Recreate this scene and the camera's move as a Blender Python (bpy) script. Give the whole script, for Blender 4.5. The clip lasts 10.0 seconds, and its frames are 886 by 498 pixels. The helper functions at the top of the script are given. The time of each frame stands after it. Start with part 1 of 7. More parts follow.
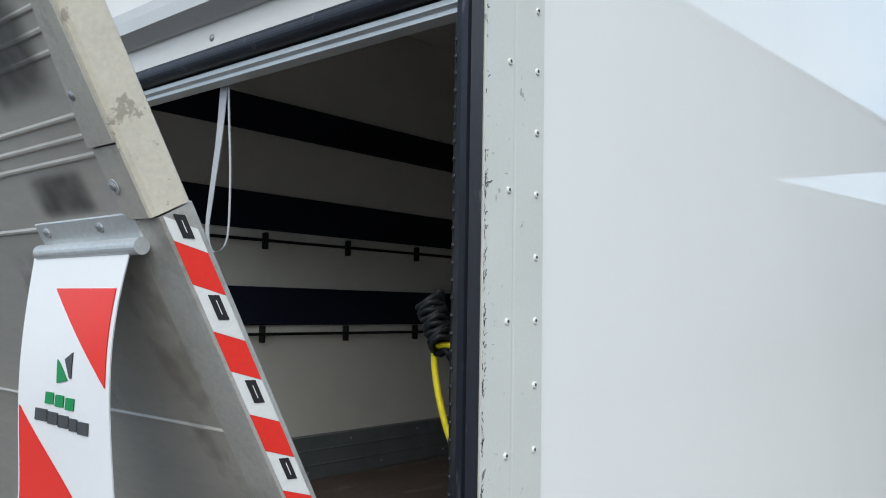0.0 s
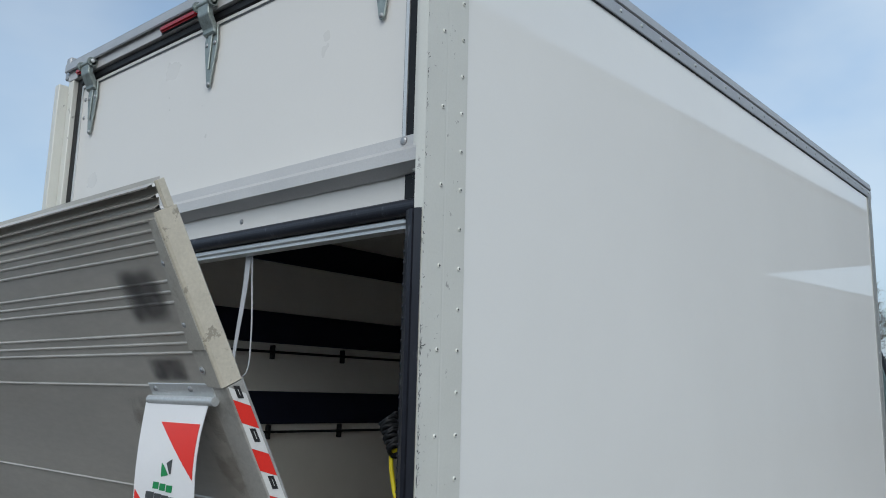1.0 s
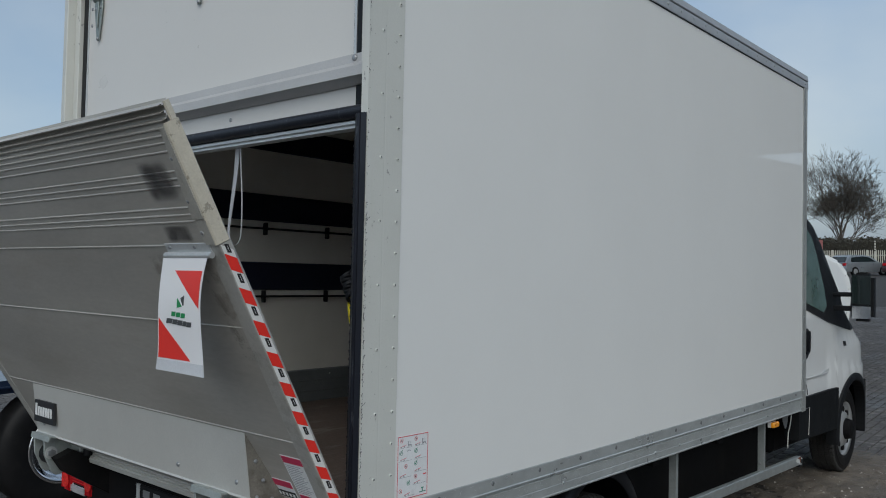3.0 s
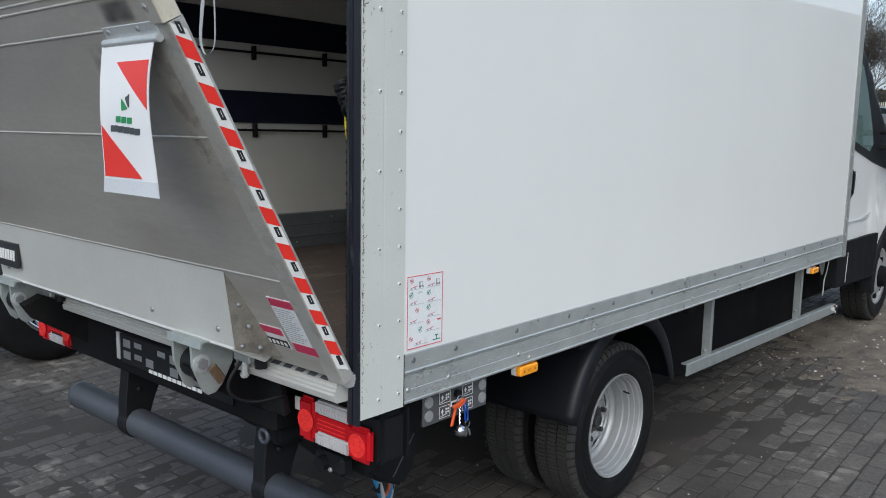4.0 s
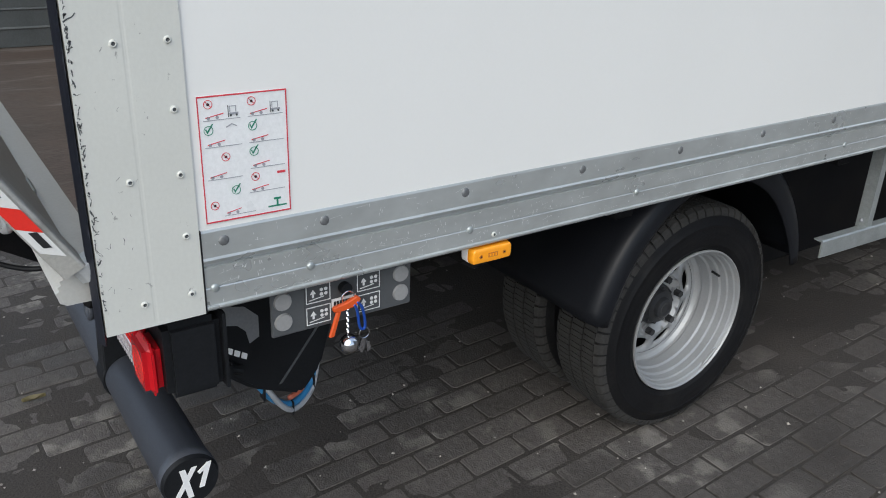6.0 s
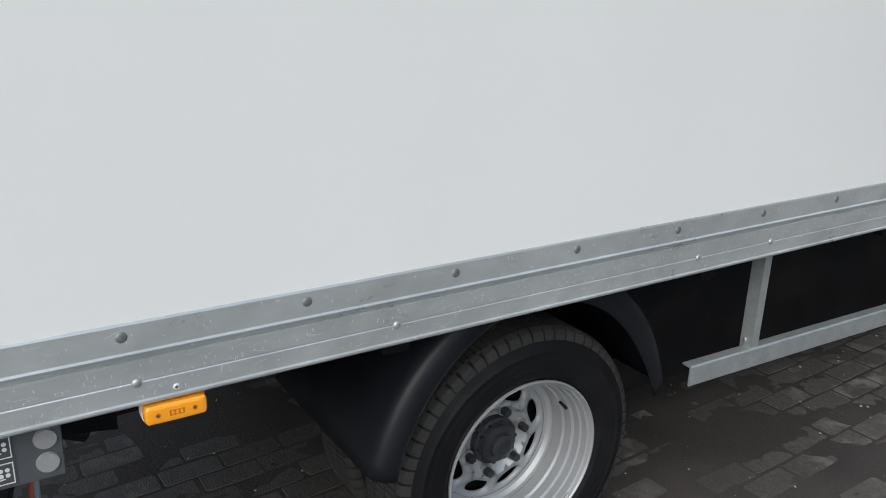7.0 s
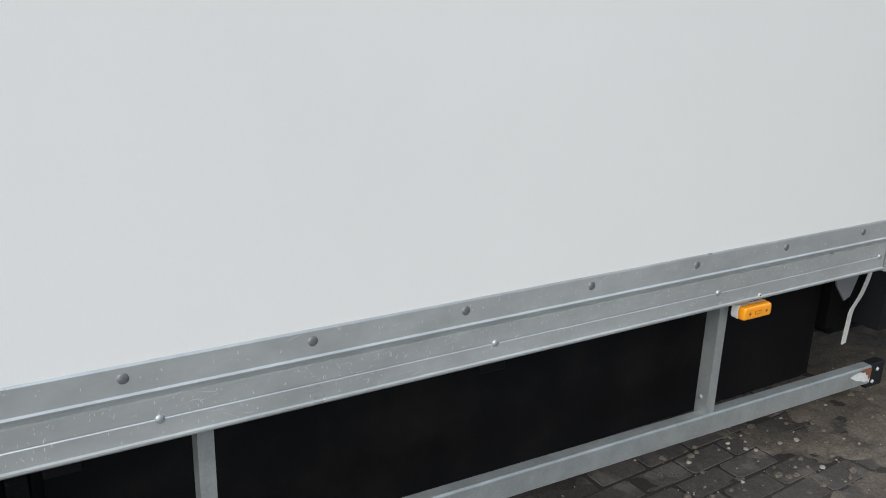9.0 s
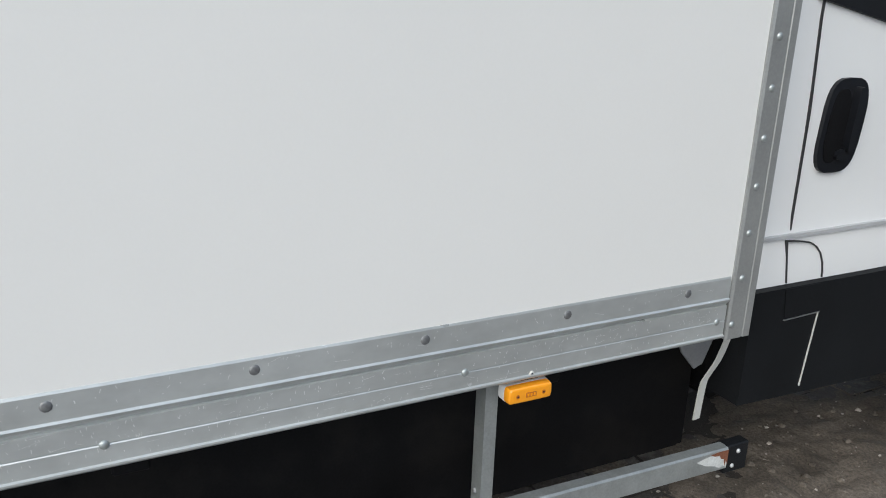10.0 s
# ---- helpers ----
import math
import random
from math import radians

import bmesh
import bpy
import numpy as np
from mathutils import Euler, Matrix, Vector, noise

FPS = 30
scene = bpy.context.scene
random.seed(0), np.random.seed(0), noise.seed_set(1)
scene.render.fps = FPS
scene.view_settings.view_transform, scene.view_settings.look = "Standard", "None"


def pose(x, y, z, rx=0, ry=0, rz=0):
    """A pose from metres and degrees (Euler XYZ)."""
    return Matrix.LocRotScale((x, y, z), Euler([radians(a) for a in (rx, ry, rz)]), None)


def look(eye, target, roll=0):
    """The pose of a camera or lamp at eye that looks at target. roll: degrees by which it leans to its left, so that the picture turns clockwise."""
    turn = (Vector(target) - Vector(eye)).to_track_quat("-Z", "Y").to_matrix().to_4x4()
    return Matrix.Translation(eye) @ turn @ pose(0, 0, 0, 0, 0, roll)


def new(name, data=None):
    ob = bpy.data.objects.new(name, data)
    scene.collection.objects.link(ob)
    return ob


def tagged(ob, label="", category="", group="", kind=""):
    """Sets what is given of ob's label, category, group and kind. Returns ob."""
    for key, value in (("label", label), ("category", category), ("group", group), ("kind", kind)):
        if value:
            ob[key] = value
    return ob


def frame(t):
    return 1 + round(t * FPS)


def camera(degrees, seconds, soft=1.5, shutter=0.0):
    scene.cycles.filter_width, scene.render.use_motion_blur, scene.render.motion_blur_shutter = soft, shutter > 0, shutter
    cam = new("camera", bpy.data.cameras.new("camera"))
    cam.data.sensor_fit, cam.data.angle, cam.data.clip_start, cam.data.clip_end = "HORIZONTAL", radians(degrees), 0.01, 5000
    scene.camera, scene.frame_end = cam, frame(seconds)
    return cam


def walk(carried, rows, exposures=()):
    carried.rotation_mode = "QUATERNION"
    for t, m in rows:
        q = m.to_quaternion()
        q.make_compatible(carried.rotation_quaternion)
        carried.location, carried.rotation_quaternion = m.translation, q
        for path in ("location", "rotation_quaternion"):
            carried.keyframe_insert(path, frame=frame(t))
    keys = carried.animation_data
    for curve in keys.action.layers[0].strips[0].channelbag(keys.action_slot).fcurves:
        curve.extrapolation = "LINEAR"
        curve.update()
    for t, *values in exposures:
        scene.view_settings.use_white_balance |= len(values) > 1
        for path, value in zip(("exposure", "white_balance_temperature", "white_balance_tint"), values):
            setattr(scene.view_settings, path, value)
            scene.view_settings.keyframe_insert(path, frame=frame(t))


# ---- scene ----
cam = camera(56.7, 10.0, soft=1.0)
# the truck stands with its nose a little low; camera rows are given in the truck's own frame
LEAN = pose(0, 1.6, 0) @ pose(0, 0, 0, -2.3) @ pose(0, -1.6, 0)
PATH = [
    (0, (0.738, -0.923, 1.677), (-0.565, 0.587, 1.82), 1.0),
    (0.5, (1.067, -1.15, 1.691), (-0.225, 0.341, 2.025), 1.2),
    (1, (1.286, -1.376, 1.752), (-0.009, 0.107, 2.103), 1.4),
    (1.5, (1.454, -1.607, 1.763), (0.165, -0.129, 2.156), 1.3),
    (2, (1.634, -1.702, 1.772), (0.351, -0.226, 2.187), 1.1),
    (2.5, (1.802, -1.719, 1.724), (0.507, -0.237, 2.079), 1.1),
    (3, (1.831, -1.709, 1.688), (0.516, -0.204, 1.756), 1.2),
    (3.2, (1.801, -1.671, 1.66), (0.48, -0.169, 1.616), 1.0),
    (4.3, (1.411, -1.188, 1.523), (0.121, 0.289, 1.131), 1.4),
    (4.5, (1.376, -1.044, 1.501), (0.101, 0.418, 1.013), 1.5),
    (5, (1.265, -0.738, 1.457), (-0.066, 0.618, 0.832), 1.4),
    (5.2, (1.193, -0.616, 1.432), (-0.241, 0.605, 0.758), 0.9),
    (6.3, (1.195, -0.011, 1.469), (-0.34, 1.01, 0.692), 1.7),
    (6.5, (1.2, 0.114, 1.471), (-0.366, 1.15, 0.784), 1.8),
    (7, (1.198, 0.478, 1.468), (-0.393, 1.515, 0.84), 1.9),
    (7.5, (1.23, 0.841, 1.501), (-0.372, 1.862, 0.877), 1.8),
    (8, (1.287, 1.266, 1.514), (-0.328, 2.274, 0.902), 1.7),
    (8.5, (1.216, 1.661, 1.483), (-0.409, 2.666, 0.891), 1.5),
    (9, (1.182, 2.025, 1.509), (-0.452, 3.008, 0.908), 1.8),
    (9.5, (1.215, 2.424, 1.548), (-0.422, 3.387, 0.922), 2.6),
    (10, (1.179, 2.81, 1.541), (-0.513, 3.682, 0.927), 2.1),
]
EXPOSURES = [(0.0, 0.63, 6450, 5), (0.5, 0.39, 6400, 5), (1.0, 0.13, 6420, 5), (1.5, -0.11, 6400, 5), (2.0, -0.23, 6380, 5), (2.5, -0.33, 6400, 5), (2.8, -0.34, 6450, 5), (3.0, -0.28, 6480, 5), (3.2, -0.08, 6520, 5), (4.3, 0.54, 6500, 7), (5.0, 0.59, 6520, 7), (6.5, 0.49, 6720, 8), (10.0, 0.53, 6720, 8)]
walk(cam, [(t, LEAN @ look(eye, target, roll)) for t, eye, target, roll in PATH], exposures=EXPOSURES)

# ---- world and light ----
SUN_ELEV, SUN_ROT = radians(41), radians(138)
world = bpy.data.worlds.new("world")
scene.world = world
world.use_nodes = True
wn, wl = world.node_tree.nodes, world.node_tree.links
for n in list(wn):
    wn.remove(n)
w_out = wn.new("ShaderNodeOutputWorld")
w_bg = wn.new("ShaderNodeBackground")
w_sky = wn.new("ShaderNodeTexSky")
w_sky.sky_type = "NISHITA"
w_sky.sun_disc = False
w_sky.sun_elevation, w_sky.sun_rotation = SUN_ELEV, SUN_ROT
w_sky.air_density, w_sky.dust_density, w_sky.ozone_density = 1.0, 2.0, 1.5
w_co = wn.new("ShaderNodeTexCoord")
w_map = wn.new("ShaderNodeMapping")
w_map.inputs["Scale"].default_value = (1.0, 1.0, 1.7)
w_noise = wn.new("ShaderNodeTexNoise")
w_noise.inputs["Scale"].default_value = 1.2
w_noise.inputs["Detail"].default_value = 4
w_noise.inputs["Roughness"].default_value = 0.52
w_ramp = wn.new("ShaderNodeValToRGB")
w_ramp.color_ramp.elements[0].position, w_ramp.color_ramp.elements[0].color = 0.34, (0.38, 0.38, 0.38, 1)
w_ramp.color_ramp.elements[1].position, w_ramp.color_ramp.elements[1].color = 0.72, (0.88, 0.88, 0.88, 1)
w_cloud = wn.new("ShaderNodeTexNoise")
w_cloud.inputs["Scale"].default_value = 2.6
w_cloud.inputs["Detail"].default_value = 5
w_cmap = wn.new("ShaderNodeValToRGB")
w_cmap.color_ramp.elements[0].position, w_cmap.color_ramp.elements[0].color = 0.3, (3.2, 4.8, 7.3, 1)
w_cmap.color_ramp.elements[1].position, w_cmap.color_ramp.elements[1].color = 0.7, (6.4, 7.1, 8.0, 1)
w_mix = wn.new("ShaderNodeMix")
w_mix.data_type = "RGBA"
wl.new(w_co.outputs["Generated"], w_map.inputs["Vector"])
wl.new(w_map.outputs["Vector"], w_noise.inputs["Vector"])
wl.new(w_map.outputs["Vector"], w_cloud.inputs["Vector"])
wl.new(w_noise.outputs["Fac"], w_ramp.inputs["Fac"])
wl.new(w_cloud.outputs["Fac"], w_cmap.inputs["Fac"])
wl.new(w_ramp.outputs["Color"], w_mix.inputs["Factor"])
wl.new(w_sky.outputs["Color"], w_mix.inputs["A"])
wl.new(w_cmap.outputs["Color"], w_mix.inputs["B"])
wl.new(w_mix.outputs["Result"], w_bg.inputs["Color"])
w_bg.inputs["Strength"].default_value = 0.112
wl.new(w_bg.outputs["Background"], w_out.inputs["Surface"])

sun = new("sun", bpy.data.lights.new("sun", "SUN"))
sun.data.energy, sun.data.angle, sun.data.color = 1.7, radians(64), (1.0, 0.97, 0.92)
sun.matrix_world = look((4.7, -5.2, 6.1), (0, 0, 0))


# ---- materials ----
def mat(name, color, rough=0.5, metal=0.0, vary=0.12, scale=6.0, bump=0.0, bscale=60.0, fine=0.06,
        fscale=180.0, stain=None, stain_amount=0.0, stain_scale=3.0, stretch=None, random_tint=0.0, spec=0.5, coat=0.0,
        stain_lo=0.5, stain_hi=0.68, rough_vary=0.15):
    """A surface with broad and fine variation, optional stains and relief."""
    m = bpy.data.materials.new(name)
    m.use_nodes = True
    nt = m.node_tree
    N, L = nt.nodes, nt.links
    p = N["Principled BSDF"]
    p.inputs["Metallic"].default_value = metal
    p.inputs["Specular IOR Level"].default_value = spec
    p.inputs["Coat Weight"].default_value = coat
    p.inputs["Coat Roughness"].default_value = 0.08
    co = N.new("ShaderNodeTexCoord")
    vec = co.outputs["Object"]
    if stretch:
        mp = N.new("ShaderNodeMapping")
        mp.inputs["Scale"].default_value = stretch
        L.new(vec, mp.inputs["Vector"])
        vec = mp.outputs["Vector"]

    def tex(s, detail=5, rough_=0.6):
        t = N.new("ShaderNodeTexNoise")
        t.inputs["Scale"].default_value, t.inputs["Detail"].default_value = s, detail
        t.inputs["Roughness"].default_value = rough_
        L.new(vec, t.inputs["Vector"])
        return t.outputs["Fac"]

    def remap(v, lo, hi, a=0.25, b=0.75):
        r = N.new("ShaderNodeMapRange")
        r.inputs["From Min"].default_value, r.inputs["From Max"].default_value = a, b
        r.inputs["To Min"].default_value, r.inputs["To Max"].default_value = lo, hi
        L.new(v, r.inputs["Value"])
        return r.outputs["Result"]

    def mul(a, b):
        r = N.new("ShaderNodeMath")
        r.operation = "MULTIPLY"
        L.new(a, r.inputs[0])
        L.new(b, r.inputs[1])
        return r.outputs[0]

    broad, grain = tex(scale), tex(fscale, 3)
    shade = mul(remap(broad, 1 - vary, 1 + vary), remap(grain, 1 - fine, 1 + fine))
    if random_tint:
        oi = N.new("ShaderNodeObjectInfo")
        ge = N.new("ShaderNodeNewGeometry")
        shade = mul(shade, remap(oi.outputs["Random"], 1 - random_tint, 1 + random_tint, 0, 1))
        shade = mul(shade, remap(ge.outputs["Random Per Island"], 1 - random_tint, 1 + random_tint, 0, 1))
    hv = N.new("ShaderNodeMix")
    hv.data_type, hv.blend_type = "RGBA", "MULTIPLY"
    hv.inputs["Factor"].default_value = 1.0
    hv.inputs["A"].default_value = (*color, 1)
    L.new(shade, hv.inputs["B"])
    col = hv.outputs["Result"]
    if stain:
        st = remap(tex(stain_scale, 7, 0.68), 0, stain_amount, stain_lo, stain_hi)
        mx = N.new("ShaderNodeMix")
        mx.data_type = "RGBA"
        L.new(st, mx.inputs["Factor"])
        L.new(col, mx.inputs["A"])
        mx.inputs["B"].default_value = (*stain, 1)
        col = mx.outputs["Result"]
    L.new(col, p.inputs["Base Color"])
    L.new(remap(broad, max(0.02, rough * (1 - rough_vary)), min(1, rough * (1 + rough_vary))), p.inputs["Roughness"])
    if bump:
        b = N.new("ShaderNodeBump")
        b.inputs["Strength"].default_value, b.inputs["Distance"].default_value = bump, 0.004
        L.new(tex(bscale, 5), b.inputs["Height"])
        L.new(b.outputs["Normal"], p.inputs["Normal"])
    return m


M_PANEL = mat("white_panel", (0.79, 0.79, 0.775), 0.022, vary=0.02, fine=0.006, scale=1.5, bump=0.004, bscale=3)
M_FLAP = mat("flap_laminate", (0.66, 0.648, 0.63), 0.30, vary=0.02, fine=0.01, scale=2)
M_PROFILE = mat("painted_profile", (0.60, 0.605, 0.57), 0.42, vary=0.03, fine=0.03, stain=(0.22, 0.22, 0.21), stain_amount=0.7,
                stain_scale=30, stain_lo=0.645, stain_hi=0.665, stretch=(1, 1, 0.8))
M_ALU = mat("mill_aluminium", (0.60, 0.62, 0.63), 0.40, 0.45, vary=0.10, fine=0.08, scale=5, stain=(0.75, 0.76, 0.77),
            stain_amount=0.5, stain_scale=60, stain_lo=0.66, stain_hi=0.72, bump=0.05, bscale=120)
M_RAIL = mat("scratched_rail_aluminium", (0.53, 0.553, 0.55), 0.32, 0.5, vary=0.14, fine=0.10, scale=3.2, fscale=26, stain=(0.80, 0.82, 0.83), stain_amount=0.75,
             stain_scale=75, stain_lo=0.655, stain_hi=0.70, stretch=(1, 0.45, 0.8), bump=0.03, bscale=40, rough_vary=0.35)
M_ALU_DARK = mat("weathered_aluminium", (0.33, 0.34, 0.355), 0.42, 0.6, vary=0.12, fine=0.08, scale=6, bump=0.05, bscale=90)
M_PLATFORM = mat("brushed_platform", (0.44, 0.42, 0.387), 0.42, 0.22, vary=0.14, fine=0.06, scale=3.0, fscale=60, stretch=(0.45, 1.6, 1.6),
                 stain=(0.30, 0.265, 0.22), stain_amount=0.55, stain_scale=2.6, stain_lo=0.50, stain_hi=0.74, bump=0.05, bscale=50)
M_PLATPANEL = mat("platform_cover_aluminium", (0.58, 0.575, 0.548), 0.45, 0.28, vary=0.07, fine=0.05, scale=3, bump=0.03)
M_GALV = mat("galvanised_steel", (0.42, 0.45, 0.45), 0.42, 0.6, vary=0.16, fine=0.1, scale=18, bump=0.05, bscale=50)
M_RUBBER = mat("black_rubber", (0.010, 0.0105, 0.012), 0.42, spec=0.22, vary=0.25, fine=0.2, bump=0.12, bscale=60, stain=(0.022, 0.022, 0.023),
               stain_amount=0.5, stain_scale=14)
M_BLACK = mat("black_plastic", (0.010, 0.011, 0.013), 0.5, spec=0.22, vary=0.2, fine=0.2, bump=0.12, bscale=300)
M_CLAD = mat("matt_black_cladding", (0.010, 0.011, 0.0125), 0.62, spec=0.12, vary=0.2, fine=0.2, bump=0.1, bscale=300)
M_CHASSIS = mat("chassis_black", (0.008, 0.008, 0.009), 0.7, spec=0.1, vary=0.3, fine=0.2, stain=(0.02, 0.018, 0.016), stain_amount=0.5)
M_TUBE = mat("powder_coated_tube", (0.052, 0.058, 0.072), 0.40, vary=0.15, fine=0.15, bump=0.1, bscale=400, stain=(0.09, 0.09, 0.095),
             stain_amount=0.5, stain_scale=4, stain_lo=0.5, stain_hi=0.75)
M_TYRE = mat("tyre_rubber", (0.008, 0.008, 0.009), 0.55, spec=0.2, vary=0.2, fine=0.25, stain=(0.02, 0.019, 0.018), stain_amount=0.5, stain_scale=10,
             bump=0.15, bscale=120)
M_TREAD = mat("dusty_tread", (0.026, 0.025, 0.024), 0.85, vary=0.25, fine=0.3, scale=8, stain=(0.045, 0.042, 0.038), stain_amount=0.5, stain_scale=7, bump=0.2, bscale=150)
M_RIM = mat("silver_rim_paint", (0.36, 0.37, 0.38), 0.38, 0.3, vary=0.08, fine=0.05, stain=(0.30, 0.27, 0.22), stain_amount=0.5, stain_scale=8,
            stain_lo=0.56, stain_hi=0.75)
M_CABWHITE = mat("white_cab_paint", (0.80, 0.81, 0.81), 0.18, vary=0.015, fine=0.005, coat=0.6, scale=2)
M_INNER = mat("interior_panel", (0.84, 0.82, 0.765), 0.5, vary=0.05, fine=0.03, scale=3)
M_SLATS = mat("interior_rail_dark", (0.015, 0.018, 0.036), 0.6, spec=0.2, vary=0.2, fine=0.2, scale=10)
M_FLOORWOOD = mat("anti_slip_plywood", (0.15, 0.11, 0.092), 0.45, vary=0.3, fine=0.3, scale=4, stretch=(1, 0.2, 1), bump=0.3, bscale=150,
                  stain=(0.34, 0.30, 0.27), stain_amount=0.7, stain_scale=9, stain_lo=0.56, stain_hi=0.66)
M_KICK = mat("interior_kick_plate", (0.20, 0.222, 0.235), 0.5, 0.3, vary=0.15, fine=0.1)
def paver_material():
    """Worn concrete blocks: each its own tone, pale dry tops in places, dark damp in others."""
    m = bpy.data.materials.new("concrete_paver")
    m.use_nodes = True
    N, L = m.node_tree.nodes, m.node_tree.links
    p = N["Principled BSDF"]
    co = N.new("ShaderNodeTexCoord")
    ge = N.new("ShaderNodeNewGeometry")
    oi = N.new("ShaderNodeObjectInfo")

    def tex(vec, scale, detail=5, rough=0.6):
        t = N.new("ShaderNodeTexNoise")
        t.inputs["Scale"].default_value, t.inputs["Detail"].default_value, t.inputs["Roughness"].default_value = scale, detail, rough
        L.new(vec, t.inputs["Vector"])
        return t.outputs["Fac"]

    def span(v, a, b, lo, hi):
        r = N.new("ShaderNodeMapRange")
        for key, val in (("From Min", a), ("From Max", b), ("To Min", lo), ("To Max", hi)):
            r.inputs[key].default_value = val
        L.new(v, r.inputs["Value"])
        return r.outputs["Result"]

    def op(kind, a, b):
        r = N.new("ShaderNodeMath")
        r.operation = kind
        L.new(a, r.inputs[0])
        L.new(b, r.inputs[1])
        return r.outputs[0]

    def mix(fac, a, b):
        x = N.new("ShaderNodeMix")
        x.data_type = "RGBA"
        L.new(fac, x.inputs["Factor"])
        for key, v in (("A", a), ("B", b)):
            if isinstance(v, tuple):
                x.inputs[key].default_value = (*v, 1)
            else:
                L.new(v, x.inputs[key])
        return x.outputs["Result"]

    pos = ge.outputs["Position"]
    own = op("MULTIPLY", span(ge.outputs["Random Per Island"], 0, 1, 0.82, 1.18), span(oi.outputs["Random"], 0, 1, 0.85, 1.15))
    own = op("MULTIPLY", own, span(tex(pos, 55, 4), 0.3, 0.7, 0.75, 1.25))
    own = op("MULTIPLY", own, span(tex(pos, 420, 2), 0.3, 0.7, 0.8, 1.2))
    base = N.new("ShaderNodeMix")
    base.data_type, base.blend_type = "RGBA", "MULTIPLY"
    base.inputs["Factor"].default_value = 1.0
    base.inputs["A"].default_value = (0.100, 0.090, 0.083, 1)
    L.new(own, base.inputs["B"])
    dry = op("MULTIPLY", span(tex(pos, 9, 5, 0.55), 0.53, 0.62, 0, 1), span(tex(pos, 1.1, 3), 0.44, 0.60, 0, 0.85))
    col = mix(dry, base.outputs["Result"], (0.27, 0.25, 0.225))
    wet = span(tex(pos, 0.75, 4), 0.44, 0.64, 0, 0.70)
    col = mix(wet, col, (0.040, 0.033, 0.028))
    L.new(col, p.inputs["Base Color"])
    L.new(op("MULTIPLY", span(wet, 0, 0.75, 0.78, 0.42), span(tex(pos, 30, 3), 0.3, 0.7, 0.85, 1.15)), p.inputs["Roughness"])
    p.inputs["Specular IOR Level"].default_value = 0.4
    b = N.new("ShaderNodeBump")
    b.inputs["Strength"].default_value, b.inputs["Distance"].default_value = 0.8, 0.005
    L.new(op("ADD", tex(pos, 38, 5), tex(pos, 160, 4)), b.inputs["Height"])
    L.new(b.outputs["Normal"], p.inputs["Normal"])
    return m


M_PAVER = paver_material()
M_GROUT = mat("paver_joint_soil", (0.042, 0.036, 0.032), 0.85, vary=0.35, fine=0.5, scale=3, bump=0.8, bscale=110)
M_SOIL = mat("damp_soil", (0.135, 0.114, 0.093), 0.75, vary=0.45, fine=0.5, scale=6, fscale=120, bump=1.0, bscale=70, stain=(0.17, 0.16, 0.14), stain_amount=0.7,
             stain_scale=13, stain_lo=0.6, stain_hi=0.72)
M_STONE = mat("pale_grit", (0.27, 0.25, 0.225), 0.8, vary=0.3, scale=20, random_tint=0.4)
M_AMBER = mat("amber_lens", (0.95, 0.36, 0.02), 0.2, vary=0.08, fine=0.02, coat=0.5)
M_RED = mat("red_lens", (0.50, 0.007, 0.014), 0.25, vary=0.10, fine=0.02, coat=0.25, spec=0.3)
M_CLEARLENS = mat("clear_ribbed_lens", (0.62, 0.60, 0.62), 0.15, 0.2, vary=0.1, fine=0.05, coat=0.8)
M_TAPE_RED = mat("red_reflective_tape", (0.80, 0.035, 0.025), 0.35, vary=0.06, fine=0.04, coat=0.2)
M_TAPE_WHITE = mat("white_reflective_tape", (0.75, 0.75, 0.74), 0.35, vary=0.05, fine=0.04, coat=0.2)
M_INK = mat("black_ink", (0.02, 0.02, 0.022), 0.45, vary=0.1)
M_DARKGREY = mat("dark_grey_ink", (0.07, 0.075, 0.08), 0.5, vary=0.1)
M_GREEN = mat("green_ink", (0.02, 0.27, 0.09), 0.45, vary=0.05)
M_FLAG = mat("white_vinyl", (0.80, 0.80, 0.82), 0.42, vary=0.02, fine=0.01, bump=0.05, bscale=14)
M_FLAGRED = mat("red_vinyl", (0.80, 0.04, 0.03), 0.42, vary=0.04, fine=0.01)
M_STICKER = mat("white_sticker", (0.78, 0.79, 0.80), 0.3, vary=0.02)
M_WHITEINK = mat("white_ink", (0.78, 0.78, 0.78), 0.4, vary=0.03)
M_CHROME = mat("polished_steel", (0.80, 0.80, 0.82), 0.12, 1.0, vary=0.05, fine=0.02)
M_DOORGLASS = mat("tinted_door_glass", (0.12, 0.19, 0.18), 0.06, vary=0.25, scale=5, coat=0.5)
M_GLASS = mat("dark_cab_glass", (0.010, 0.016, 0.016), 0.05, vary=0.05, fine=0.01, coat=0.5, spec=0.8)


# ---- mesh tools ----
ANCHOR = {}


def part(name, bm, material, parent=None, label="", smooth=False):
    """One mesh object under a thing or a part; its points are given in the thing's frame."""
    me = bpy.data.meshes.new(name)
    bm.normal_update()
    bm.to_mesh(me)
    bm.free()
    if smooth:
        for f in me.polygons:
            f.use_smooth = True
    me.materials.append(material)
    ob = new(name, me)
    if parent is not None:
        ob.parent = parent
        ob.matrix_parent_inverse = Matrix.Translation(-ANCHOR.get(parent.name, Vector((0, 0, 0))))
    if label:
        tagged(ob, label)
    return ob


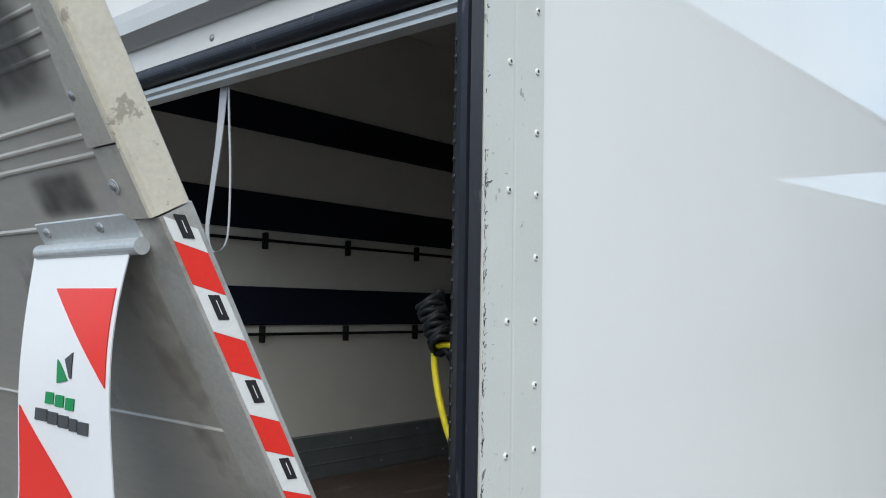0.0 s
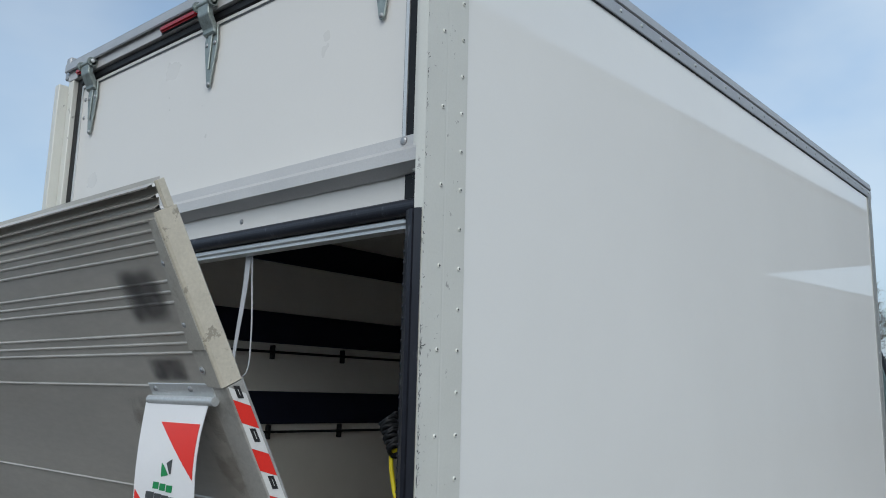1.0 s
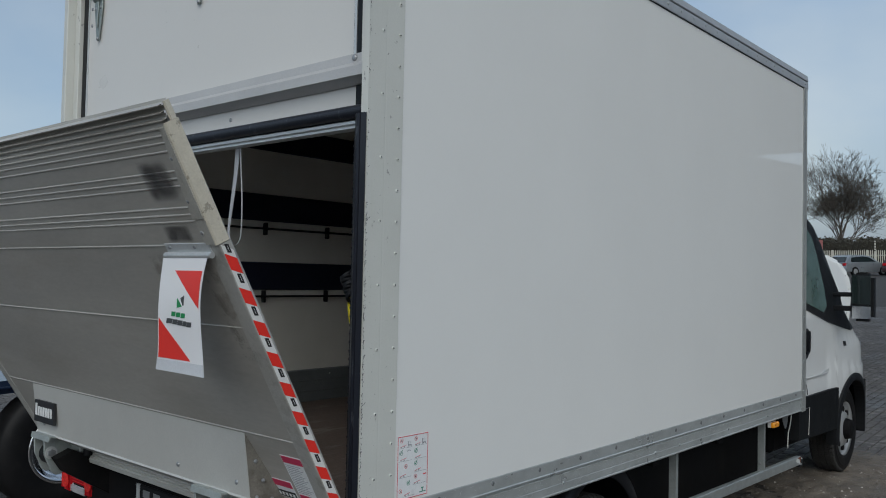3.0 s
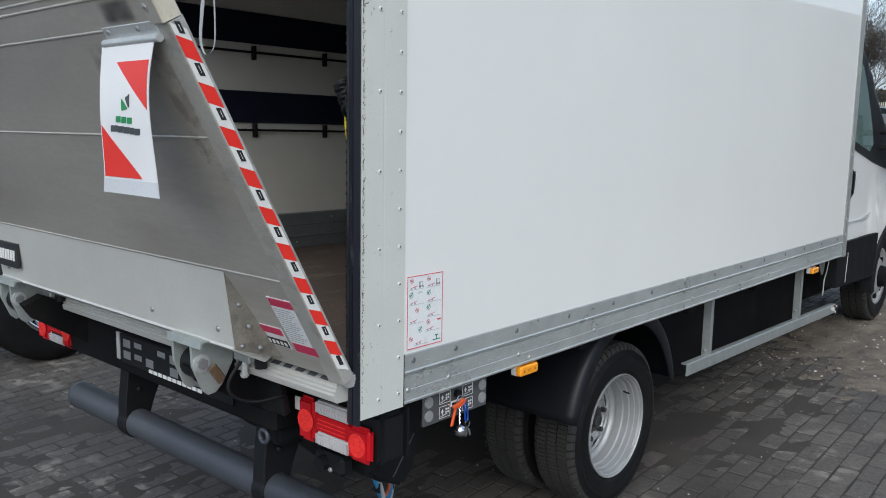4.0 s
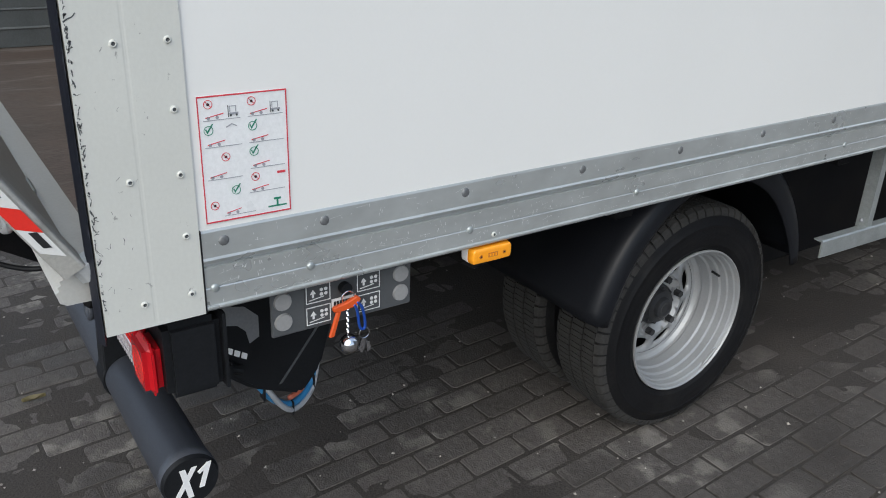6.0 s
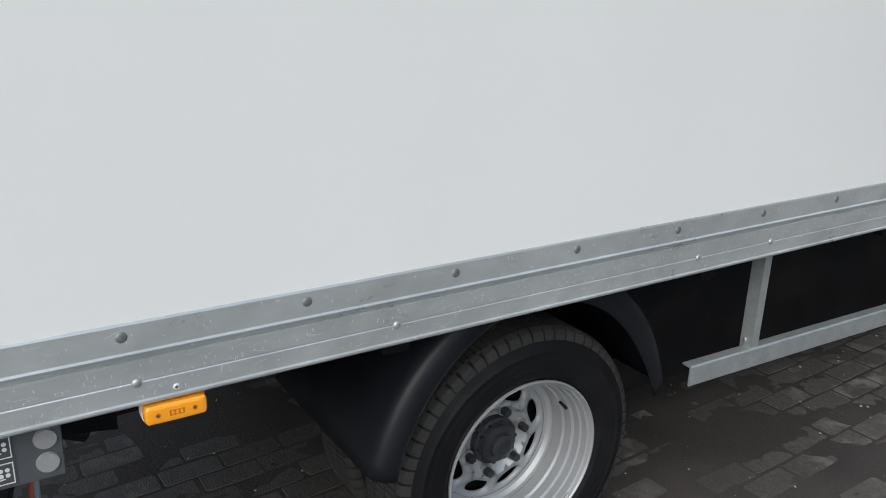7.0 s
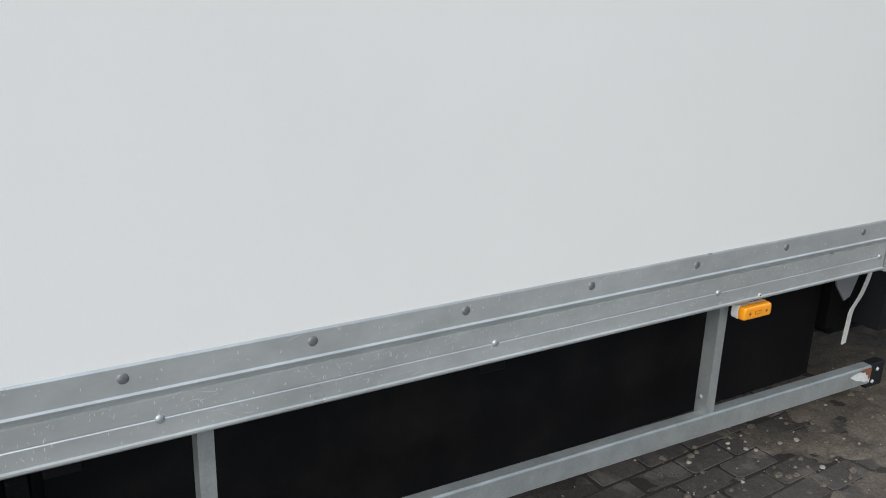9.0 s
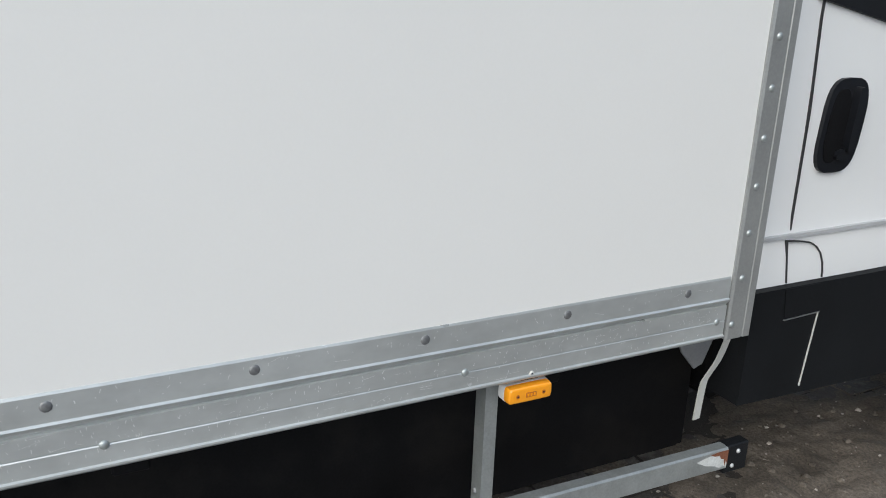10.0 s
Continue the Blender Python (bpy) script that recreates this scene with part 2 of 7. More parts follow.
def thing(name, label, category, at=(0, 0, 0), group="", kind="", on_truck=False):
    """An empty at the thing's base, which parents its parts. on_truck: it leans with the truck."""
    e = new(name)
    e.empty_display_size = 0.1
    e.matrix_basis = (LEAN if on_truck else Matrix()) @ Matrix.Translation(at)
    ANCHOR[e.name] = Vector(at)
    return tagged(e, label, category, group, kind)


def add_box(bm, x0, x1, y0, y1, z0, z1, bevel=0.0, seg=1, m=None):
    r = bmesh.ops.create_cube(bm, size=1.0)
    vs = r["verts"]
    t = Matrix.Translation(((x0 + x1) / 2, (y0 + y1) / 2, (z0 + z1) / 2)) @ Matrix.Diagonal((abs(x1 - x0), abs(y1 - y0), abs(z1 - z0), 1))
    bmesh.ops.transform(bm, matrix=t, verts=vs)
    if bevel:
        es = list({e for v in vs for e in v.link_edges})
        r = bmesh.ops.bevel(bm, geom=es, offset=bevel, segments=seg, affect="EDGES", clamp_overlap=True)
        vs = list({v for f in r["faces"] for v in f.verts} | {v for v in vs if v.is_valid})
    if m is not None:
        bmesh.ops.transform(bm, matrix=m, verts=[v for v in vs if v.is_valid])
    return bm


def box(x0, x1, y0, y1, z0, z1, bevel=0.0, seg=1, m=None):
    return add_box(bmesh.new(), x0, x1, y0, y1, z0, z1, bevel, seg, m)


def add_cyl(bm, a, b, r0, r1=None, n=24, caps=True):
    """A cylinder or cone from point a to point b."""
    a, b = Vector(a), Vector(b)
    r1 = r0 if r1 is None else r1
    q = (b - a).to_track_quat("Z", "Y").to_matrix().to_4x4()
    bmesh.ops.create_cone(bm, cap_ends=caps, segments=n, radius1=r0, radius2=r1, depth=(b - a).length, matrix=Matrix.Translation((a + b) / 2) @ q)
    return bm


def cyl(a, b, r0, r1=None, n=24):
    return add_cyl(bmesh.new(), a, b, r0, r1, n)


def add_prism(bm, outline, axis, lo, hi):
    """A flat outline of (u, v) pushed from lo to hi along an axis: x takes (y, z), y takes (x, z), z takes (x, y)."""
    def at(u, v, w):
        return {"x": (w, u, v), "y": (u, w, v), "z": (u, v, w)}[axis]
    a = [bm.verts.new(at(u, v, lo)) for u, v in outline]
    b = [bm.verts.new(at(u, v, hi)) for u, v in outline]
    n = len(outline)
    bm.faces.new(a)
    bm.faces.new(b[::-1])
    for i in range(n):
        bm.faces.new((a[i], b[i], b[(i + 1) % n], a[(i + 1) % n]))
    bmesh.ops.recalc_face_normals(bm, faces=bm.faces)
    return bm


def prism(outline, axis, lo, hi, bevel=0.0, seg=1):
    bm = add_prism(bmesh.new(), outline, axis, lo, hi)
    if bevel:
        bmesh.ops.bevel(bm, geom=list(bm.edges), offset=bevel, segments=seg, affect="EDGES", clamp_overlap=True)
    return bm


def add_revolve(bm, profile, centre, axis="x", n=48):
    """Turns a profile of (offset along the axis, radius) about an axis through the centre."""
    rings = []
    c = Vector(centre)
    for off, r in profile:
        ring = []
        for i in range(n):
            a = 2 * math.pi * i / n
            if axis == "x":
                p = (off, r * math.cos(a), r * math.sin(a))
            elif axis == "y":
                p = (r * math.cos(a), off, r * math.sin(a))
            else:
                p = (r * math.cos(a), r * math.sin(a), off)
            ring.append(bm.verts.new(c + Vector(p)))
        rings.append(ring)
    for k in range(len(rings) - 1):
        for i in range(n):
            j = (i + 1) % n
            bm.faces.new((rings[k][i], rings[k][j], rings[k + 1][j], rings[k + 1][i]))
    return bm


def revolve(profile, centre, axis="x", n=48, closed=False):
    bm = add_revolve(bmesh.new(), profile + ([profile[0]] if closed else []), centre, axis, n)
    bmesh.ops.remove_doubles(bm, verts=bm.verts, dist=1e-5)
    bmesh.ops.recalc_face_normals(bm, faces=bm.faces)
    return bm


def add_tube(bm, pts, r, n=10, caps=True):
    """A round bar or hose through points."""
    pts = [Vector(p) for p in pts]
    rings, prev = [], None
    for i, p in enumerate(pts):
        d = (pts[min(i + 1, len(pts) - 1)] - pts[max(i - 1, 0)]).normalized()
        u = d.orthogonal().normalized() if prev is None else (prev - d * prev.dot(d)).normalized()
        prev = u
        v = d.cross(u)
        rings.append([bm.verts.new(p + r * (math.cos(2 * math.pi * k / n) * u + math.sin(2 * math.pi * k / n) * v)) for k in range(n)])
    for a, b in zip(rings, rings[1:]):
        for k in range(n):
            bm.faces.new((a[k], a[(k + 1) % n], b[(k + 1) % n], b[k]))
    if caps:
        bm.faces.new(rings[0][::-1])
        bm.faces.new(rings[-1])
    return bm


def tube(pts, r, n=10):
    return add_tube(bmesh.new(), pts, r, n)


def curve_pts(ctrl, n=8):
    """Smooth points through control points."""
    c = [Vector(p) for p in ctrl]
    c = [2 * c[0] - c[1]] + c + [2 * c[-1] - c[-2]]
    out = []
    for i in range(1, len(c) - 2):
        for k in range(n):
            t = k / n
            out.append(0.5 * ((2 * c[i]) + (c[i + 1] - c[i - 1]) * t + (2 * c[i - 1] - 5 * c[i] + 4 * c[i + 1] - c[i + 2]) * t * t
                              + (3 * c[i] - c[i - 1] - 3 * c[i + 1] + c[i + 2]) * t ** 3))
    out.append(c[-2])
    return out


def add_dome(bm, at, direction, r, h, n=10):
    """A rivet or bolt head: a low dome."""
    d = Vector(direction).normalized()
    q = d.to_track_quat("Z", "Y").to_matrix()
    rings = []
    for rr, hh in ((r, 0.0), (r * 0.93, h * 0.45), (r * 0.6, h * 0.85)):
        rings.append([bm.verts.new(Vector(at) + q @ Vector((rr * math.cos(2 * math.pi * k / n), rr * math.sin(2 * math.pi * k / n), hh))) for k in range(n)])
    top = bm.verts.new(Vector(at) + d * h)
    for a, b in zip(rings, rings[1:]):
        for k in range(n):
            bm.faces.new((a[k], a[(k + 1) % n], b[(k + 1) % n], b[k]))
    for k in range(n):
        bm.faces.new((rings[-1][k], rings[-1][(k + 1) % n], top))
    return bm


def dome_mesh(name, direction, r, h, material, n=10):
    bm = add_dome(bmesh.new(), (0, 0, 0), direction, r, h, n)
    me = bpy.data.meshes.new(name)
    bm.to_mesh(me)
    bm.free()
    for f in me.polygons:
        f.use_smooth = True
    me.materials.append(material)
    return me


def put(name, me, parent, at, label=""):
    """One more object on a shared mesh, under its thing."""
    ob = new(name, me)
    ob.parent = parent
    ob.location = Vector(at) - ANCHOR.get(parent.name, Vector((0, 0, 0)))
    if label:
        tagged(ob, label)
    return ob

# ---- the truck: box body ----
XL, YR = -2.126, 0.022
YD = 0.085
truck = thing("delivery_truck", "white box-body delivery truck with raised aluminium tail lift", "truck", (-1.06, 1.6, 0), on_truck=True)

part("side_panel", box(-0.04, -0.004, 0.15, 4.12, 0.93, 3.06), M_PANEL, truck, "glossy white smooth side panel")
part("left_side_panel", box(XL, XL + 0.036, 0.10, 4.15, 0.84, 3.06), M_PANEL, truck)
part("front_wall_panel", box(XL + 0.04, -0.044, 4.15, 4.19, 0.84, 3.06), M_PANEL, truck)
part("roof_panel", box(XL + 0.034, -0.034, 0.104, 4.19, 3.064, 3.10), M_PANEL, truck)
part("cargo_floor", box(XL + 0.045, -0.045, 0.05, 4.145, 0.84, 0.915), M_FLOORWOOD, truck, "dark worn anti-slip plywood floor")

# rear corner profile with a folded crease
prof = part("corner_profile", prism([(-0.03, YR), (0.0, YR), (0.0, 0.094), (-0.0003, 0.0965), (-0.0003, 0.0995), (0.0, 0.102), (0.0, 0.177), (-0.03, 0.177)],
                                    "z", 0.817, 3.035), M_PROFILE, truck, "scuffed pale grey painted corner profile")
part("corner_profile", box(XL - 0.004, XL + 0.034, YR, 0.16, 0.817, 3.0, 0.003), M_PROFILE, truck, "cream painted corner profile")
fprof = part("front_corner_profile", prism([(-0.03, 4.112), (0.0, 4.112), (0.003, 4.118), (0.003, 4.156), (0.001, 4.158), (0.001, 4.162), (0.003, 4.164),
                                            (0.003, 4.182), (-0.008, 4.194), (-0.03, 4.194)], "z", 0.827, 3.05), mat("dull_front_profile", (0.36, 0.37, 0.365), 0.42, 0.45, vary=0.10, fine=0.08, scale=5, bump=0.05, bscale=120), truck, "plain aluminium corner profile")
rail = part("side_rail", prism([(-0.03, 0.82), (-0.001, 0.82), (0.002, 0.8235), (0.002, 0.827), (-0.002, 0.829), (-0.002, 0.858), (-0.0035, 0.860),
                                (-0.002, 0.862), (-0.002, 0.895), (-0.006, 0.897), (0.002, 0.905), (0.004, 0.911), (0.0, 0.914), (-0.001, 0.957),
                                (-0.003, 0.961), (-0.03, 0.961)], "y", 0.18, 4.108), M_RAIL, truck, "scratched mill-finish aluminium bottom rail")
for v in rail.data.vertices:
    v.co.z += 0.003 * (v.co.y - 0.2)
part("rail_joint_seal", box(-0.02, 0.0005, 0.1772, 0.1798, 0.818, 0.962), M_RUBBER, truck)
M_ROOFRAIL = mat("grey_roof_rail", (0.40, 0.413, 0.43), 0.40, 0.35, vary=0.10, fine=0.06, scale=6, bump=0.04, bscale=90)
roof_rail = part("roof_rail", prism([(-0.03, 3.037), (0.003, 3.037), (0.004, 3.041), (0.002, 3.0845), (-0.008, 3.0855), (-0.008, 3.0895), (0.0, 3.091),
                                     (0.004, 3.095), (-0.001, 3.130), (-0.006, 3.135), (-0.03, 3.135)], "y", 0.146, 4.196), M_ROOFRAIL, truck, "weathered grey aluminium roof rail")
part("rail_sealant", box(-0.02, 0.0012, 0.146, 4.11, 3.0335, 3.0368), M_RUBBER, truck)
part("rail_insert", box(-0.012, -0.0072, 0.15, 4.19, 3.0857, 3.0893), M_RUBBER, roof_rail)
part("left_roof_rail", box(XL - 0.008, XL + 0.03, 0.06, 4.194, 3.034, 3.135, 0.004), M_ROOFRAIL, truck)
part("roof_corner_cap", prism([(YR + 0.002, 3.0355), (0.1455, 3.0355), (0.1455, 3.092), (0.10, 3.106), (0.052, 3.100), (0.034, 3.060), (YR + 0.002, 3.050)], "x", -0.034, -0.0006, 0.003),
     M_PROFILE, truck, "pale painted roof corner cap")

# scraped paint along the corner
rng = random.Random(17)
bm = bmesh.new()
for k in range(330):
    low = rng.random() < 0.72
    edge = rng.random() < 0.80
    y = 0.0238 + (0.004 * rng.random() if edge else 0.058 * rng.random() ** 1.7)
    z = 0.86 + (1.05 if low else 2.1) * rng.random()
    a = rng.uniform(0, math.pi) if not edge else math.pi / 2 + rng.uniform(-0.3, 0.3)
    size = rng.uniform(0.0008, 0.0030) * (2.4 if rng.random() < 0.06 else 1.0)
    pts_ = []
    for q in range(4):
        pts_.append(Vector((0.0, y, z)))
        a += rng.uniform(-0.8, 0.8)
        y, z = max(0.0235, min(0.088, y + size * math.cos(a))), z + size * math.sin(a)
    w = rng.uniform(0.00015, 0.0004) * (2.6 if edge else 1.0)
    for p, q in zip(pts_, pts_[1:]):
        d = (q - p)
        if d.length < 1e-5:
            continue
        n_ = Vector((0, -d.z, d.y)).normalized() * w * rng.uniform(0.6, 1.4)
        bm.faces.new([bm.verts.new(v + Vector((0.0006, 0, 0))) for v in (p - n_, q - n_, q + n_, p + n_)])
tagged(part("paint_scratches", bm, M_DARKGREY, prof), kind="stuff")

RIV = dome_mesh("rivet", (1, 0, 0), 0.0078, 0.0042, M_GALV)


def blind_rivet(r, h, material, core):
    """A pulled rivet: a low collar round a dark sunken core."""
    bm = bmesh.new()
    n = 12
    rings = [[bm.verts.new((x, rr * math.cos(2 * math.pi * k / n), rr * math.sin(2 * math.pi * k / n))) for k in range(n)]
             for rr, x in ((r, 0.0), (r * 0.94, h * 0.6), (r * 0.70, h), (r * 0.48, h * 0.96), (r * 0.40, h * 0.25), (r * 0.02, h * 0.2))]
    for i, (a, b) in enumerate(zip(rings, rings[1:])):
        for k in range(n):
            f = bm.faces.new((a[k], a[(k + 1) % n], b[(k + 1) % n], b[k]))
            f.material_index = 1 if i >= 3 else 0
            f.smooth = True
    me = bpy.data.meshes.new("rivet")
    bm.to_mesh(me)
    bm.free()
    me.materials.append(material)
    me.materials.append(core)
    return me


RIVP = blind_rivet(0.0058, 0.0030, M_PROFILE, M_DARKGREY)
RIVB = dome_mesh("rivet", (1, 0, 0), 0.0094, 0.0028, mat("dull_rivet_steel", (0.20, 0.205, 0.21), 0.5, 0.5, vary=0.2, fine=0.15, scale=60))
RIVR = dome_mesh("rivet", (0, -1, 0), 0.0085, 0.005, M_ALU_DARK)
for k in range(22):
    put("rivet", RIVP, prof, (0.0, 0.157, 0.859 + 0.1 * k))
for k in range(11):
    put("rivet", RIVP, prof, (0.0, 0.083, 0.858 + 0.2 * k))
nrng = random.Random(23)
bm = bmesh.new()
for k in range(1100):
    y = nrng.uniform(0.2, 4.09)
    lo, hi, x = ((0.831, 0.857, -0.0017), (0.863, 0.893, -0.0017), (0.918, 0.953, -0.0003))[nrng.choice((0, 1, 1, 2))]
    z = nrng.uniform(lo, hi) + 0.003 * (y - 0.2)
    a, ln, wd = nrng.gauss(0, 0.35), nrng.uniform(0.0008, 0.0034), nrng.uniform(0.0002, 0.0006)
    if nrng.random() < 0.12:
        a, ln, wd = nrng.gauss(1.5, 0.2), nrng.uniform(0.004, 0.016), 0.0002
    u, w = Vector((0, math.sin(a), math.cos(a))) * ln, Vector((0, math.cos(a), -math.sin(a))) * wd
    c = Vector((x, y, z))
    bm.faces.new([bm.verts.new(c + q) for q in (-u - w, u - w, u + w, -u + w)])
tagged(part("rail_nicks", bm, mat("bare_metal_nick", (0.86, 0.87, 0.87), 0.45, 0.2, vary=0.1), rail), kind="stuff")
put("rivet", RIVB, rail, (-0.001, 0.216, 0.9395))
put("rivet", RIVB, rail, (-0.001, 0.394, 0.940))
for k in range(12):
    put("rivet", RIVB, rail, (-0.001, 0.69 + 0.3 * k, 0.9410 + 0.0009 * k))
for i, y in enumerate((0.196, 0.366, 0.706, 1.165, 1.972, 2.238, 2.861, 3.473, 4.085)):
    put("rivet", RIV, rail, (-0.002, y, 0.859 + 0.0033 * (y - 0.2)))
for k in range(21):
    put("rivet", RIV, fprof, (0.003, 4.135, 0.967 + 0.1 * k))
put("rivet", RIV, fprof, (0.003, 4.125, 0.862))
for k in range(27):
    put("rivet", RIV, roof_rail, (0.0028, 0.245 + 0.1497 * k, 3.066))

# ---- rear frame, flap and seals ----
M_SEAL = mat("scuffed_blue_black_rubber", (0.013, 0.015, 0.023), 0.36, spec=0.4, vary=0.25, fine=0.2, bump=0.12, bscale=60, stain=(0.075, 0.08, 0.095), stain_amount=0.8,
             stain_scale=42, stain_lo=0.60, stain_hi=0.67, stretch=(1, 1, 0.22))
M_HEADER = mat("grey_header_paint", (0.47, 0.465, 0.465), 0.42, 0.15, vary=0.08, fine=0.06, scale=5)
part("header_lip", prism([(0.10, 3.098), (0.052, 3.098), (0.045, 3.093), (0.043, 3.060), (0.047, 3.055), (0.052, 3.058), (0.056, 3.066), (0.10, 3.066)], "x", XL + 0.024, 0.006),
     M_ROOFRAIL, truck, "grey roof edge lip with a rolled drip edge")
part("lip_cap", prism([(0.13, 3.112), (0.062, 3.112), (0.058, 3.108), (0.058, 3.099), (0.13, 3.099)], "x", XL + 0.034, -0.03), M_ALU_DARK, truck)
part("rear_header", prism([(0.060, 3.020), (0.060, 3.0655), (0.10, 3.0655), (0.10, 3.020)], "x", XL + 0.03, -0.036),
     M_HEADER, truck, "pale grey aluminium rear roof header")
# black strip that stands in for the shade in the gap above the flap
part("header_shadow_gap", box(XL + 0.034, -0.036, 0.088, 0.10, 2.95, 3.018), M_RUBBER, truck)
part("flap_seal", box(-0.121, -0.080, YD - 0.006, 0.118, 2.18, 3.017, 0.003), M_RUBBER, truck, "black rubber flap seal")
part("flap_seal", box(XL + 0.080, XL + 0.117, YD - 0.006, 0.118, 2.18, 3.017, 0.003), M_RUBBER, truck)
part("flap_seal", box(XL + 0.117, -0.123, YD - 0.010, 0.086, 2.9895, 3.018, 0.003), M_RUBBER, truck)
part("frame_post_foot", box(-0.078, -0.032, 0.06, 0.12, 2.16, 2.298, 0.003), M_RUBBER, truck)
part("frame_post", box(-0.078, -0.032, 0.06, 0.12, 2.30, 3.018, 0.003), M_PROFILE, truck, "pale painted rear frame post")
part("frame_post", box(XL + 0.036, XL + 0.078, 0.06, 0.12, 0.85, 3.018, 0.003), M_PROFILE, truck)
flap = part("top_flap", box(XL + 0.118, -0.124, YD + 0.002, YD + 0.035, 2.19, 2.988), M_FLAP, truck, "white upper rear door flap")
part("edge_trim", box(-0.136, -0.1245, YD - 0.003, YD + 0.0015, 2.40, 2.987), M_ALU, flap)
part("edge_trim", box(XL + 0.1185, XL + 0.130, YD - 0.003, YD + 0.0015, 2.40, 2.987), M_ALU, flap)
part("edge_trim", box(XL + 0.131, -0.137, YD - 0.003, YD + 0.0015, 2.976, 2.987), M_FLAP, flap)
part("trim_sealant", box(XL + 0.131, -0.137, YD - 0.0005, YD + 0.0015, 2.970, 2.9755), M_DARKGREY, flap)
part("trim_sealant", box(-0.1395, -0.1365, YD - 0.0005, YD + 0.0015, 2.41, 2.9755), M_DARKGREY, flap)
part("stiffening_rail", prism([(YD + 0.0015, 2.402), (YD - 0.012, 2.402), (YD - 0.016, 2.372), (YD - 0.050, 2.350), (YD - 0.052, 2.318), (YD - 0.012, 2.300),
                               (YD + 0.0015, 2.300)], "x", XL + 0.10, -0.016), M_HEADER, flap, "bent aluminium cross rail of the flap")
part("rail_bolt", add_dome(bmesh.new(), (-0.118, YD - 0.014, 2.388), (0, -1, 0), 0.012, 0.008), M_ALU_DARK, flap)
part("rail_bolt", add_dome(bmesh.new(), (-2.0, YD - 0.014, 2.388), (0, -1, 0), 0.012, 0.008), M_ALU_DARK, flap)
part("rubber_lip", prism([(YD + 0.001, 2.237)] + [(YD - 0.012 + 0.0215 * math.cos(a), 2.212 + 0.0215 * math.sin(a)) for a in [math.radians(d) for d in range(80, 291, 15)]] + [(YD + 0.001, 2.190)],
                         "x", XL + 0.10, -0.035), M_SEAL, flap, "black rubber lip along the flap")
part("bottom_trim", prism([(YD - 0.006, 2.186), (YD - 0.006, 2.176), (YD + 0.004, 2.172), (YD + 0.004, 2.164), (YD + 0.03, 2.160), (YD + 0.035, 2.186)],
                          "x", XL + 0.11, -0.07), M_ALU, flap, "grooved aluminium lower trim")
for x, z in ((-0.82, 2.265), (-1.42, 2.265)):
    put("flap_bolt", RIVR, flap, (x, YD + 0.002, z))
for x in (-0.155, -1.975):
    for z in (2.842, 2.921):
        put("flap_bolt", RIVR, flap, (x, YD + 0.002, z))
post = part("door_seal", prism([(-0.002, YR - 0.003), (-0.020, YR - 0.010), (-0.026, YR + 0.002), (-0.030, YR - 0.006), (-0.040, YR - 0.008), (-0.060, YR + 0.004),
                                (-0.062, 0.07), (-0.06, 0.11), (-0.031, 0.118), (-0.031, YR + 0.004)], "z", 0.80, 2.19), M_SEAL, truck, "worn black rubber door post seal")
part("stud_strip", box(-0.066, -0.0625, 0.028, 0.05, 0.92, 2.12, 0.001), M_BLACK, post)
STUD = dome_mesh("stud", (-0.5, -1, 0), 0.0042, 0.003, M_SEAL, 6)
for k in range(44):
    put("stud", STUD, post, (-0.060, YR + 0.003, 0.95 + 0.0265 * k))


M_HINGE = mat("dull_zinc_hinge", (0.27, 0.31, 0.30), 0.40, 0.5, vary=0.25, fine=0.12, scale=24, stain=(0.13, 0.14, 0.14), stain_amount=0.6, stain_scale=30)


def strap_hinge(x):
    """A pressed strap that tapers to a round tip, folded up to a pin in two knuckles under the roof lip."""
    tip = [(x + 0.011 * math.cos(a), 2.763 + 0.011 * math.sin(a)) for a in [math.radians(d) for d in range(0, -181, -30)]]
    h = part("strap_hinge", prism([(x + 0.034, 2.972), (x + 0.034, 2.934), (x + 0.037, 2.926), (x + 0.037, 2.905)] + tip +
                                  [(x - 0.037, 2.905), (x - 0.037, 2.926), (x - 0.034, 2.934), (x - 0.034, 2.972)], "y", YD - 0.011, YD - 0.004, 0.0015),
             M_HINGE, truck, "galvanised steel strap hinge")
    part("hinge_arm", prism([(YD - 0.0115, 2.935), (YD - 0.0115, 2.968), (0.056, 3.000), (0.050, 3.040), (0.030, 3.046), (0.034, 2.998), (YD - 0.026, 2.955), (YD - 0.024, 2.942)],
                            "x", x - 0.033, x + 0.033, 0.003), M_HINGE, h)
    part("hinge_pin", cyl((x - 0.052, 0.036, 3.040), (x + 0.058, 0.036, 3.040), 0.0095, n=16), M_HINGE, h)
    for k in (-0.046, 0.040):
        bm = cyl((x + k, 0.036, 3.040), (x + k + 0.010, 0.036, 3.040), 0.018, n=20)
        part("hinge_knuckle", bm, M_HINGE, h)
        part("knuckle_foot", box(x + k, x + k + 0.010, 0.036, 0.0595, 3.024, 3.056, 0.002), M_HINGE, h)
    part("pin_head", add_dome(bmesh.new(), (x + 0.058, 0.036, 3.040), (1, 0, 0), 0.0085, 0.004), M_ALU, h)
    part("hinge_rib", prism([(x - 0.013, 2.945), (x + 0.013, 2.945), (x + 0.010, 2.915), (x + 0.003, 2.815), (x - 0.003, 2.815), (x - 0.010, 2.915)], "y", YD - 0.017, YD - 0.0115, 0.002), M_HINGE, h)
    for dx, z in ((-0.023, 2.908), (0.023, 2.908), (0, 2.764)):
        put("hinge_bolt", RIVR, h, (x + dx, YD - 0.011, z))


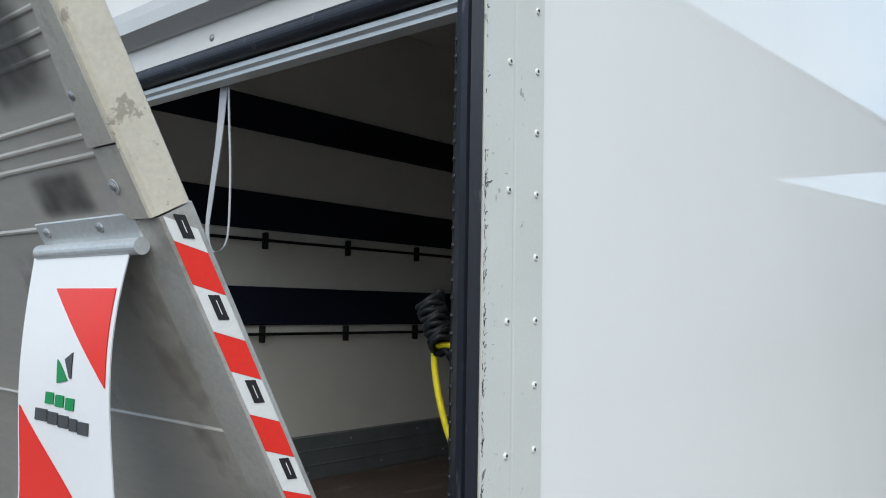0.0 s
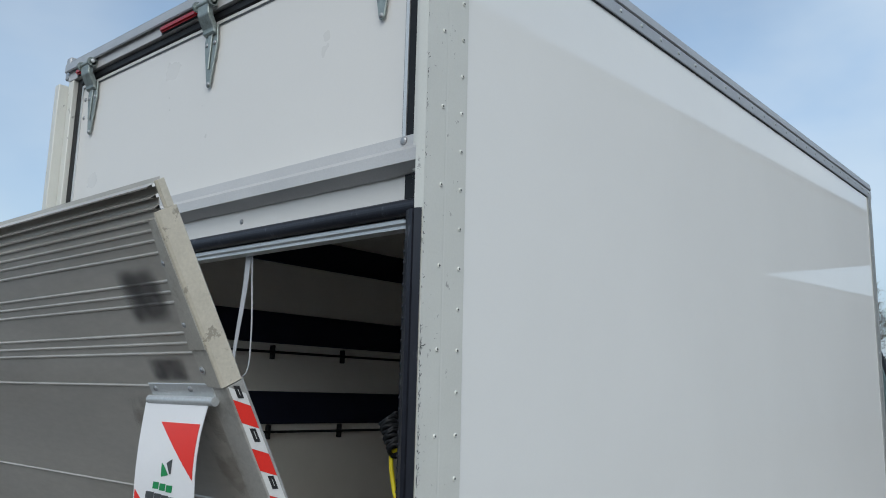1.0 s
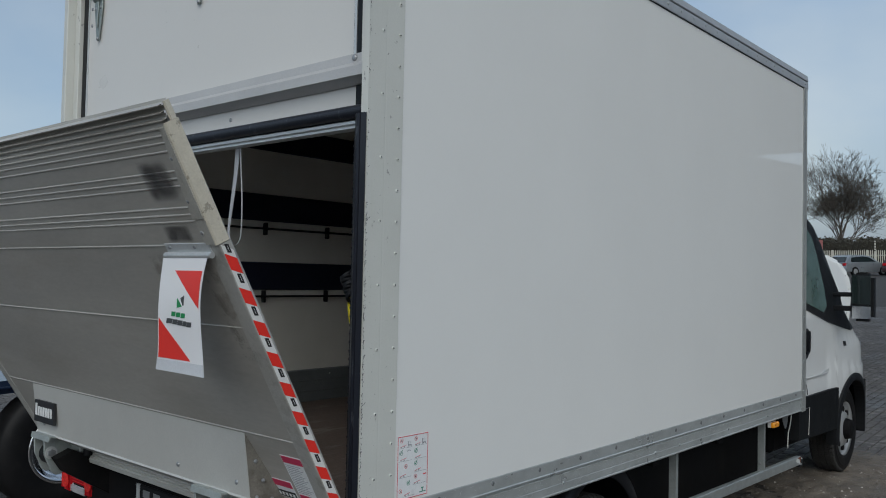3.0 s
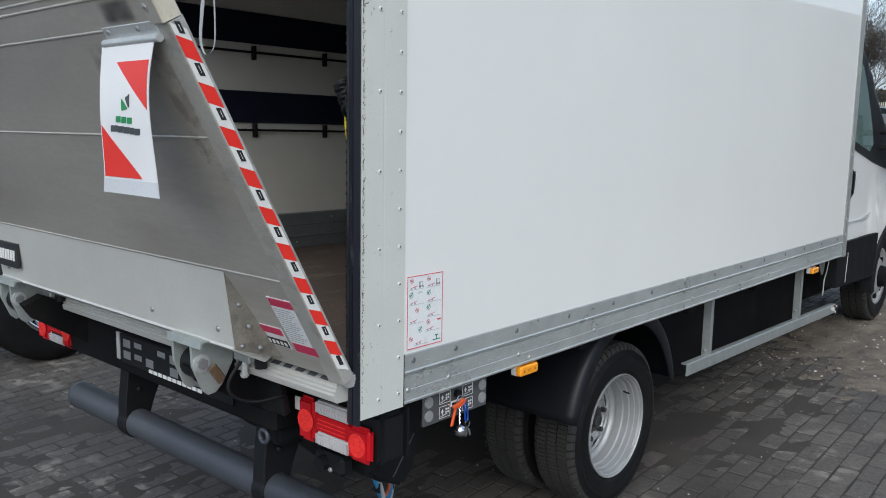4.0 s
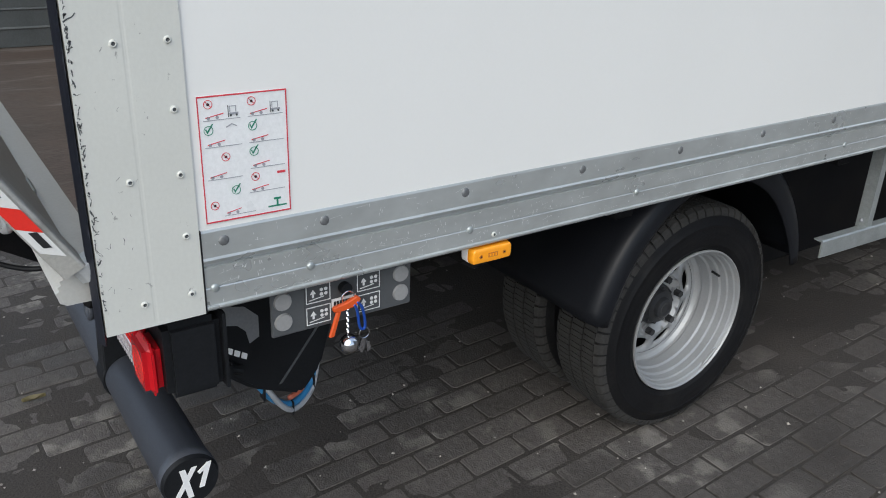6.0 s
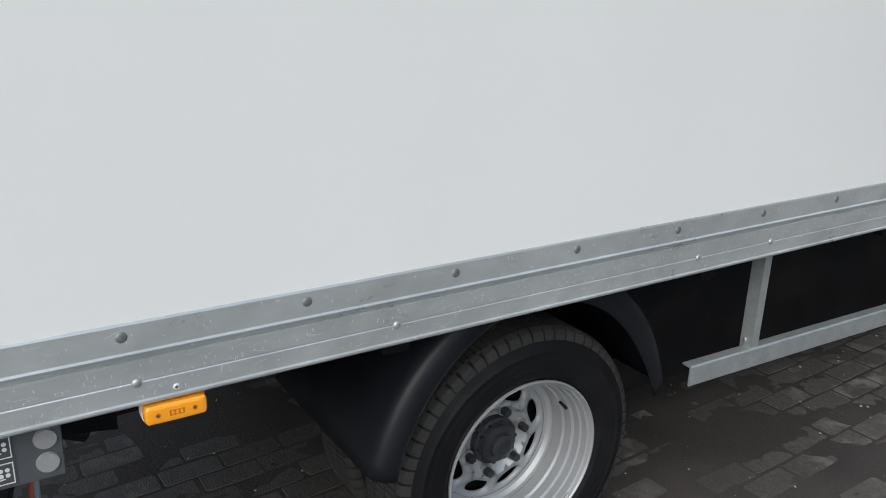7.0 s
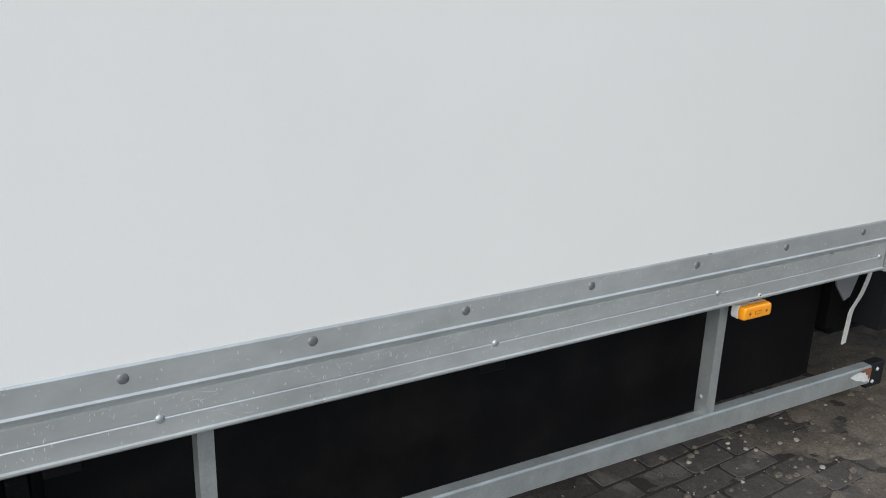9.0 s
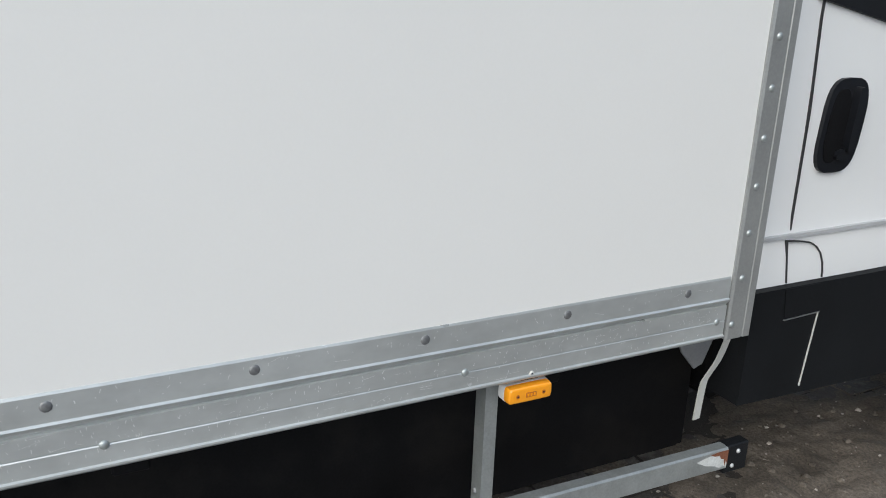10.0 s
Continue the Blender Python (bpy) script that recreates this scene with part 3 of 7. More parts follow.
for hx in (-0.224, -1.050, -1.893):
    strap_hinge(hx)
M_MARKER = mat("dark_red_lens", (0.30, 0.012, 0.018), 0.22, vary=0.1, fine=0.05)
for lx, w in ((-0.080, 0.034), (-1.232, 0.118), (-1.965, 0.040)):
    lens = part("marker_light", box(lx - w, lx + w, 0.044, 0.0595, 3.024, 3.048, 0.006, 2), M_MARKER, truck, "small dark red high-level marker light")
    part("marker_base", box(lx - w - 0.003, lx + w + 0.003, 0.0562, 0.0597, 3.020, 3.051, 0.001), M_BLACK, lens)

# ---- inside the box ----
part("inner_lining", box(XL + 0.037, XL + 0.043, 0.13, 4.13, 0.92, 3.05), M_INNER, truck, "off-white inner wall lining")
part("inner_lining", box(-0.046, -0.041, 0.13, 4.13, 0.92, 3.05), M_INNER, truck)
part("inner_lining", box(XL + 0.045, -0.047, 4.139, 4.145, 0.92, 3.05), M_INNER, truck)
part("ceiling_lining", box(XL + 0.045, -0.047, 0.125, 4.138, 3.052, 3.060), M_INNER, truck)
for x0, x1, xr in ((XL + 0.044, XL + 0.062, XL + 0.075), (-0.065, -0.048, -0.080)):
    for z0, z1 in ((2.400, 2.547), (1.990, 2.145), (1.593, 1.752)):
        part("lashing_board", box(x0, x1, 0.14, 4.12, z0, z1, 0.004), M_SLATS, truck, "dark blue-black lashing board")
    for zr in (1.945, 1.555):
        bar = part("lashing_rail", box(xr - 0.006, xr + 0.006, 0.16, 4.10, zr - 0.006, zr + 0.006, 0.002), M_BLACK, truck, "thin black lashing rail")
        for k in range(9):
            yb = 0.251 + 0.468 * k
            part("rail_bracket", box(min(x0, x1) + 0.001, max(x0, x1) + 0.012, yb - 0.008, yb + 0.008, zr - 0.036, zr + 0.034, 0.003), M_BLACK, bar)
    part("kick_plate", prism([(x0, 0.917), (x1, 0.917), (x1, 0.975), (x1 + 0.004 * (1 if x0 < -1 else -1), 0.980), (x1, 0.986), (x1, 1.04),
                              (x1 + 0.004 * (1 if x0 < -1 else -1), 1.045), (x1, 1.05), (x1, 1.105), (x0, 1.11)], "y", 0.14, 4.12), M_KICK, truck,
         "grey ribbed aluminium kick plate")

KR = dome_mesh("kick_rivet", (1, 0, 0), 0.006, 0.003, M_ALU)
for k in range(9):
    put("kick_rivet", KR, truck, (XL + 0.0622, 0.35 + 0.45 * k, 1.075))
    put("kick_rivet", KR, truck, (XL + 0.0622, 0.55 + 0.45 * k, 0.950))

# pull strap of the flap
STRAP_TOP = Vector((-0.825, 0.125, 2.175))
bm = bmesh.new()
pts = curve_pts([STRAP_TOP + Vector(p) for p in ((0, 0, 0), (-0.012, 0, -0.12), (-0.035, 0, -0.25), (-0.046, 0, -0.33), (-0.03, 0, -0.375), (0.0, 0, -0.382),
                                                 (0.026, 0, -0.365), (0.036, 0, -0.32), (0.034, 0, -0.2), (0.022, 0, -0.08), (0.016, 0, 0.0))], 6)
for i in range(len(pts) - 1):
    t0 = i / (len(pts) - 1)
    wd0 = 0.011 * (1 - min(1, t0 * 2.2)) + 0.0022
    wd1 = 0.011 * (1 - min(1, (i + 1) / (len(pts) - 1) * 2.2)) + 0.0022
    a, b = pts[i], pts[i + 1]
    q = []
    for p, wd in ((a, wd0), (b, wd1)):
        q += [bm.verts.new(p + Vector((-wd, 0, 0))), bm.verts.new(p + Vector((wd, 0.001, 0))), bm.verts.new(p + Vector((wd, 0.003, 0))), bm.verts.new(p + Vector((-wd, 0.002, 0)))]
    for k in range(4):
        bm.faces.new((q[k], q[(k + 1) % 4], q[4 + (k + 1) % 4], q[4 + k]))
bmesh.ops.remove_doubles(bm, verts=bm.verts, dist=1e-5)
bmesh.ops.recalc_face_normals(bm, faces=bm.faces)
strap = thing("pull_strap", "grey webbing pull strap hanging in a loop from the flap", "strap", STRAP_TOP, on_truck=True)
part("webbing", bm, mat("grey_webbing", (0.42, 0.43, 0.46), 0.8, vary=0.1, bump=0.3, bscale=500), strap)

# coiled cable with yellow handle just inside the opening
coil = thing("lift_remote", "black coiled cable with yellow remote handle inside the doorway", "remote control", (-0.15, 0.17, 1.7), on_truck=True)
hel = []
for k in range(110):
    a, f = k * 0.55, k / 109
    hel.append((-0.222 + 0.036 * f + 0.019 * math.cos(a) * (1 - 0.3 * f), 0.155 + 0.024 * math.sin(a), 1.690 - 0.078 * f + 0.013 * math.cos(a) + 0.004 * math.sin(2.3 * a)))
hel += [(-0.184, 0.156, 1.606), (-0.172, 0.158, 1.590)]
part("coiled_cable", tube(hel, 0.0058, 8), M_BLACK, coil, smooth=True)
part("handle", tube(curve_pts([(-0.150, 0.16, 1.612), (-0.195, 0.155, 1.612), (-0.208, 0.155, 1.595), (-0.200, 0.155, 1.54), (-0.176, 0.155, 1.47), (-0.135, 0.155, 1.40)], 6), 0.0058, 8),
     mat("yellow_plastic", (0.80, 0.66, 0.02), 0.4, vary=0.05), coil, "bright yellow plastic handle", smooth=True)

# ---- tail lift ----
CP = 1 / math.hypot(1, 0.598)
# across, up along the platform from its lower edge, inward from its outer face
PLAT_M = Matrix(((1, 0, 0, 0), (0, -0.598 * CP, CP, -0.018), (0, CP, 0.598 * CP, 0.915), (0, 0, 0, 1)))


def plat_r(s):
    return -0.013 + 0.065 * s


def plat_l(s):
    return -2.113 - 0.065 * s


GROOVES = (1.352, 1.334, 1.316, 1.298, 1.280, 1.262, 1.240, 1.188, 1.168, 1.148, 1.089, 1.069, 1.050, 0.981, 0.727, 0.333)
S_TOP, S_CAP = 1.362, 0.981
grooves = GROOVES
bm = bmesh.new()
cuts = [0.02]
for s in sorted(grooves):
    cuts += [s - 0.0034, s - 0.0012, s + 0.0012, s + 0.0034]
cuts.append(S_TOP)
prevrow = None
for s in cuts:
    deep = 0.0
    for g in grooves:
        if abs(s - g) < 0.002:
            deep = -0.0024
    if s > 1.27 and deep == 0:
        deep = 0.03 * ((s - 1.27) / 0.092) ** 2 * 0.9
    row = [bm.verts.new((plat_l(s) + 0.01, s, deep)), bm.verts.new((plat_r(s) - (0.062 if s < 1.06 else 0.040 if s < 1.29 else 0.010), s, deep))]
    if prevrow:
        bm.faces.new((prevrow[0], prevrow[1], row[1], row[0]))
    prevrow = row
back = [bm.verts.new((plat_l(0.02) + 0.01, 0.02, 0.03)), bm.verts.new((plat_r(0.02) - 0.062, 0.02, 0.03)),
        bm.verts.new((plat_r(S_TOP) - 0.048, S_TOP, 0.03)), bm.verts.new((plat_l(S_TOP) + 0.01, S_TOP, 0.03))]
bm.faces.new(back)
bm.transform(PLAT_M)
plat = part("lift_platform", bm, M_PLATFORM, truck, "stained ribbed aluminium tail lift platform")


def edge_strip(s0, s1, outline, material, name, parent, side=1, label="", sheen=False):
    """A piece of the platform's side profile between two heights; outline of (out from the edge, depth)."""
    bm = bmesh.new()
    rows = []
    for s in (s0, s1):
        rows.append([bm.verts.new(((plat_r(s) + u) if side > 0 else (plat_l(s) - u), s, d)) for u, d in outline])
    n = len(outline)
    bm.faces.new(rows[0])
    bm.faces.new(rows[1][::-1])
    for k in range(n):
        bm.faces.new((rows[0][k], rows[1][k], rows[1][(k + 1) % n], rows[0][(k + 1) % n]))
    bmesh.ops.recalc_face_normals(bm, faces=bm.faces)
    bm.transform(PLAT_M)
    return part(name, bm, material, parent, label, smooth=sheen)


M_EDGE = mat("edge_profile_aluminium", (0.52, 0.51, 0.48), 0.42, 0.35, vary=0.1, fine=0.1, scale=9, stain=(0.22, 0.20, 0.17), stain_amount=0.5, stain_scale=12)
M_CAP = mat("worn_cream_cap", (0.60, 0.555, 0.465), 0.5, 0.0, vary=0.10, fine=0.08, scale=12, stain=(0.30, 0.27, 0.22), stain_amount=0.85, stain_scale=16,
            stain_lo=0.585, stain_hi=0.615, bump=0.12, bscale=40)
M_CAPPLATE = mat("dirty_beige_plate", (0.46, 0.44, 0.395), 0.45, 0.15, vary=0.14, fine=0.1, scale=10, stain=(0.20, 0.17, 0.13), stain_amount=0.7, stain_scale=14, stain_lo=0.54, stain_hi=0.70)
EDGE = [(-0.0665, 0.002), (-0.064, -0.0015), (-0.014, -0.0025), (-0.0055, -0.0018), (-0.0035, 0.0002), (0.0020, 0.0290), (0.0005, 0.0330), (-0.004, 0.035), (-0.0665, 0.034)]
for side in (1, -1):
    edge_strip(0.005, S_CAP, EDGE, M_EDGE, "edge_profile", plat, side, "worn aluminium edge profile")
    cap = edge_strip(S_CAP + 0.002, 1.310, [(-0.0120, -0.0078), (-0.0085, -0.0065), (-0.0050, -0.0025), (0.0032, 0.0255), (0.0030, 0.0285), (0.0, 0.0310), (-0.012, 0.030)], M_CAP, "edge_cap", plat,
                     side, "worn cream-painted edge cap")
    edge_strip(S_CAP + 0.002, 1.056, [(-0.068, 0.001), (-0.064, -0.0035), (-0.0125, -0.0075), (-0.0125, 0.030), (-0.064, 0.030)], M_CAPPLATE, "cap_plate", plat, side)
    bm = bmesh.new()
    lo = [(-0.068, 1.058, -0.002), (-0.066, 1.058, -0.0065), (-0.0125, 1.058, -0.0095), (-0.0125, 1.058, 0.028), (-0.064, 1.058, 0.028)]
    hi = [(-0.040, 1.300, -0.002), (-0.038, 1.300, -0.0065), (-0.0125, 1.300, -0.0095), (-0.0125, 1.300, 0.028), (-0.040, 1.300, 0.028)]
    ra, rb = [[bm.verts.new(((plat_r(b) + a) if side > 0 else (plat_l(b) - a), b, d)) for a, b, d in q] for q in (lo, hi)]
    bm.faces.new(ra)
    bm.faces.new(rb[::-1])
    for k in range(5):
        bm.faces.new((ra[k], rb[k], rb[(k + 1) % 5], ra[(k + 1) % 5]))
    bmesh.ops.recalc_face_normals(bm, faces=bm.faces)
    bm.transform(PLAT_M)
    part("cap_plate", bm, M_CAPPLATE, plat)
    edge_strip(1.3105, S_TOP - 0.004, [(-0.009, 0.012), (-0.004, 0.010), (0.001, 0.013), (0.001, 0.026), (-0.003, 0.028), (-0.009, 0.028)], M_CAP, "edge_cap_end", plat, side)
    for sc, inset in ((1.018, 0.050), (1.107, 0.050), (1.222, 0.040)):
        p = PLAT_M @ Vector((plat_r(sc) - inset if side > 0 else plat_l(sc) + inset, sc, -0.006))
        part("cap_screw", add_dome(bmesh.new(), p, (0, -CP, -0.598 * CP), 0.0052, 0.004), M_ALU_DARK, cap)
        part("cap_screw_washer", cyl(p, p + Vector((0, -CP, -0.598 * CP)) * 0.0012, 0.0075, n=14), M_ALU, cap)
edge_strip(-0.022, 0.0045, [(-0.0475, 0.012), (-0.012, 0.012), (-0.004, 0.020), (0.0, 0.034), (-0.004, 0.046), (-0.0475, 0.046)], M_ALU, "edge_tip", plat, 1)


def tape(s0, s1, material, name, parent):
    """A slanted piece of tape on the side of the platform, wrapped over its rounded edge."""
    bm = bmesh.new()
    path_ = ((-0.0026, 0.0010, 0.0), (0.0021, 0.0255, 0.026))
    rows = []
    for s in (s0, s1):
        rows.append([bm.verts.new((plat_r(s) + u, s - sh, d)) for u, d, sh in path_] + [bm.verts.new((plat_r(s) + u - 0.0005, s - sh, d)) for u, d, sh in path_[::-1]])
    n = len(rows[0])
    for k in range(n):
        bm.faces.new((rows[0][k], rows[1][k], rows[1][(k + 1) % n], rows[0][(k + 1) % n]))
    bm.faces.new(rows[0])
    bm.faces.new(rows[1][::-1])
    bmesh.ops.recalc_face_normals(bm, faces=bm.faces)
    bm.transform(PLAT_M)
    return part(name, bm, material, parent)


def tape_mark(s0, s1, d0, d1, lift, material, name, parent):
    """A flat mark that lies along the slant of the tape."""
    bm = box(-0.0004, 0.0004, s0, s1, d0, d1)
    for v in bm.verts:
        v.co.y -= (v.co.z - 0.004) * 0.6
        v.co.x += plat_r(v.co.y + 1.06 * (v.co.z - 0.001)) - 0.0026 + 0.192 * (v.co.z - 0.001) + 0.0007 + lift
    bm.transform(PLAT_M)
    return part(name, bm, material, parent)


for k in range(9):
    top = 0.955 - 0.0995 * k
    tape(top - 0.0465, top, M_TAPE_RED, "red_tape", plat)
    wt = tape(top + 0.0005, top + 0.0525 if k else S_CAP, M_TAPE_WHITE, "white_tape", plat)
    m0, m1 = (top + 0.012, top + 0.040) if k else (top + 0.002, top + 0.027)
    tape_mark(m0, m1, 0.0095, 0.0190, 0.0, M_INK, "tape_mark", wt)
    tape_mark(m0 + 0.006, m1 - 0.006, 0.0140, 0.0146, 0.0007, M_WHITEINK, "tape_mark_bar", wt)
tape(0.062, 0.112, M_TAPE_WHITE, "white_tape", plat)
tape_mark(0.070, 0.102, 0.0100, 0.0195, 0.0, M_INK, "tape_mark", plat)

# old scuff marks on the platform
M_SCUFF = bpy.data.materials.new("dark_scuff")
M_SCUFF.use_nodes = True
_n, _l = M_SCUFF.node_tree.nodes, M_SCUFF.node_tree.links
_p = _n["Principled BSDF"]
_p.inputs["Base Color"].default_value = (0.075, 0.072, 0.075, 1)
_p.inputs["Roughness"].default_value = 0.5
_t = _n.new("ShaderNodeTexNoise")
_t.inputs["Scale"].default_value, _t.inputs["Detail"].default_value = 14.0, 6.0
_c = _n.new("ShaderNodeTexCoord")
_r = _n.new("ShaderNodeMapRange")
_r.inputs["From Min"].default_value, _r.inputs["From Max"].default_value = 0.30, 0.60
_r.inputs["To Min"].default_value, _r.inputs["To Max"].default_value = 0.16, 0.48
_l.new(_c.outputs["Object"], _t.inputs["Vector"])
_l.new(_t.outputs["Fac"], _r.inputs["Value"])
_s = _n.new("ShaderNodeSeparateXYZ")
_l.new(_c.outputs["Generated"], _s.inputs[0])
_f = []
for _k in ("X", "Z"):
    _m = _n.new("ShaderNodeMapRange")
    _m.interpolation_type = "SMOOTHSTEP"
    _a = _n.new("ShaderNodeMath")
    _a.operation = "PINGPONG"
    _a.inputs[1].default_value = 0.5
    _l.new(_s.outputs[_k], _a.inputs[0])
    _l.new(_a.outputs[0], _m.inputs["Value"])
    _m.inputs["From Max"].default_value = 0.26
    _f.append(_m.outputs["Result"])
_q = _r.outputs["Result"]
for _k in _f:
    _m = _n.new("ShaderNodeMath")
    _m.operation = "MULTIPLY"
    _l.new(_q, _m.inputs[0])
    _l.new(_k, _m.inputs[1])
    _q = _m.outputs[0]
_l.new(_q, _p.inputs["Alpha"])
M_GRIME = M_SCUFF.copy()
M_GRIME.name = "brown_grime"
M_GRIME.node_tree.nodes["Principled BSDF"].inputs["Base Color"].default_value = (0.17, 0.135, 0.10, 1)
for n in M_GRIME.node_tree.nodes:
    if n.type == "TEX_NOISE":
        n.inputs["Scale"].default_value = 24.0
    if n.type == "MAP_RANGE" and n.inputs["To Min"].default_value > 0.1:
        n.inputs["From Min"].default_value, n.inputs["From Max"].default_value = 0.44, 0.62
        n.inputs["To Min"].default_value, n.inputs["To Max"].default_value = 0.0, 0.14
for x0, x1, s0, s1 in ((-0.10, -0.012, 0.60, 0.99), (-0.34, -0.20, 0.70, 0.98)):
    bm = prism([(x0, s0), (x1, s0), (x1, s1), (x0, s1)], "z", -0.0022, -0.0016)
    bm.transform(PLAT_M)
    part("grime_patch", bm, M_GRIME, plat)
for x0, x1, s0, s1 in ((-0.185, -0.045, 0.990, 1.046), (-0.165, -0.012, 1.105, 1.230)):
    out = [(x0, s0), (x1, s0), (x1, s1), (x0, s1)]
    bm = prism(out, "z", -0.0034, -0.0028)
    bm.transform(PLAT_M)
    part("scuff_mark", bm, M_SCUFF, plat)

# cover over the platform's foot
cover = part("foot_cover", prism([(-0.178, 1.203), (-0.186, 1.199), (-0.158, 0.99), (-0.162, 0.984), (-0.150, 0.976), (-0.06, 0.930), (-0.03, 0.945)], "x", -1.83, -0.297),
             M_PLATPANEL, truck, "pale aluminium cover over the platform foot")
for sx, x0 in ((1, -0.296), (-1, -1.831)):
    bm = bmesh.new()
    A = [(x0, -0.186, 1.199), (x0, -0.155, 0.982), (x0 + 0.055 * sx, -0.028, 0.945), (x0 + 0.012 * sx, -0.181, 1.203), (x0, -0.03, 0.945)]
    v = [bm.verts.new(p) for p in A]
    for f in ((0, 1, 2), (0, 2, 3), (1, 4, 2), (0, 4, 1), (3, 2, 4), (0, 3, 4)):
        bm.faces.new([v[k] for k in f])
    bmesh.ops.recalc_face_normals(bm, faces=bm.faces)
    part("cover_gusset", bm, mat("grimy_gusset", (0.21, 0.195, 0.17), 0.45, 0.3, vary=0.25, fine=0.15, scale=12, stain=(0.09, 0.075, 0.06), stain_amount=0.7, stain_scale=14), cover, "folded aluminium gusset")
for x, y, z in ((-0.284, -0.150, 1.105), (-0.272, -0.128, 1.045), (-0.262, -0.100, 0.985), (-0.285, -0.140, 0.992)):
    part("gusset_bolt", add_dome(bmesh.new(), (x, y, z), (0.9, -0.45, 0), 0.0065, 0.006), M_ALU_DARK, cover)
for x, z in ((-0.36, 1.03), (-0.70, 1.03), (-1.75, 1.03)):
    put("rivet", RIVR, cover, (x, -0.164, z))
part("brand_badge", box(-1.80, -1.615, -0.187, -0.176, 1.04, 1.13), M_INK, cover, "black badge with white lettering bars")
for k in range(7):
    part("badge_bar", box(-1.788 + 0.0235 * k, -1.772 + 0.0235 * k, -0.189, -0.1872, 1.066, 1.104 if k else 1.116), M_WHITEINK, cover)
# warning stickers on the platform
stick = part("warning_sticker", box(-0.156, -0.058, 0.085, 0.272, -0.0012, -0.0003, m=PLAT_M), M_STICKER, plat, "white warning sticker with crimson bands")
M_SIGNGREY = mat("sign_grey_ink", (0.33, 0.34, 0.37), 0.4, vary=0.05)
M_CRIMSON = mat("crimson_ink", (0.55, 0.035, 0.10), 0.4, vary=0.05)
part("sticker_band", box(-0.153, -0.061, 0.244, 0.269, -0.0022, -0.0015, m=PLAT_M), M_CRIMSON, stick)
part("sticker_band", box(-0.153, -0.061, 0.088, 0.118, -0.0022, -0.0015, m=PLAT_M), M_CRIMSON, stick)
for k in range(15):
    part("text_bar", box(-0.150, -0.078 + 0.006 * ((k * 7) % 5) - 0.02, 0.126 + 0.0077 * k, 0.1278 + 0.0077 * k, -0.0022, -0.0015, m=PLAT_M), M_SIGNGREY, stick)
stick2 = part("warning_sticker", box(-0.268, -0.172, 0.088, 0.160, -0.0012, -0.0003, m=PLAT_M), M_STICKER, plat, "white and crimson sticker with black checks")
part("sticker_band", box(-0.265, -0.175, 0.133, 0.157, -0.0022, -0.0015, m=PLAT_M), M_CRIMSON, stick2)
part("sticker_band", box(-0.265, -0.175, 0.091, 0.116, -0.0022, -0.0015, m=PLAT_M), M_INK, stick2)
for k in range(5):
    part("text_bar", box(-0.260 + 0.017 * k, -0.250 + 0.017 * k, 0.097, 0.109, -0.0030, -0.0024, m=PLAT_M), M_WHITEINK, stick2)

# advertising flag hung on the platform
FLAG_S = 0.965
flag = thing("hanging_flag", "white vinyl flag with red corners clipped to the tail lift", "flag", tuple(PLAT_M @ Vector((-0.115, FLAG_S, -0.02))), on_truck=True)
part("clip_rail", box(-0.208, 0.004, FLAG_S - 0.004, FLAG_S + 0.024, -0.004, -0.0006, 0.001, m=PLAT_M), M_ALU, flag)
bm = cyl((-0.214, FLAG_S - 0.008, -0.010), (0.008, FLAG_S - 0.008, -0.010), 0.0085, n=20)
bm.transform(PLAT_M)
part("clip_roller", bm, M_ALU, flag, "round aluminium clip rail", smooth=False)
for x in (-0.185, -0.065):
    part("clip_screw", add_dome(bmesh.new(), PLAT_M @ Vector((x, FLAG_S + 0.013, -0.004)), (0, -CP, -0.598 * CP), 0.006, 0.004), M_ALU_DARK, flag)
F0 = PLAT_M @ Vector((0, FLAG_S - 0.014, -0.012))


def flag_at(u, v, off=0.0):
    """u across 0..1, v down 0..1 of the hanging cloth; it hangs free and swings a little outward."""
    xl, xr = -0.222 - 0.036 * v ** 3, -0.009 - 0.066 * v * (1 - v) - 0.006 * v
    sway = 0.010 * math.sin(v * 4.0 + 0.3) + 0.006 * math.sin(u * 2.4 + v * 4.2) * v
    return Vector((xl + (xr - xl) * u, F0.y - 0.002 - 0.004 * v - sway * 0.8 - off, F0.z - 0.308 * v))


def flag_patch(fn, nu, nv, off, thick, material, name, label=""):
    bm = bmesh.new()
    front = [[bm.verts.new(flag_at(*fn(i / nu, j / nv), off)) for i in range(nu + 1)] for j in range(nv + 1)]
    rear = [[bm.verts.new(flag_at(*fn(i / nu, j / nv), off - thick)) for i in range(nu + 1)] for j in range(nv + 1)]
    for g in (front, rear):
        for j in range(nv):
            for i in range(nu):
                bm.faces.new((g[j][i], g[j][i + 1], g[j + 1][i + 1], g[j + 1][i]))
    bmesh.ops.recalc_face_normals(bm, faces=bm.faces)
    return part(name, bm, material, flag, label, smooth=True)


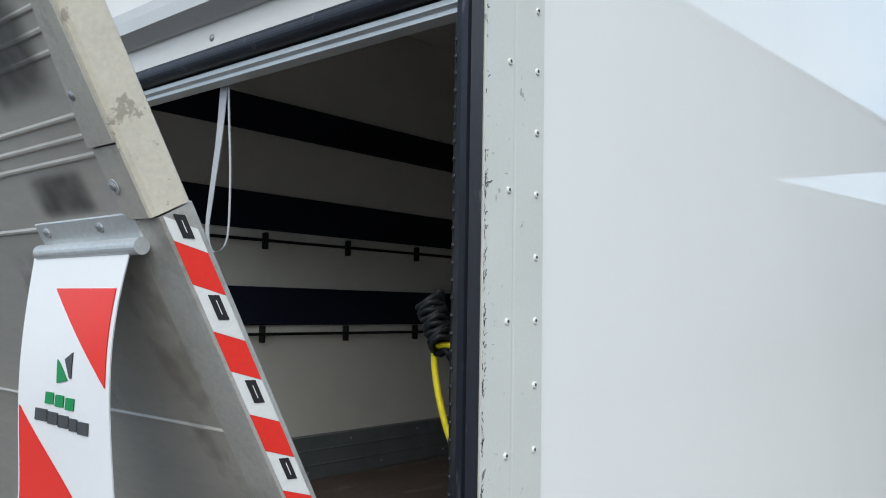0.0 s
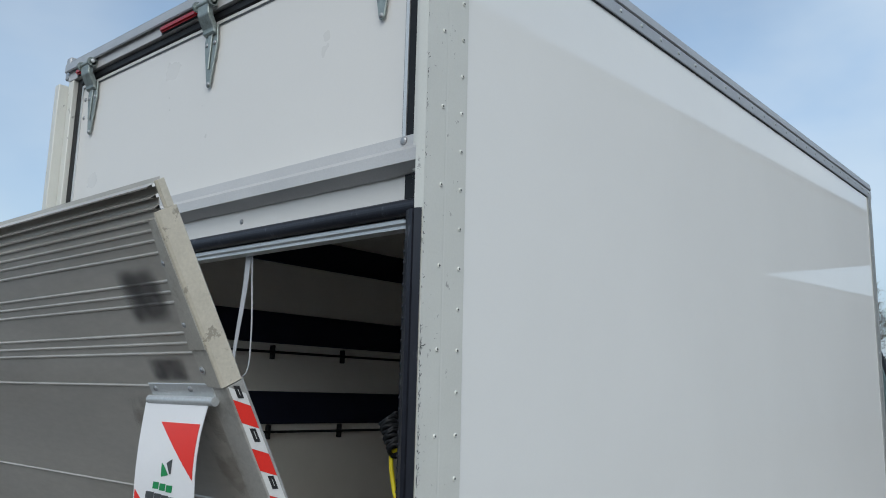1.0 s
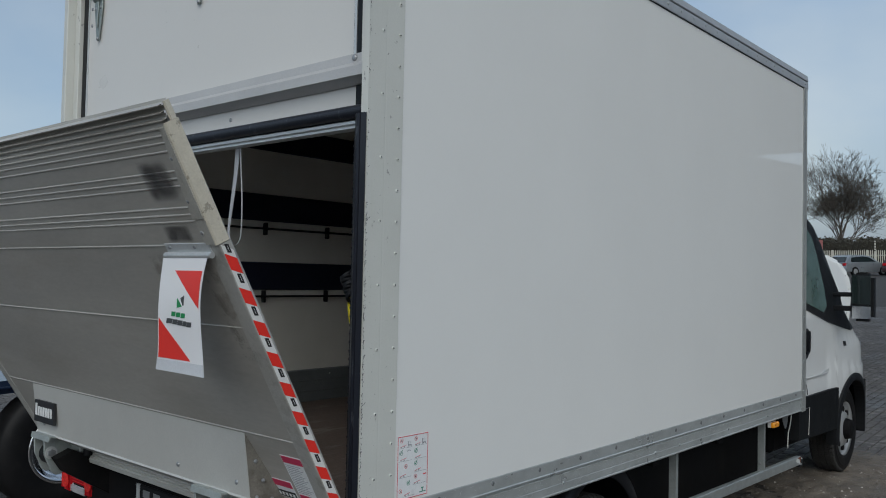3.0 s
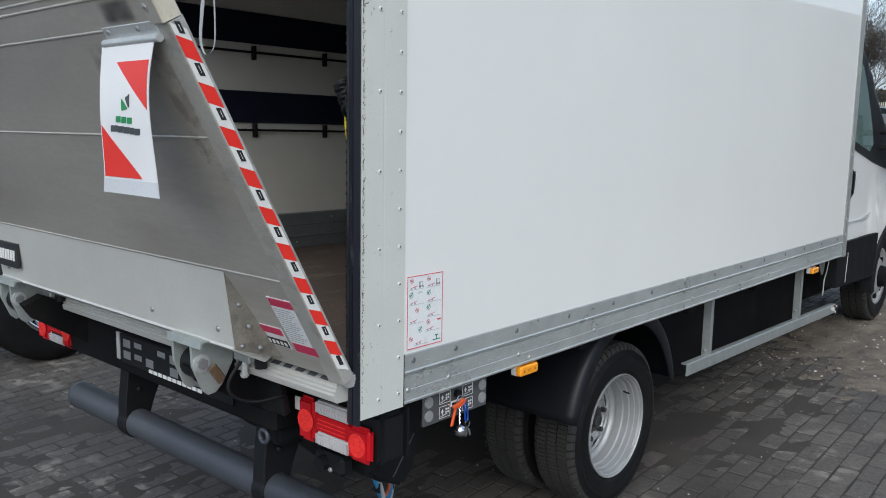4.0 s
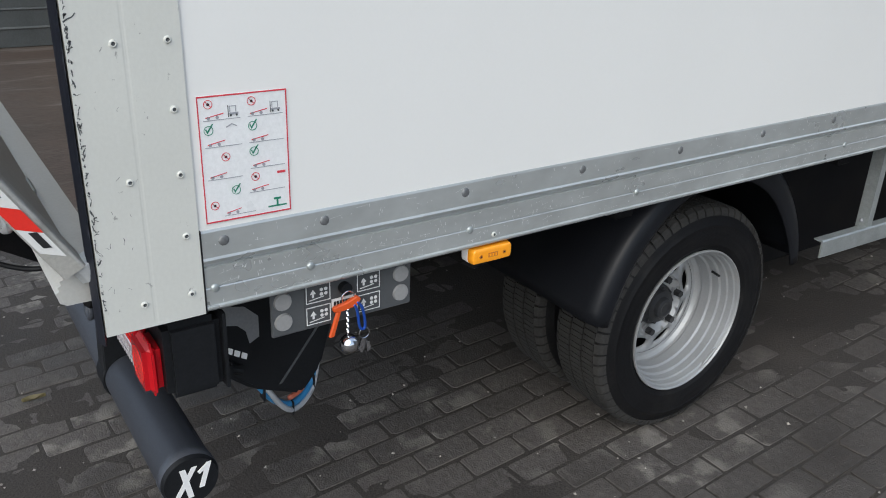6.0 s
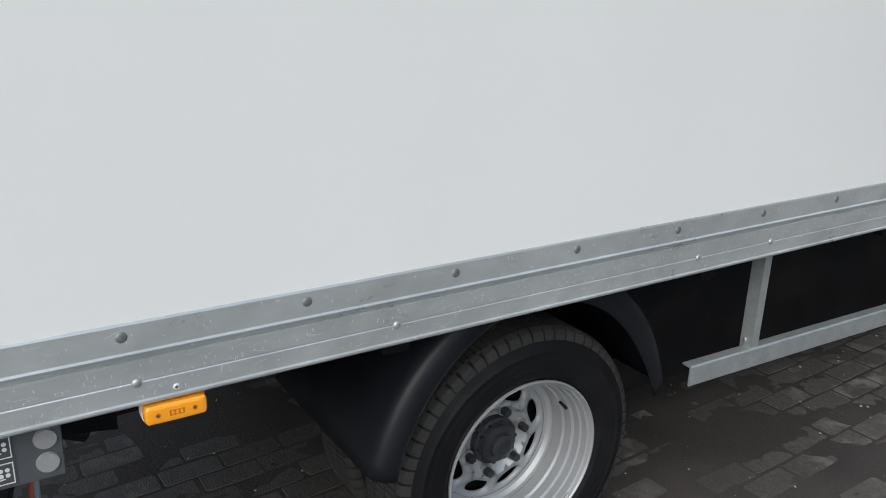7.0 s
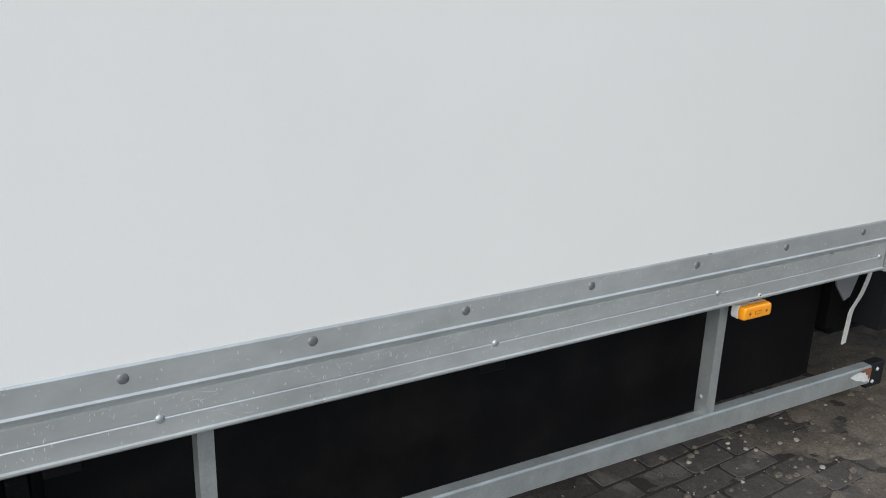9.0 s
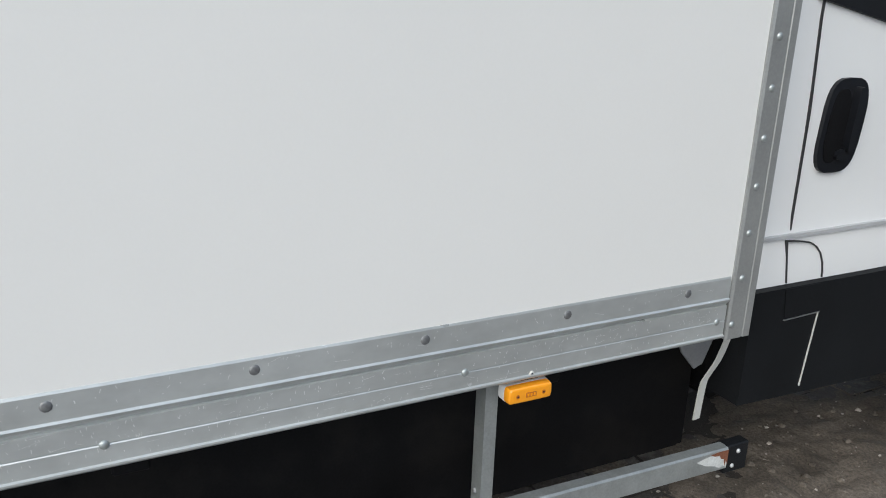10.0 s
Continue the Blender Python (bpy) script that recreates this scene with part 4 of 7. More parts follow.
flag_patch(lambda a, b: (a, b), 12, 36, 0.0, 0.0012, M_FLAG, "cloth")
flag_patch(lambda a, b: (0.345 + 0.62 * (b + (1 - b) * a), 0.112 + 0.318 * b), 8, 16, 0.0012, 0.0008, M_FLAGRED, "red_corner")
flag_patch(lambda a, b: (0.025 + 0.70 * a * b, 0.53 + 0.355 * b), 8, 16, 0.0012, 0.0008, M_FLAGRED, "red_corner")
flag_patch(lambda a, b: (0.0 + 1.0 * a, 0.900 + 0.10 * b), 8, 3, 0.0012, 0.0008, mat("grey_vinyl", (0.62, 0.64, 0.68), 0.45, vary=0.03), "hem")
# plain shapes in place of the mark and of two lines of lettering
flag_patch(lambda a, b: (0.545 + 0.085 * (1 - b) * a + 0.055 * b + 0.02 * a * b, 0.350 - 0.026 * a * (1 - b) + 0.062 * b), 3, 5, 0.0012, 0.0008, M_DARKGREY, "mark_upper")
flag_patch(lambda a, b: (0.465 + 0.115 * a * b ** 0.8, 0.352 + 0.082 * b - 0.014 * a * b), 3, 5, 0.0012, 0.0008, M_GREEN, "mark_lower")
for k in range(3):
    flag_patch(lambda a, b, k=k: (0.345 + 0.110 * k + 0.092 * a - 0.014 * b, 0.468 + 0.041 * b + 0.005 * k), 2, 2, 0.0012, 0.0008, M_GREEN, "letter_bar")
for k, (x0_, w_) in enumerate(((0.225, 0.135), (0.368, 0.108), (0.484, 0.108), (0.600, 0.080), (0.688, 0.108))):
    flag_patch(lambda a, b, k=k, x0_=x0_, w_=w_: (x0_ + w_ * a - 0.014 * b, 0.530 + 0.043 * b + 0.005 * k), 2, 2, 0.0012, 0.0008, M_DARKGREY, "letter_bar")

# ---- below the tail lift ----
step = part("rear_step", prism([(0.050, 0.926), (0.005, 0.926), (-0.022, 0.914), (-0.020, 0.906), (-0.026, 0.904), (-0.024, 0.897), (-0.030, 0.894), (-0.028, 0.888), (-0.034, 0.884),
                                (-0.030, 0.868), (-0.020, 0.862), (0.05, 0.862)], "x", -2.09, -0.046), M_PLATPANEL, truck, "ribbed aluminium rear step bar")
for k in range(5):
    part("letter_bar", prism([(0.0005, 0.9275), (-0.0225, 0.9165), (-0.0228, 0.9175), (0.0005, 0.9285)], "x", -0.32 + 0.052 * k, -0.288 + 0.052 * k), M_DARKGREY, step)


M_ZINC = mat("pale_zinc_plating", (0.38, 0.415, 0.41), 0.38, 0.35, vary=0.14, fine=0.08, scale=14, stain=(0.30, 0.31, 0.29), stain_amount=0.5, stain_scale=20)


def lift_bracket(x0):
    """A pair of galvanised cheeks with a capping plate and two bolts."""
    out = [(-0.186, 0.985), (-0.040, 0.965), (-0.050, 0.90), (-0.085, 0.840), (-0.108, 0.818), (-0.132, 0.815), (-0.150, 0.830), (-0.182, 0.905)]
    b = part("lift_bracket", prism(out, "x", x0 - 0.010, x0, 0.002), M_ZINC, truck, "galvanised steel lift arm bracket")
    part("cheek", prism(out, "x", x0 - 0.105, x0 - 0.095, 0.002), M_ZINC, b)
    part("cap_plate", prism([(-0.192, 0.968), (-0.188, 0.990), (-0.03, 0.972), (-0.03, 0.966), (-0.182, 0.984), (-0.186, 0.968)], "x", x0 - 0.115, x0 + 0.055), M_ZINC, b)
    part("bush", cyl((x0 - 0.094, -0.12, 0.895), (x0 - 0.011, -0.12, 0.895), 0.045), M_BLACK, b)
    part("bolt", cyl((x0, -0.155, 0.912), (x0 + 0.014, -0.155, 0.912), 0.0165, n=6), M_ALU_DARK, b)
    part("bolt_washer", cyl((x0 + 0.0002, -0.155, 0.912), (x0 + 0.004, -0.155, 0.912), 0.026, n=24), M_ALU, b)
    part("lock_plate", box(-0.030, 0.030, -0.014, 0.014, 0.0, 0.007, 0.003, m=Matrix.Translation((x0 + 0.003, -0.108, 0.874)) @ pose(0, 0, 0, 0, 90, 0) @ pose(0, 0, 0, 0, 0, 35)),
         mat("rusty_steel", (0.20, 0.13, 0.08), 0.6, 0.3, vary=0.25, fine=0.2), b, "rusty lock plate")
    return b


lift_bracket(-0.462)
lift_bracket(-1.70)
for x in (-0.395, -1.66):
    blk = part("stop_block", box(x - 0.03, x + 0.045, -0.075, 0.0, 0.915, 0.955, 0.004), M_GALV, truck)
    part("buffer", cyl((x + 0.052, -0.04, 0.90), (x + 0.052, -0.04, 0.945), 0.018, n=14), M_RUBBER, blk)
    part("stop_bolt", cyl((x - 0.005, -0.055, 0.875), (x - 0.005, -0.055, 0.915), 0.009, n=8), M_ALU, blk)
    part("stop_nut", add_dome(bmesh.new(), (x - 0.005, -0.055, 0.877), (0, 0, -1), 0.014, 0.016), M_ALU, blk)
part("lift_beam", box(-1.95, -0.42, 0.06, 0.16, 0.66, 0.84, 0.01), M_CHASSIS, truck, "black lift cross beam")
for x in (-0.50, -1.63):
    part("lift_arm", prism([(-0.17, 0.90), (-0.10, 0.93), (0.30, 0.74), (0.75, 0.62), (0.75, 0.52), (0.25, 0.60), (-0.13, 0.84)], "x", x - 0.035, x + 0.02), M_CHASSIS, truck)
    part("lift_cylinder", cyl((x - 0.06, -0.02, 0.83), (x - 0.06, 0.70, 0.50), 0.034, n=18), M_BLACK, truck)
part("cable_loop", tube(curve_pts([(-0.40, -0.05, 0.93), (-0.41, -0.10, 0.86), (-0.405, -0.09, 0.815), (-0.385, -0.03, 0.79), (-0.35, 0.05, 0.80)], 7), 0.005, 8), M_BLACK, truck, smooth=True)
part("rubber_apron", prism([(0.035, 0.862), (0.05, 0.862), (0.075, 0.74), (0.055, 0.73)], "x", -0.95, -0.36), M_RUBBER, truck)

plate = part("plate_holder", box(-1.33, -0.62, 0.048, 0.0585, 0.700, 0.812, 0.004), M_BLACK, truck, "empty black plate holder")
part("holder_back", box(-1.36, -1.335, 0.050, 0.058, 0.71, 0.81), M_ALU, plate)
for i in range(8):
    for j in range(2):
        if (i + j) % 4 != 3:
            x = -1.30 + 0.08 * i
            part("holder_window", box(x, x + 0.05, 0.0452, 0.0475, 0.722 + 0.043 * j + 0.01 * (i % 2), 0.752 + 0.043 * j, 0.001), M_ALU_DARK, plate)
for i in range(11):
    part("letter_bar", box(-1.12 + 0.031 * i, -1.097 + 0.031 * i, 0.0448, 0.0475, 0.704, 0.716), M_WHITEINK, plate)

# under-run tube with its clamps
TY, TZ, TR = 0.148, 0.424, 0.0545
tubebar = part("underrun_tube", revolve([(0, TR - 0.006), (0.002, TR), (0.012, TR + 0.002), (0.030, TR + 0.002), (0.033, TR), (1.770, TR), (1.773, TR + 0.002), (1.797, TR + 0.002), (1.803, TR - 0.003)],
                                        (-1.900, TY, TZ), n=56), M_TUBE, truck, "thick grey powder-coated under-run tube", smooth=True)
capd = part("end_cap", cyl((-0.101, TY, TZ), (-0.092, TY, TZ), TR + 0.001, TR - 0.003, n=48), M_BLACK, tubebar, "black end cap with a white mark")
part("end_cap", cyl((-1.903, TY, TZ), (-1.895, TY, TZ), TR - 0.006, n=40), M_BLACK, tubebar)
for i, pts in enumerate(([(-0.048, -0.042), (-0.035, -0.042), (0.016, 0.041), (0.003, 0.041)], [(-0.026, 0.041), (-0.012, 0.041), (0.003, -0.042), (-0.011, -0.042)],
            [(0.017, -0.022), (0.029, -0.022), (0.050, 0.043), (0.038, 0.043)], [(0.016, 0.024), (0.020, 0.017), (0.044, 0.034), (0.040, 0.043)])):
    part("cap_mark", prism([(TY + 0.8 * u, TZ + 0.8 * v) for u, v in pts], "x", -0.0915, -0.0898 + 0.0004 * i), M_WHITEINK, capd)
for x in (-0.555, -1.43):
    out = [(TY + 0.061 * math.cos(a), TZ + 0.061 * math.sin(a)) for a in [math.radians(d) for d in range(150, 391, 12)]]
    cl = part("tube_bracket", prism(out + [(0.215, 0.50), (0.24, 0.56), (0.27, 0.72), (0.12, 0.72), (0.108, 0.60), (0.098, 0.52)], "x", x - 0.030, x + 0.030, 0.003), M_BLACK, truck, "black steel tube bracket")
    part("bracket_bolt", add_dome(bmesh.new(), (x + 0.036, 0.15, 0.56), (1, -0.4, 0), 0.010, 0.008), M_BLACK, cl)
part("towing_eye", revolve([(-0.012 + 0.007 * math.cos(a), 0.020 + 0.007 * math.sin(a)) for a in [k * math.pi / 4 for k in range(8)]],
                           (-0.497, 0.090, 0.628), axis="y", n=20, closed=True), M_TUBE, truck, "grey steel ring", smooth=True)
part("eye_arm", box(-0.525, -0.47, 0.11, 0.30, 0.59, 0.66, 0.012, 2), M_BLACK, truck)
part("trailer_socket", cyl((-0.30, 0.13, 0.578), (-0.30, 0.19, 0.585), 0.022, n=18), M_BLACK, truck)
part("socket_bracket", box(-0.35, -0.22, 0.15, 0.20, 0.55, 0.61, 0.012), M_BLACK, truck)
part("socket_clip", add_dome(bmesh.new(), (-0.27, 0.149, 0.565), (0.3, -1, 0), 0.008, 0.006), M_ALU_DARK, truck)


M_REDLIT = mat("bright_red_reflector", (0.88, 0.035, 0.03), 0.2, vary=0.25, scale=90, coat=0.3, bump=0.5, bscale=250, spec=0.35)


def tail_lamp(x0, x1, mirrored, y0=0.085):
    zb, zt = 0.664, 0.797
    lamp = part("tail_lamp", box(x0, x1 + (0.0 if mirrored else 0.016), y0 + 0.024, 0.205, zb - 0.006, zt + 0.004, 0.012, 2), M_BLACK, truck, "red and clear rear lamp cluster")
    a, b = (x0, x1) if not mirrored else (x1, x0)
    d = 1 if b > a else -1
    w = abs(b - a)

    def lens(f0, f1, z0, z1, lift, material, name, bev=0.006):
        xa, xb = a + d * f0 * w, a + d * f1 * w
        return part(name, box(min(xa, xb), max(xa, xb), y0 - lift, y0 + 0.023, z0, z1, bev, 3), material, lamp)

    lens(0.0, 0.245, zb, zt, 0.006, M_RED, "red_lens", 0.014)
    lens(0.247, 0.695, 0.706, 0.754, -0.001, M_RED, "red_lens", 0.004)
    lens(0.247, 0.70, 0.756, zt, 0.0, M_CLEARLENS, "clear_lens")
    lens(0.247, 0.695, zb, 0.704, 0.0, M_CLEARLENS, "clear_lens")
    lens(0.697, 1.0, zb - 0.002, 0.764, 0.008, M_RED, "red_lens", 0.014)
    for f0, f1, z0, z1 in ((0.262, 0.69, 0.762, zt - 0.006), (0.262, 0.685, zb + 0.006, 0.698)):
        for k in range(12):
            xx = a + d * w * (f0 + (f1 - f0) * k / 11)
            part("lens_rib", box(xx - 0.0012, xx + 0.0012, y0 - 0.0018, y0 - 0.0002, z0, z1), M_CLEARLENS, lamp)
        zz = (z0 + z1) / 2
        xa, xb = a + d * f0 * w, a + d * f1 * w
        part("lens_rib", box(min(xa, xb), max(xa, xb), y0 - 0.0018, y0 - 0.0002, zz - 0.001, zz + 0.001), M_CLEARLENS, lamp)
    for f, zc, rr in ((0.125, 0.728, 0.034), (0.845, 0.712, 0.034)):
        xx = a + d * f * w
        part("reflector", revolve([(0.002, rr), (-0.0006, rr * 0.98), (-0.0010, rr * 0.7), (-0.0006, rr * 0.66), (-0.0012, rr * 0.4), (-0.0012, 0.0)], (xx, y0 - (0.006 if f < 0.5 else 0.008), zc), axis="y", n=32), M_REDLIT, lamp)
    for f, zc in ((0.47, 0.742), (0.47, 0.730), (0.47, 0.718)):
        xx = a + d * f * w
        part("lens_rib", box(xx - 0.058, xx + 0.058, y0 - 0.0005, y0 + 0.0008, zc - 0.0012, zc + 0.0012), M_REDLIT, lamp)
    part("lamp_backplate", box(x0 + 0.004, x1 + 0.020, 0.206, 0.212, zb - 0.004, zt + 0.008), M_BLACK, lamp)
    return lamp


tail_lamp(-0.338, -0.030, False)
tail_lamp(-2.05, -1.75, True, 0.055)
part("lamp_sticker", box(-0.385, -0.3535, 0.11, 0.114, 0.735, 0.775), M_STICKER, truck)

# ---- side: control plate, keys, motor box ----
cp = part("control_plate", box(-0.052, -0.044, 0.306, 0.598, 0.711, 0.806, 0.002), mat("grey_control_paint", (0.085, 0.09, 0.096), 0.45, vary=0.08, fine=0.06), truck, "grey lift control plate")
for y in (0.328, 0.574):
    for z in (0.740, 0.781):
        part("foot_button", cyl((-0.0438, y, z), (-0.0395, y, z), 0.0175, 0.016, n=24), mat("worn_button_grey", (0.30, 0.30, 0.30), 0.5, vary=0.15), cp)
legend = part("legend", box(-0.0438, -0.0428, 0.370, 0.530, 0.716, 0.803), M_DARKGREY, cp)
for y0, z0 in ((0.373, 0.764), (0.373, 0.720), (0.478, 0.764), (0.478, 0.720)):
    for a in ((y0, y0 + 0.049, z0, z0 + 0.0015), (y0, y0 + 0.049, z0 + 0.0345, z0 + 0.036), (y0, y0 + 0.0015, z0 + 0.0015, z0 + 0.0345), (y0 + 0.0475, y0 + 0.049, z0 + 0.0015, z0 + 0.0345)):
        part("legend_line", box(-0.0427, -0.0418, *a), M_WHITEINK, legend)
    for dy, dz in ((0.031, 0.024), (0.040, 0.024), (0.031, 0.015), (0.040, 0.015)):
        part("legend_dot", cyl((-0.0427, y0 + dy, z0 + dz), (-0.0418, y0 + dy, z0 + dz), 0.0035, n=8), M_WHITEINK, legend)
    part("legend_arrow", prism([(y0 + 0.008, z0 + 0.018), (y0 + 0.014, z0 + 0.027), (y0 + 0.020, z0 + 0.018), (y0 + 0.016, z0 + 0.018), (y0 + 0.016, z0 + 0.011), (y0 + 0.012, z0 + 0.011),
                               (y0 + 0.012, z0 + 0.018)], "x", -0.0427, -0.0418), M_WHITEINK, legend)
    part("legend_line", prism([(y0 + 0.006, z0 + 0.005), (y0 + 0.036, z0 + 0.009), (y0 + 0.036, z0 + 0.0105), (y0 + 0.006, z0 + 0.0065)], "x", -0.0427, -0.0418), M_WHITEINK, legend)
badge = part("maker_badge", box(-0.0427, -0.041, 0.424, 0.475, 0.745, 0.762), M_STICKER, cp)
for k in range(7):
    part("letter_bar", box(-0.0408, -0.0402, 0.428 + 0.006 * k, 0.4325 + 0.006 * k, 0.749, 0.757), M_INK, badge)
part("key_lock", cyl((-0.044, 0.450, 0.782), (-0.030, 0.450, 0.782), 0.012, n=20), M_BLACK, cp)

keys = thing("key_bunch", "keys with orange tag, blue carabiner and steel ball on a lock", "keys", (-0.03, 0.450, 0.775), on_truck=True)
part("key_ring", revolve([(0.0015 * math.cos(a), 0.013 + 0.0015 * math.sin(a)) for a in [k * math.pi / 3 for k in range(6)]], (-0.030, 0.452, 0.765), n=20, closed=True), M_CHROME, keys)
M_ORANGE = mat("orange_plastic", (0.72, 0.10, 0.02), 0.4, vary=0.05)
part("orange_tag", prism([(0.420, 0.752), (0.446, 0.757), (0.470, 0.766), (0.478, 0.758), (0.468, 0.745), (0.440, 0.741), (0.420, 0.743)], "x", -0.034, -0.024, 0.002), M_ORANGE, keys, "orange plastic tag")
part("orange_strap", prism([(0.428, 0.741), (0.438, 0.742), (0.422, 0.690), (0.411, 0.690)], "x", -0.034, -0.027, 0.002), M_ORANGE, keys)
part("key_chain", tube([(-0.028 + 0.0025 * (-1) ** k, 0.450, 0.754 - 0.006 * k) for k in range(12)], 0.002, 6), M_CHROME, keys)
bm = bmesh.new()
bmesh.ops.create_uvsphere(bm, u_segments=20, v_segments=12, radius=0.0185, matrix=Matrix.Translation((-0.026, 0.451, 0.669)))
part("steel_ball", bm, M_CHROME, keys, "pitted steel ball", smooth=True)
M_BLUE = mat("blue_anodised", (0.02, 0.09, 0.45), 0.3, 0.4, vary=0.05)
part("carabiner", tube(curve_pts([(-0.026, 0.462, 0.750), (-0.026, 0.469, 0.735), (-0.026, 0.474, 0.700), (-0.026, 0.482, 0.692), (-0.026, 0.486, 0.702), (-0.026, 0.480, 0.738), (-0.026, 0.468, 0.754)], 5), 0.003, 8),
     M_BLUE, keys, "blue carabiner", smooth=True)
part("split_ring", revolve([(0.001 * math.cos(a), 0.011 + 0.001 * math.sin(a)) for a in [k * math.pi / 3 for k in range(6)]], (-0.026, 0.484, 0.683), n=20, closed=True), M_CHROME, keys)
part("key", prism([(0.478, 0.672), (0.486, 0.672), (0.484, 0.650), (0.478, 0.640), (0.472, 0.650)], "x", -0.029, -0.025), M_CHROME, keys)
part("key", prism([(0.486, 0.668), (0.493, 0.664), (0.497, 0.646), (0.488, 0.643)], "x", -0.024, -0.021), M_CHROME, keys)

def deep(pts_):
    """Outlines of the motor box, carried back to the plane of its face."""
    return [(0.114 + (y - 0.114) * 1.087, 1.471 - (1.471 - z) * 1.087) for y, z in pts_]


mb = part("motor_box", prism([(0.19, 0.80), (0.56, 0.80)] + deep([(0.515, 0.70), (0.475, 0.555), (0.43, 0.50), (0.325, 0.545), (0.215, 0.640)]), "x", -0.58, -0.262, 0.012, 3), M_BLACK, truck, "black lift motor box")
part("box_lid", prism([(0.20, 0.795), (0.372, 0.795)] + deep([(0.350, 0.700), (0.318, 0.618), (0.296, 0.612), (0.214, 0.672)]), "x", -0.2615, -0.250, 0.004, 2), M_BLACK, mb)
sw = [(0.250, 0.790), (0.270, 0.792), (0.272, 0.764), (0.288, 0.748), (0.312, 0.742), (0.338, 0.716), (0.338, 0.672), (0.318, 0.662), (0.312, 0.690), (0.296, 0.706), (0.272, 0.712), (0.252, 0.728), (0.246, 0.754)]
part("box_emblem", prism(deep(sw), "x", -0.2498, -0.2486), M_ALU_DARK, mb, "grey emblem shape")
for k in range(7):
    part("letter_bar", prism(deep([(0.2205 + 0.0136 * k, 0.700 - 0.0088 * k), (0.2310 + 0.0136 * k, 0.6935 - 0.0088 * k), (0.2280 + 0.0136 * k, 0.682 - 0.0088 * k), (0.2175 + 0.0136 * k, 0.6885 - 0.0088 * k)]), "x", -0.2498, -0.2486),
         M_STICKER, mb)
part("box_seam", prism(deep([(0.378, 0.545), (0.384, 0.545), (0.470, 0.655), (0.466, 0.658)]), "x", -0.2622, -0.2605), M_DARKGREY, mb)
part("sensor_bracket", box(-0.29, -0.22, 0.235, 0.290, 0.535, 0.575, 0.006, 2), M_BLACK, truck)
part("sensor_knob", cyl((-0.24, 0.290, 0.55), (-0.24, 0.312, 0.54), 0.010, n=12), M_BLACK, truck)
M_HOSEBLUE = mat("blue_hose", (0.04, 0.25, 0.52), 0.4, vary=0.1, scale=20)
HOSE = [(-0.30, 0.320, 0.56), (-0.30, 0.345, 0.495), (-0.31, 0.380, 0.430), (-0.335, 0.420, 0.372), (-0.365, 0.470, 0.330), (-0.39, 0.512, 0.328), (-0.415, 0.548, 0.352), (-0.43, 0.570, 0.42), (-0.43, 0.575, 0.52)]
for k, (m_, r) in enumerate(((M_HOSEBLUE, 0.0088), (mat("grey_hose", (0.45, 0.47, 0.50), 0.45, vary=0.1, scale=20), 0.0070))):
    part("hydraulic_hose", tube(curve_pts([(x + 0.004 * k, y + 0.012 * k * (1 if i < 4 else 0.2), z - 0.015 * k * (1 if 2 < i < 7 else 0.3)) for i, (x, y, z) in enumerate(HOSE)], 7), r, 10),
         m_, truck, "looped hydraulic hose", smooth=True)
part("hydraulic_hose", tube(curve_pts([(x + 0.004, y - 0.006, z + 0.020) for x, y, z in HOSE[4:]], 6), 0.0065, 8), mat("orange_hose", (0.62, 0.17, 0.10), 0.5, vary=0.08), truck, smooth=True)
for x, y, z in (HOSE[2], HOSE[4], HOSE[6]):
    part("hose_tie", box(x - 0.014, x + 0.014, y - 0.0025, y + 0.0025, z - 0.026, z + 0.012, 0.002), M_BLACK, truck)


# side marker lamps
M_AMBERDEEP = mat("amber_deep", (0.50, 0.14, 0.01), 0.4)


def pill(y, hw, hh, z, n=36):
    """A long rounded outline of (y, z)."""
    out = []
    for k in range(n):
        t = 2 * math.pi * k / n
        c, q = math.cos(t), math.sin(t)
        out.append((y + (hw - hh * 0.62) * (1 if c > 0 else -1) * min(1.0, abs(c) * 3) + hh * 0.62 * math.copysign(abs(c) ** 0.6, c), z + hh * math.copysign(abs(q) ** 0.55, q)))
    return out


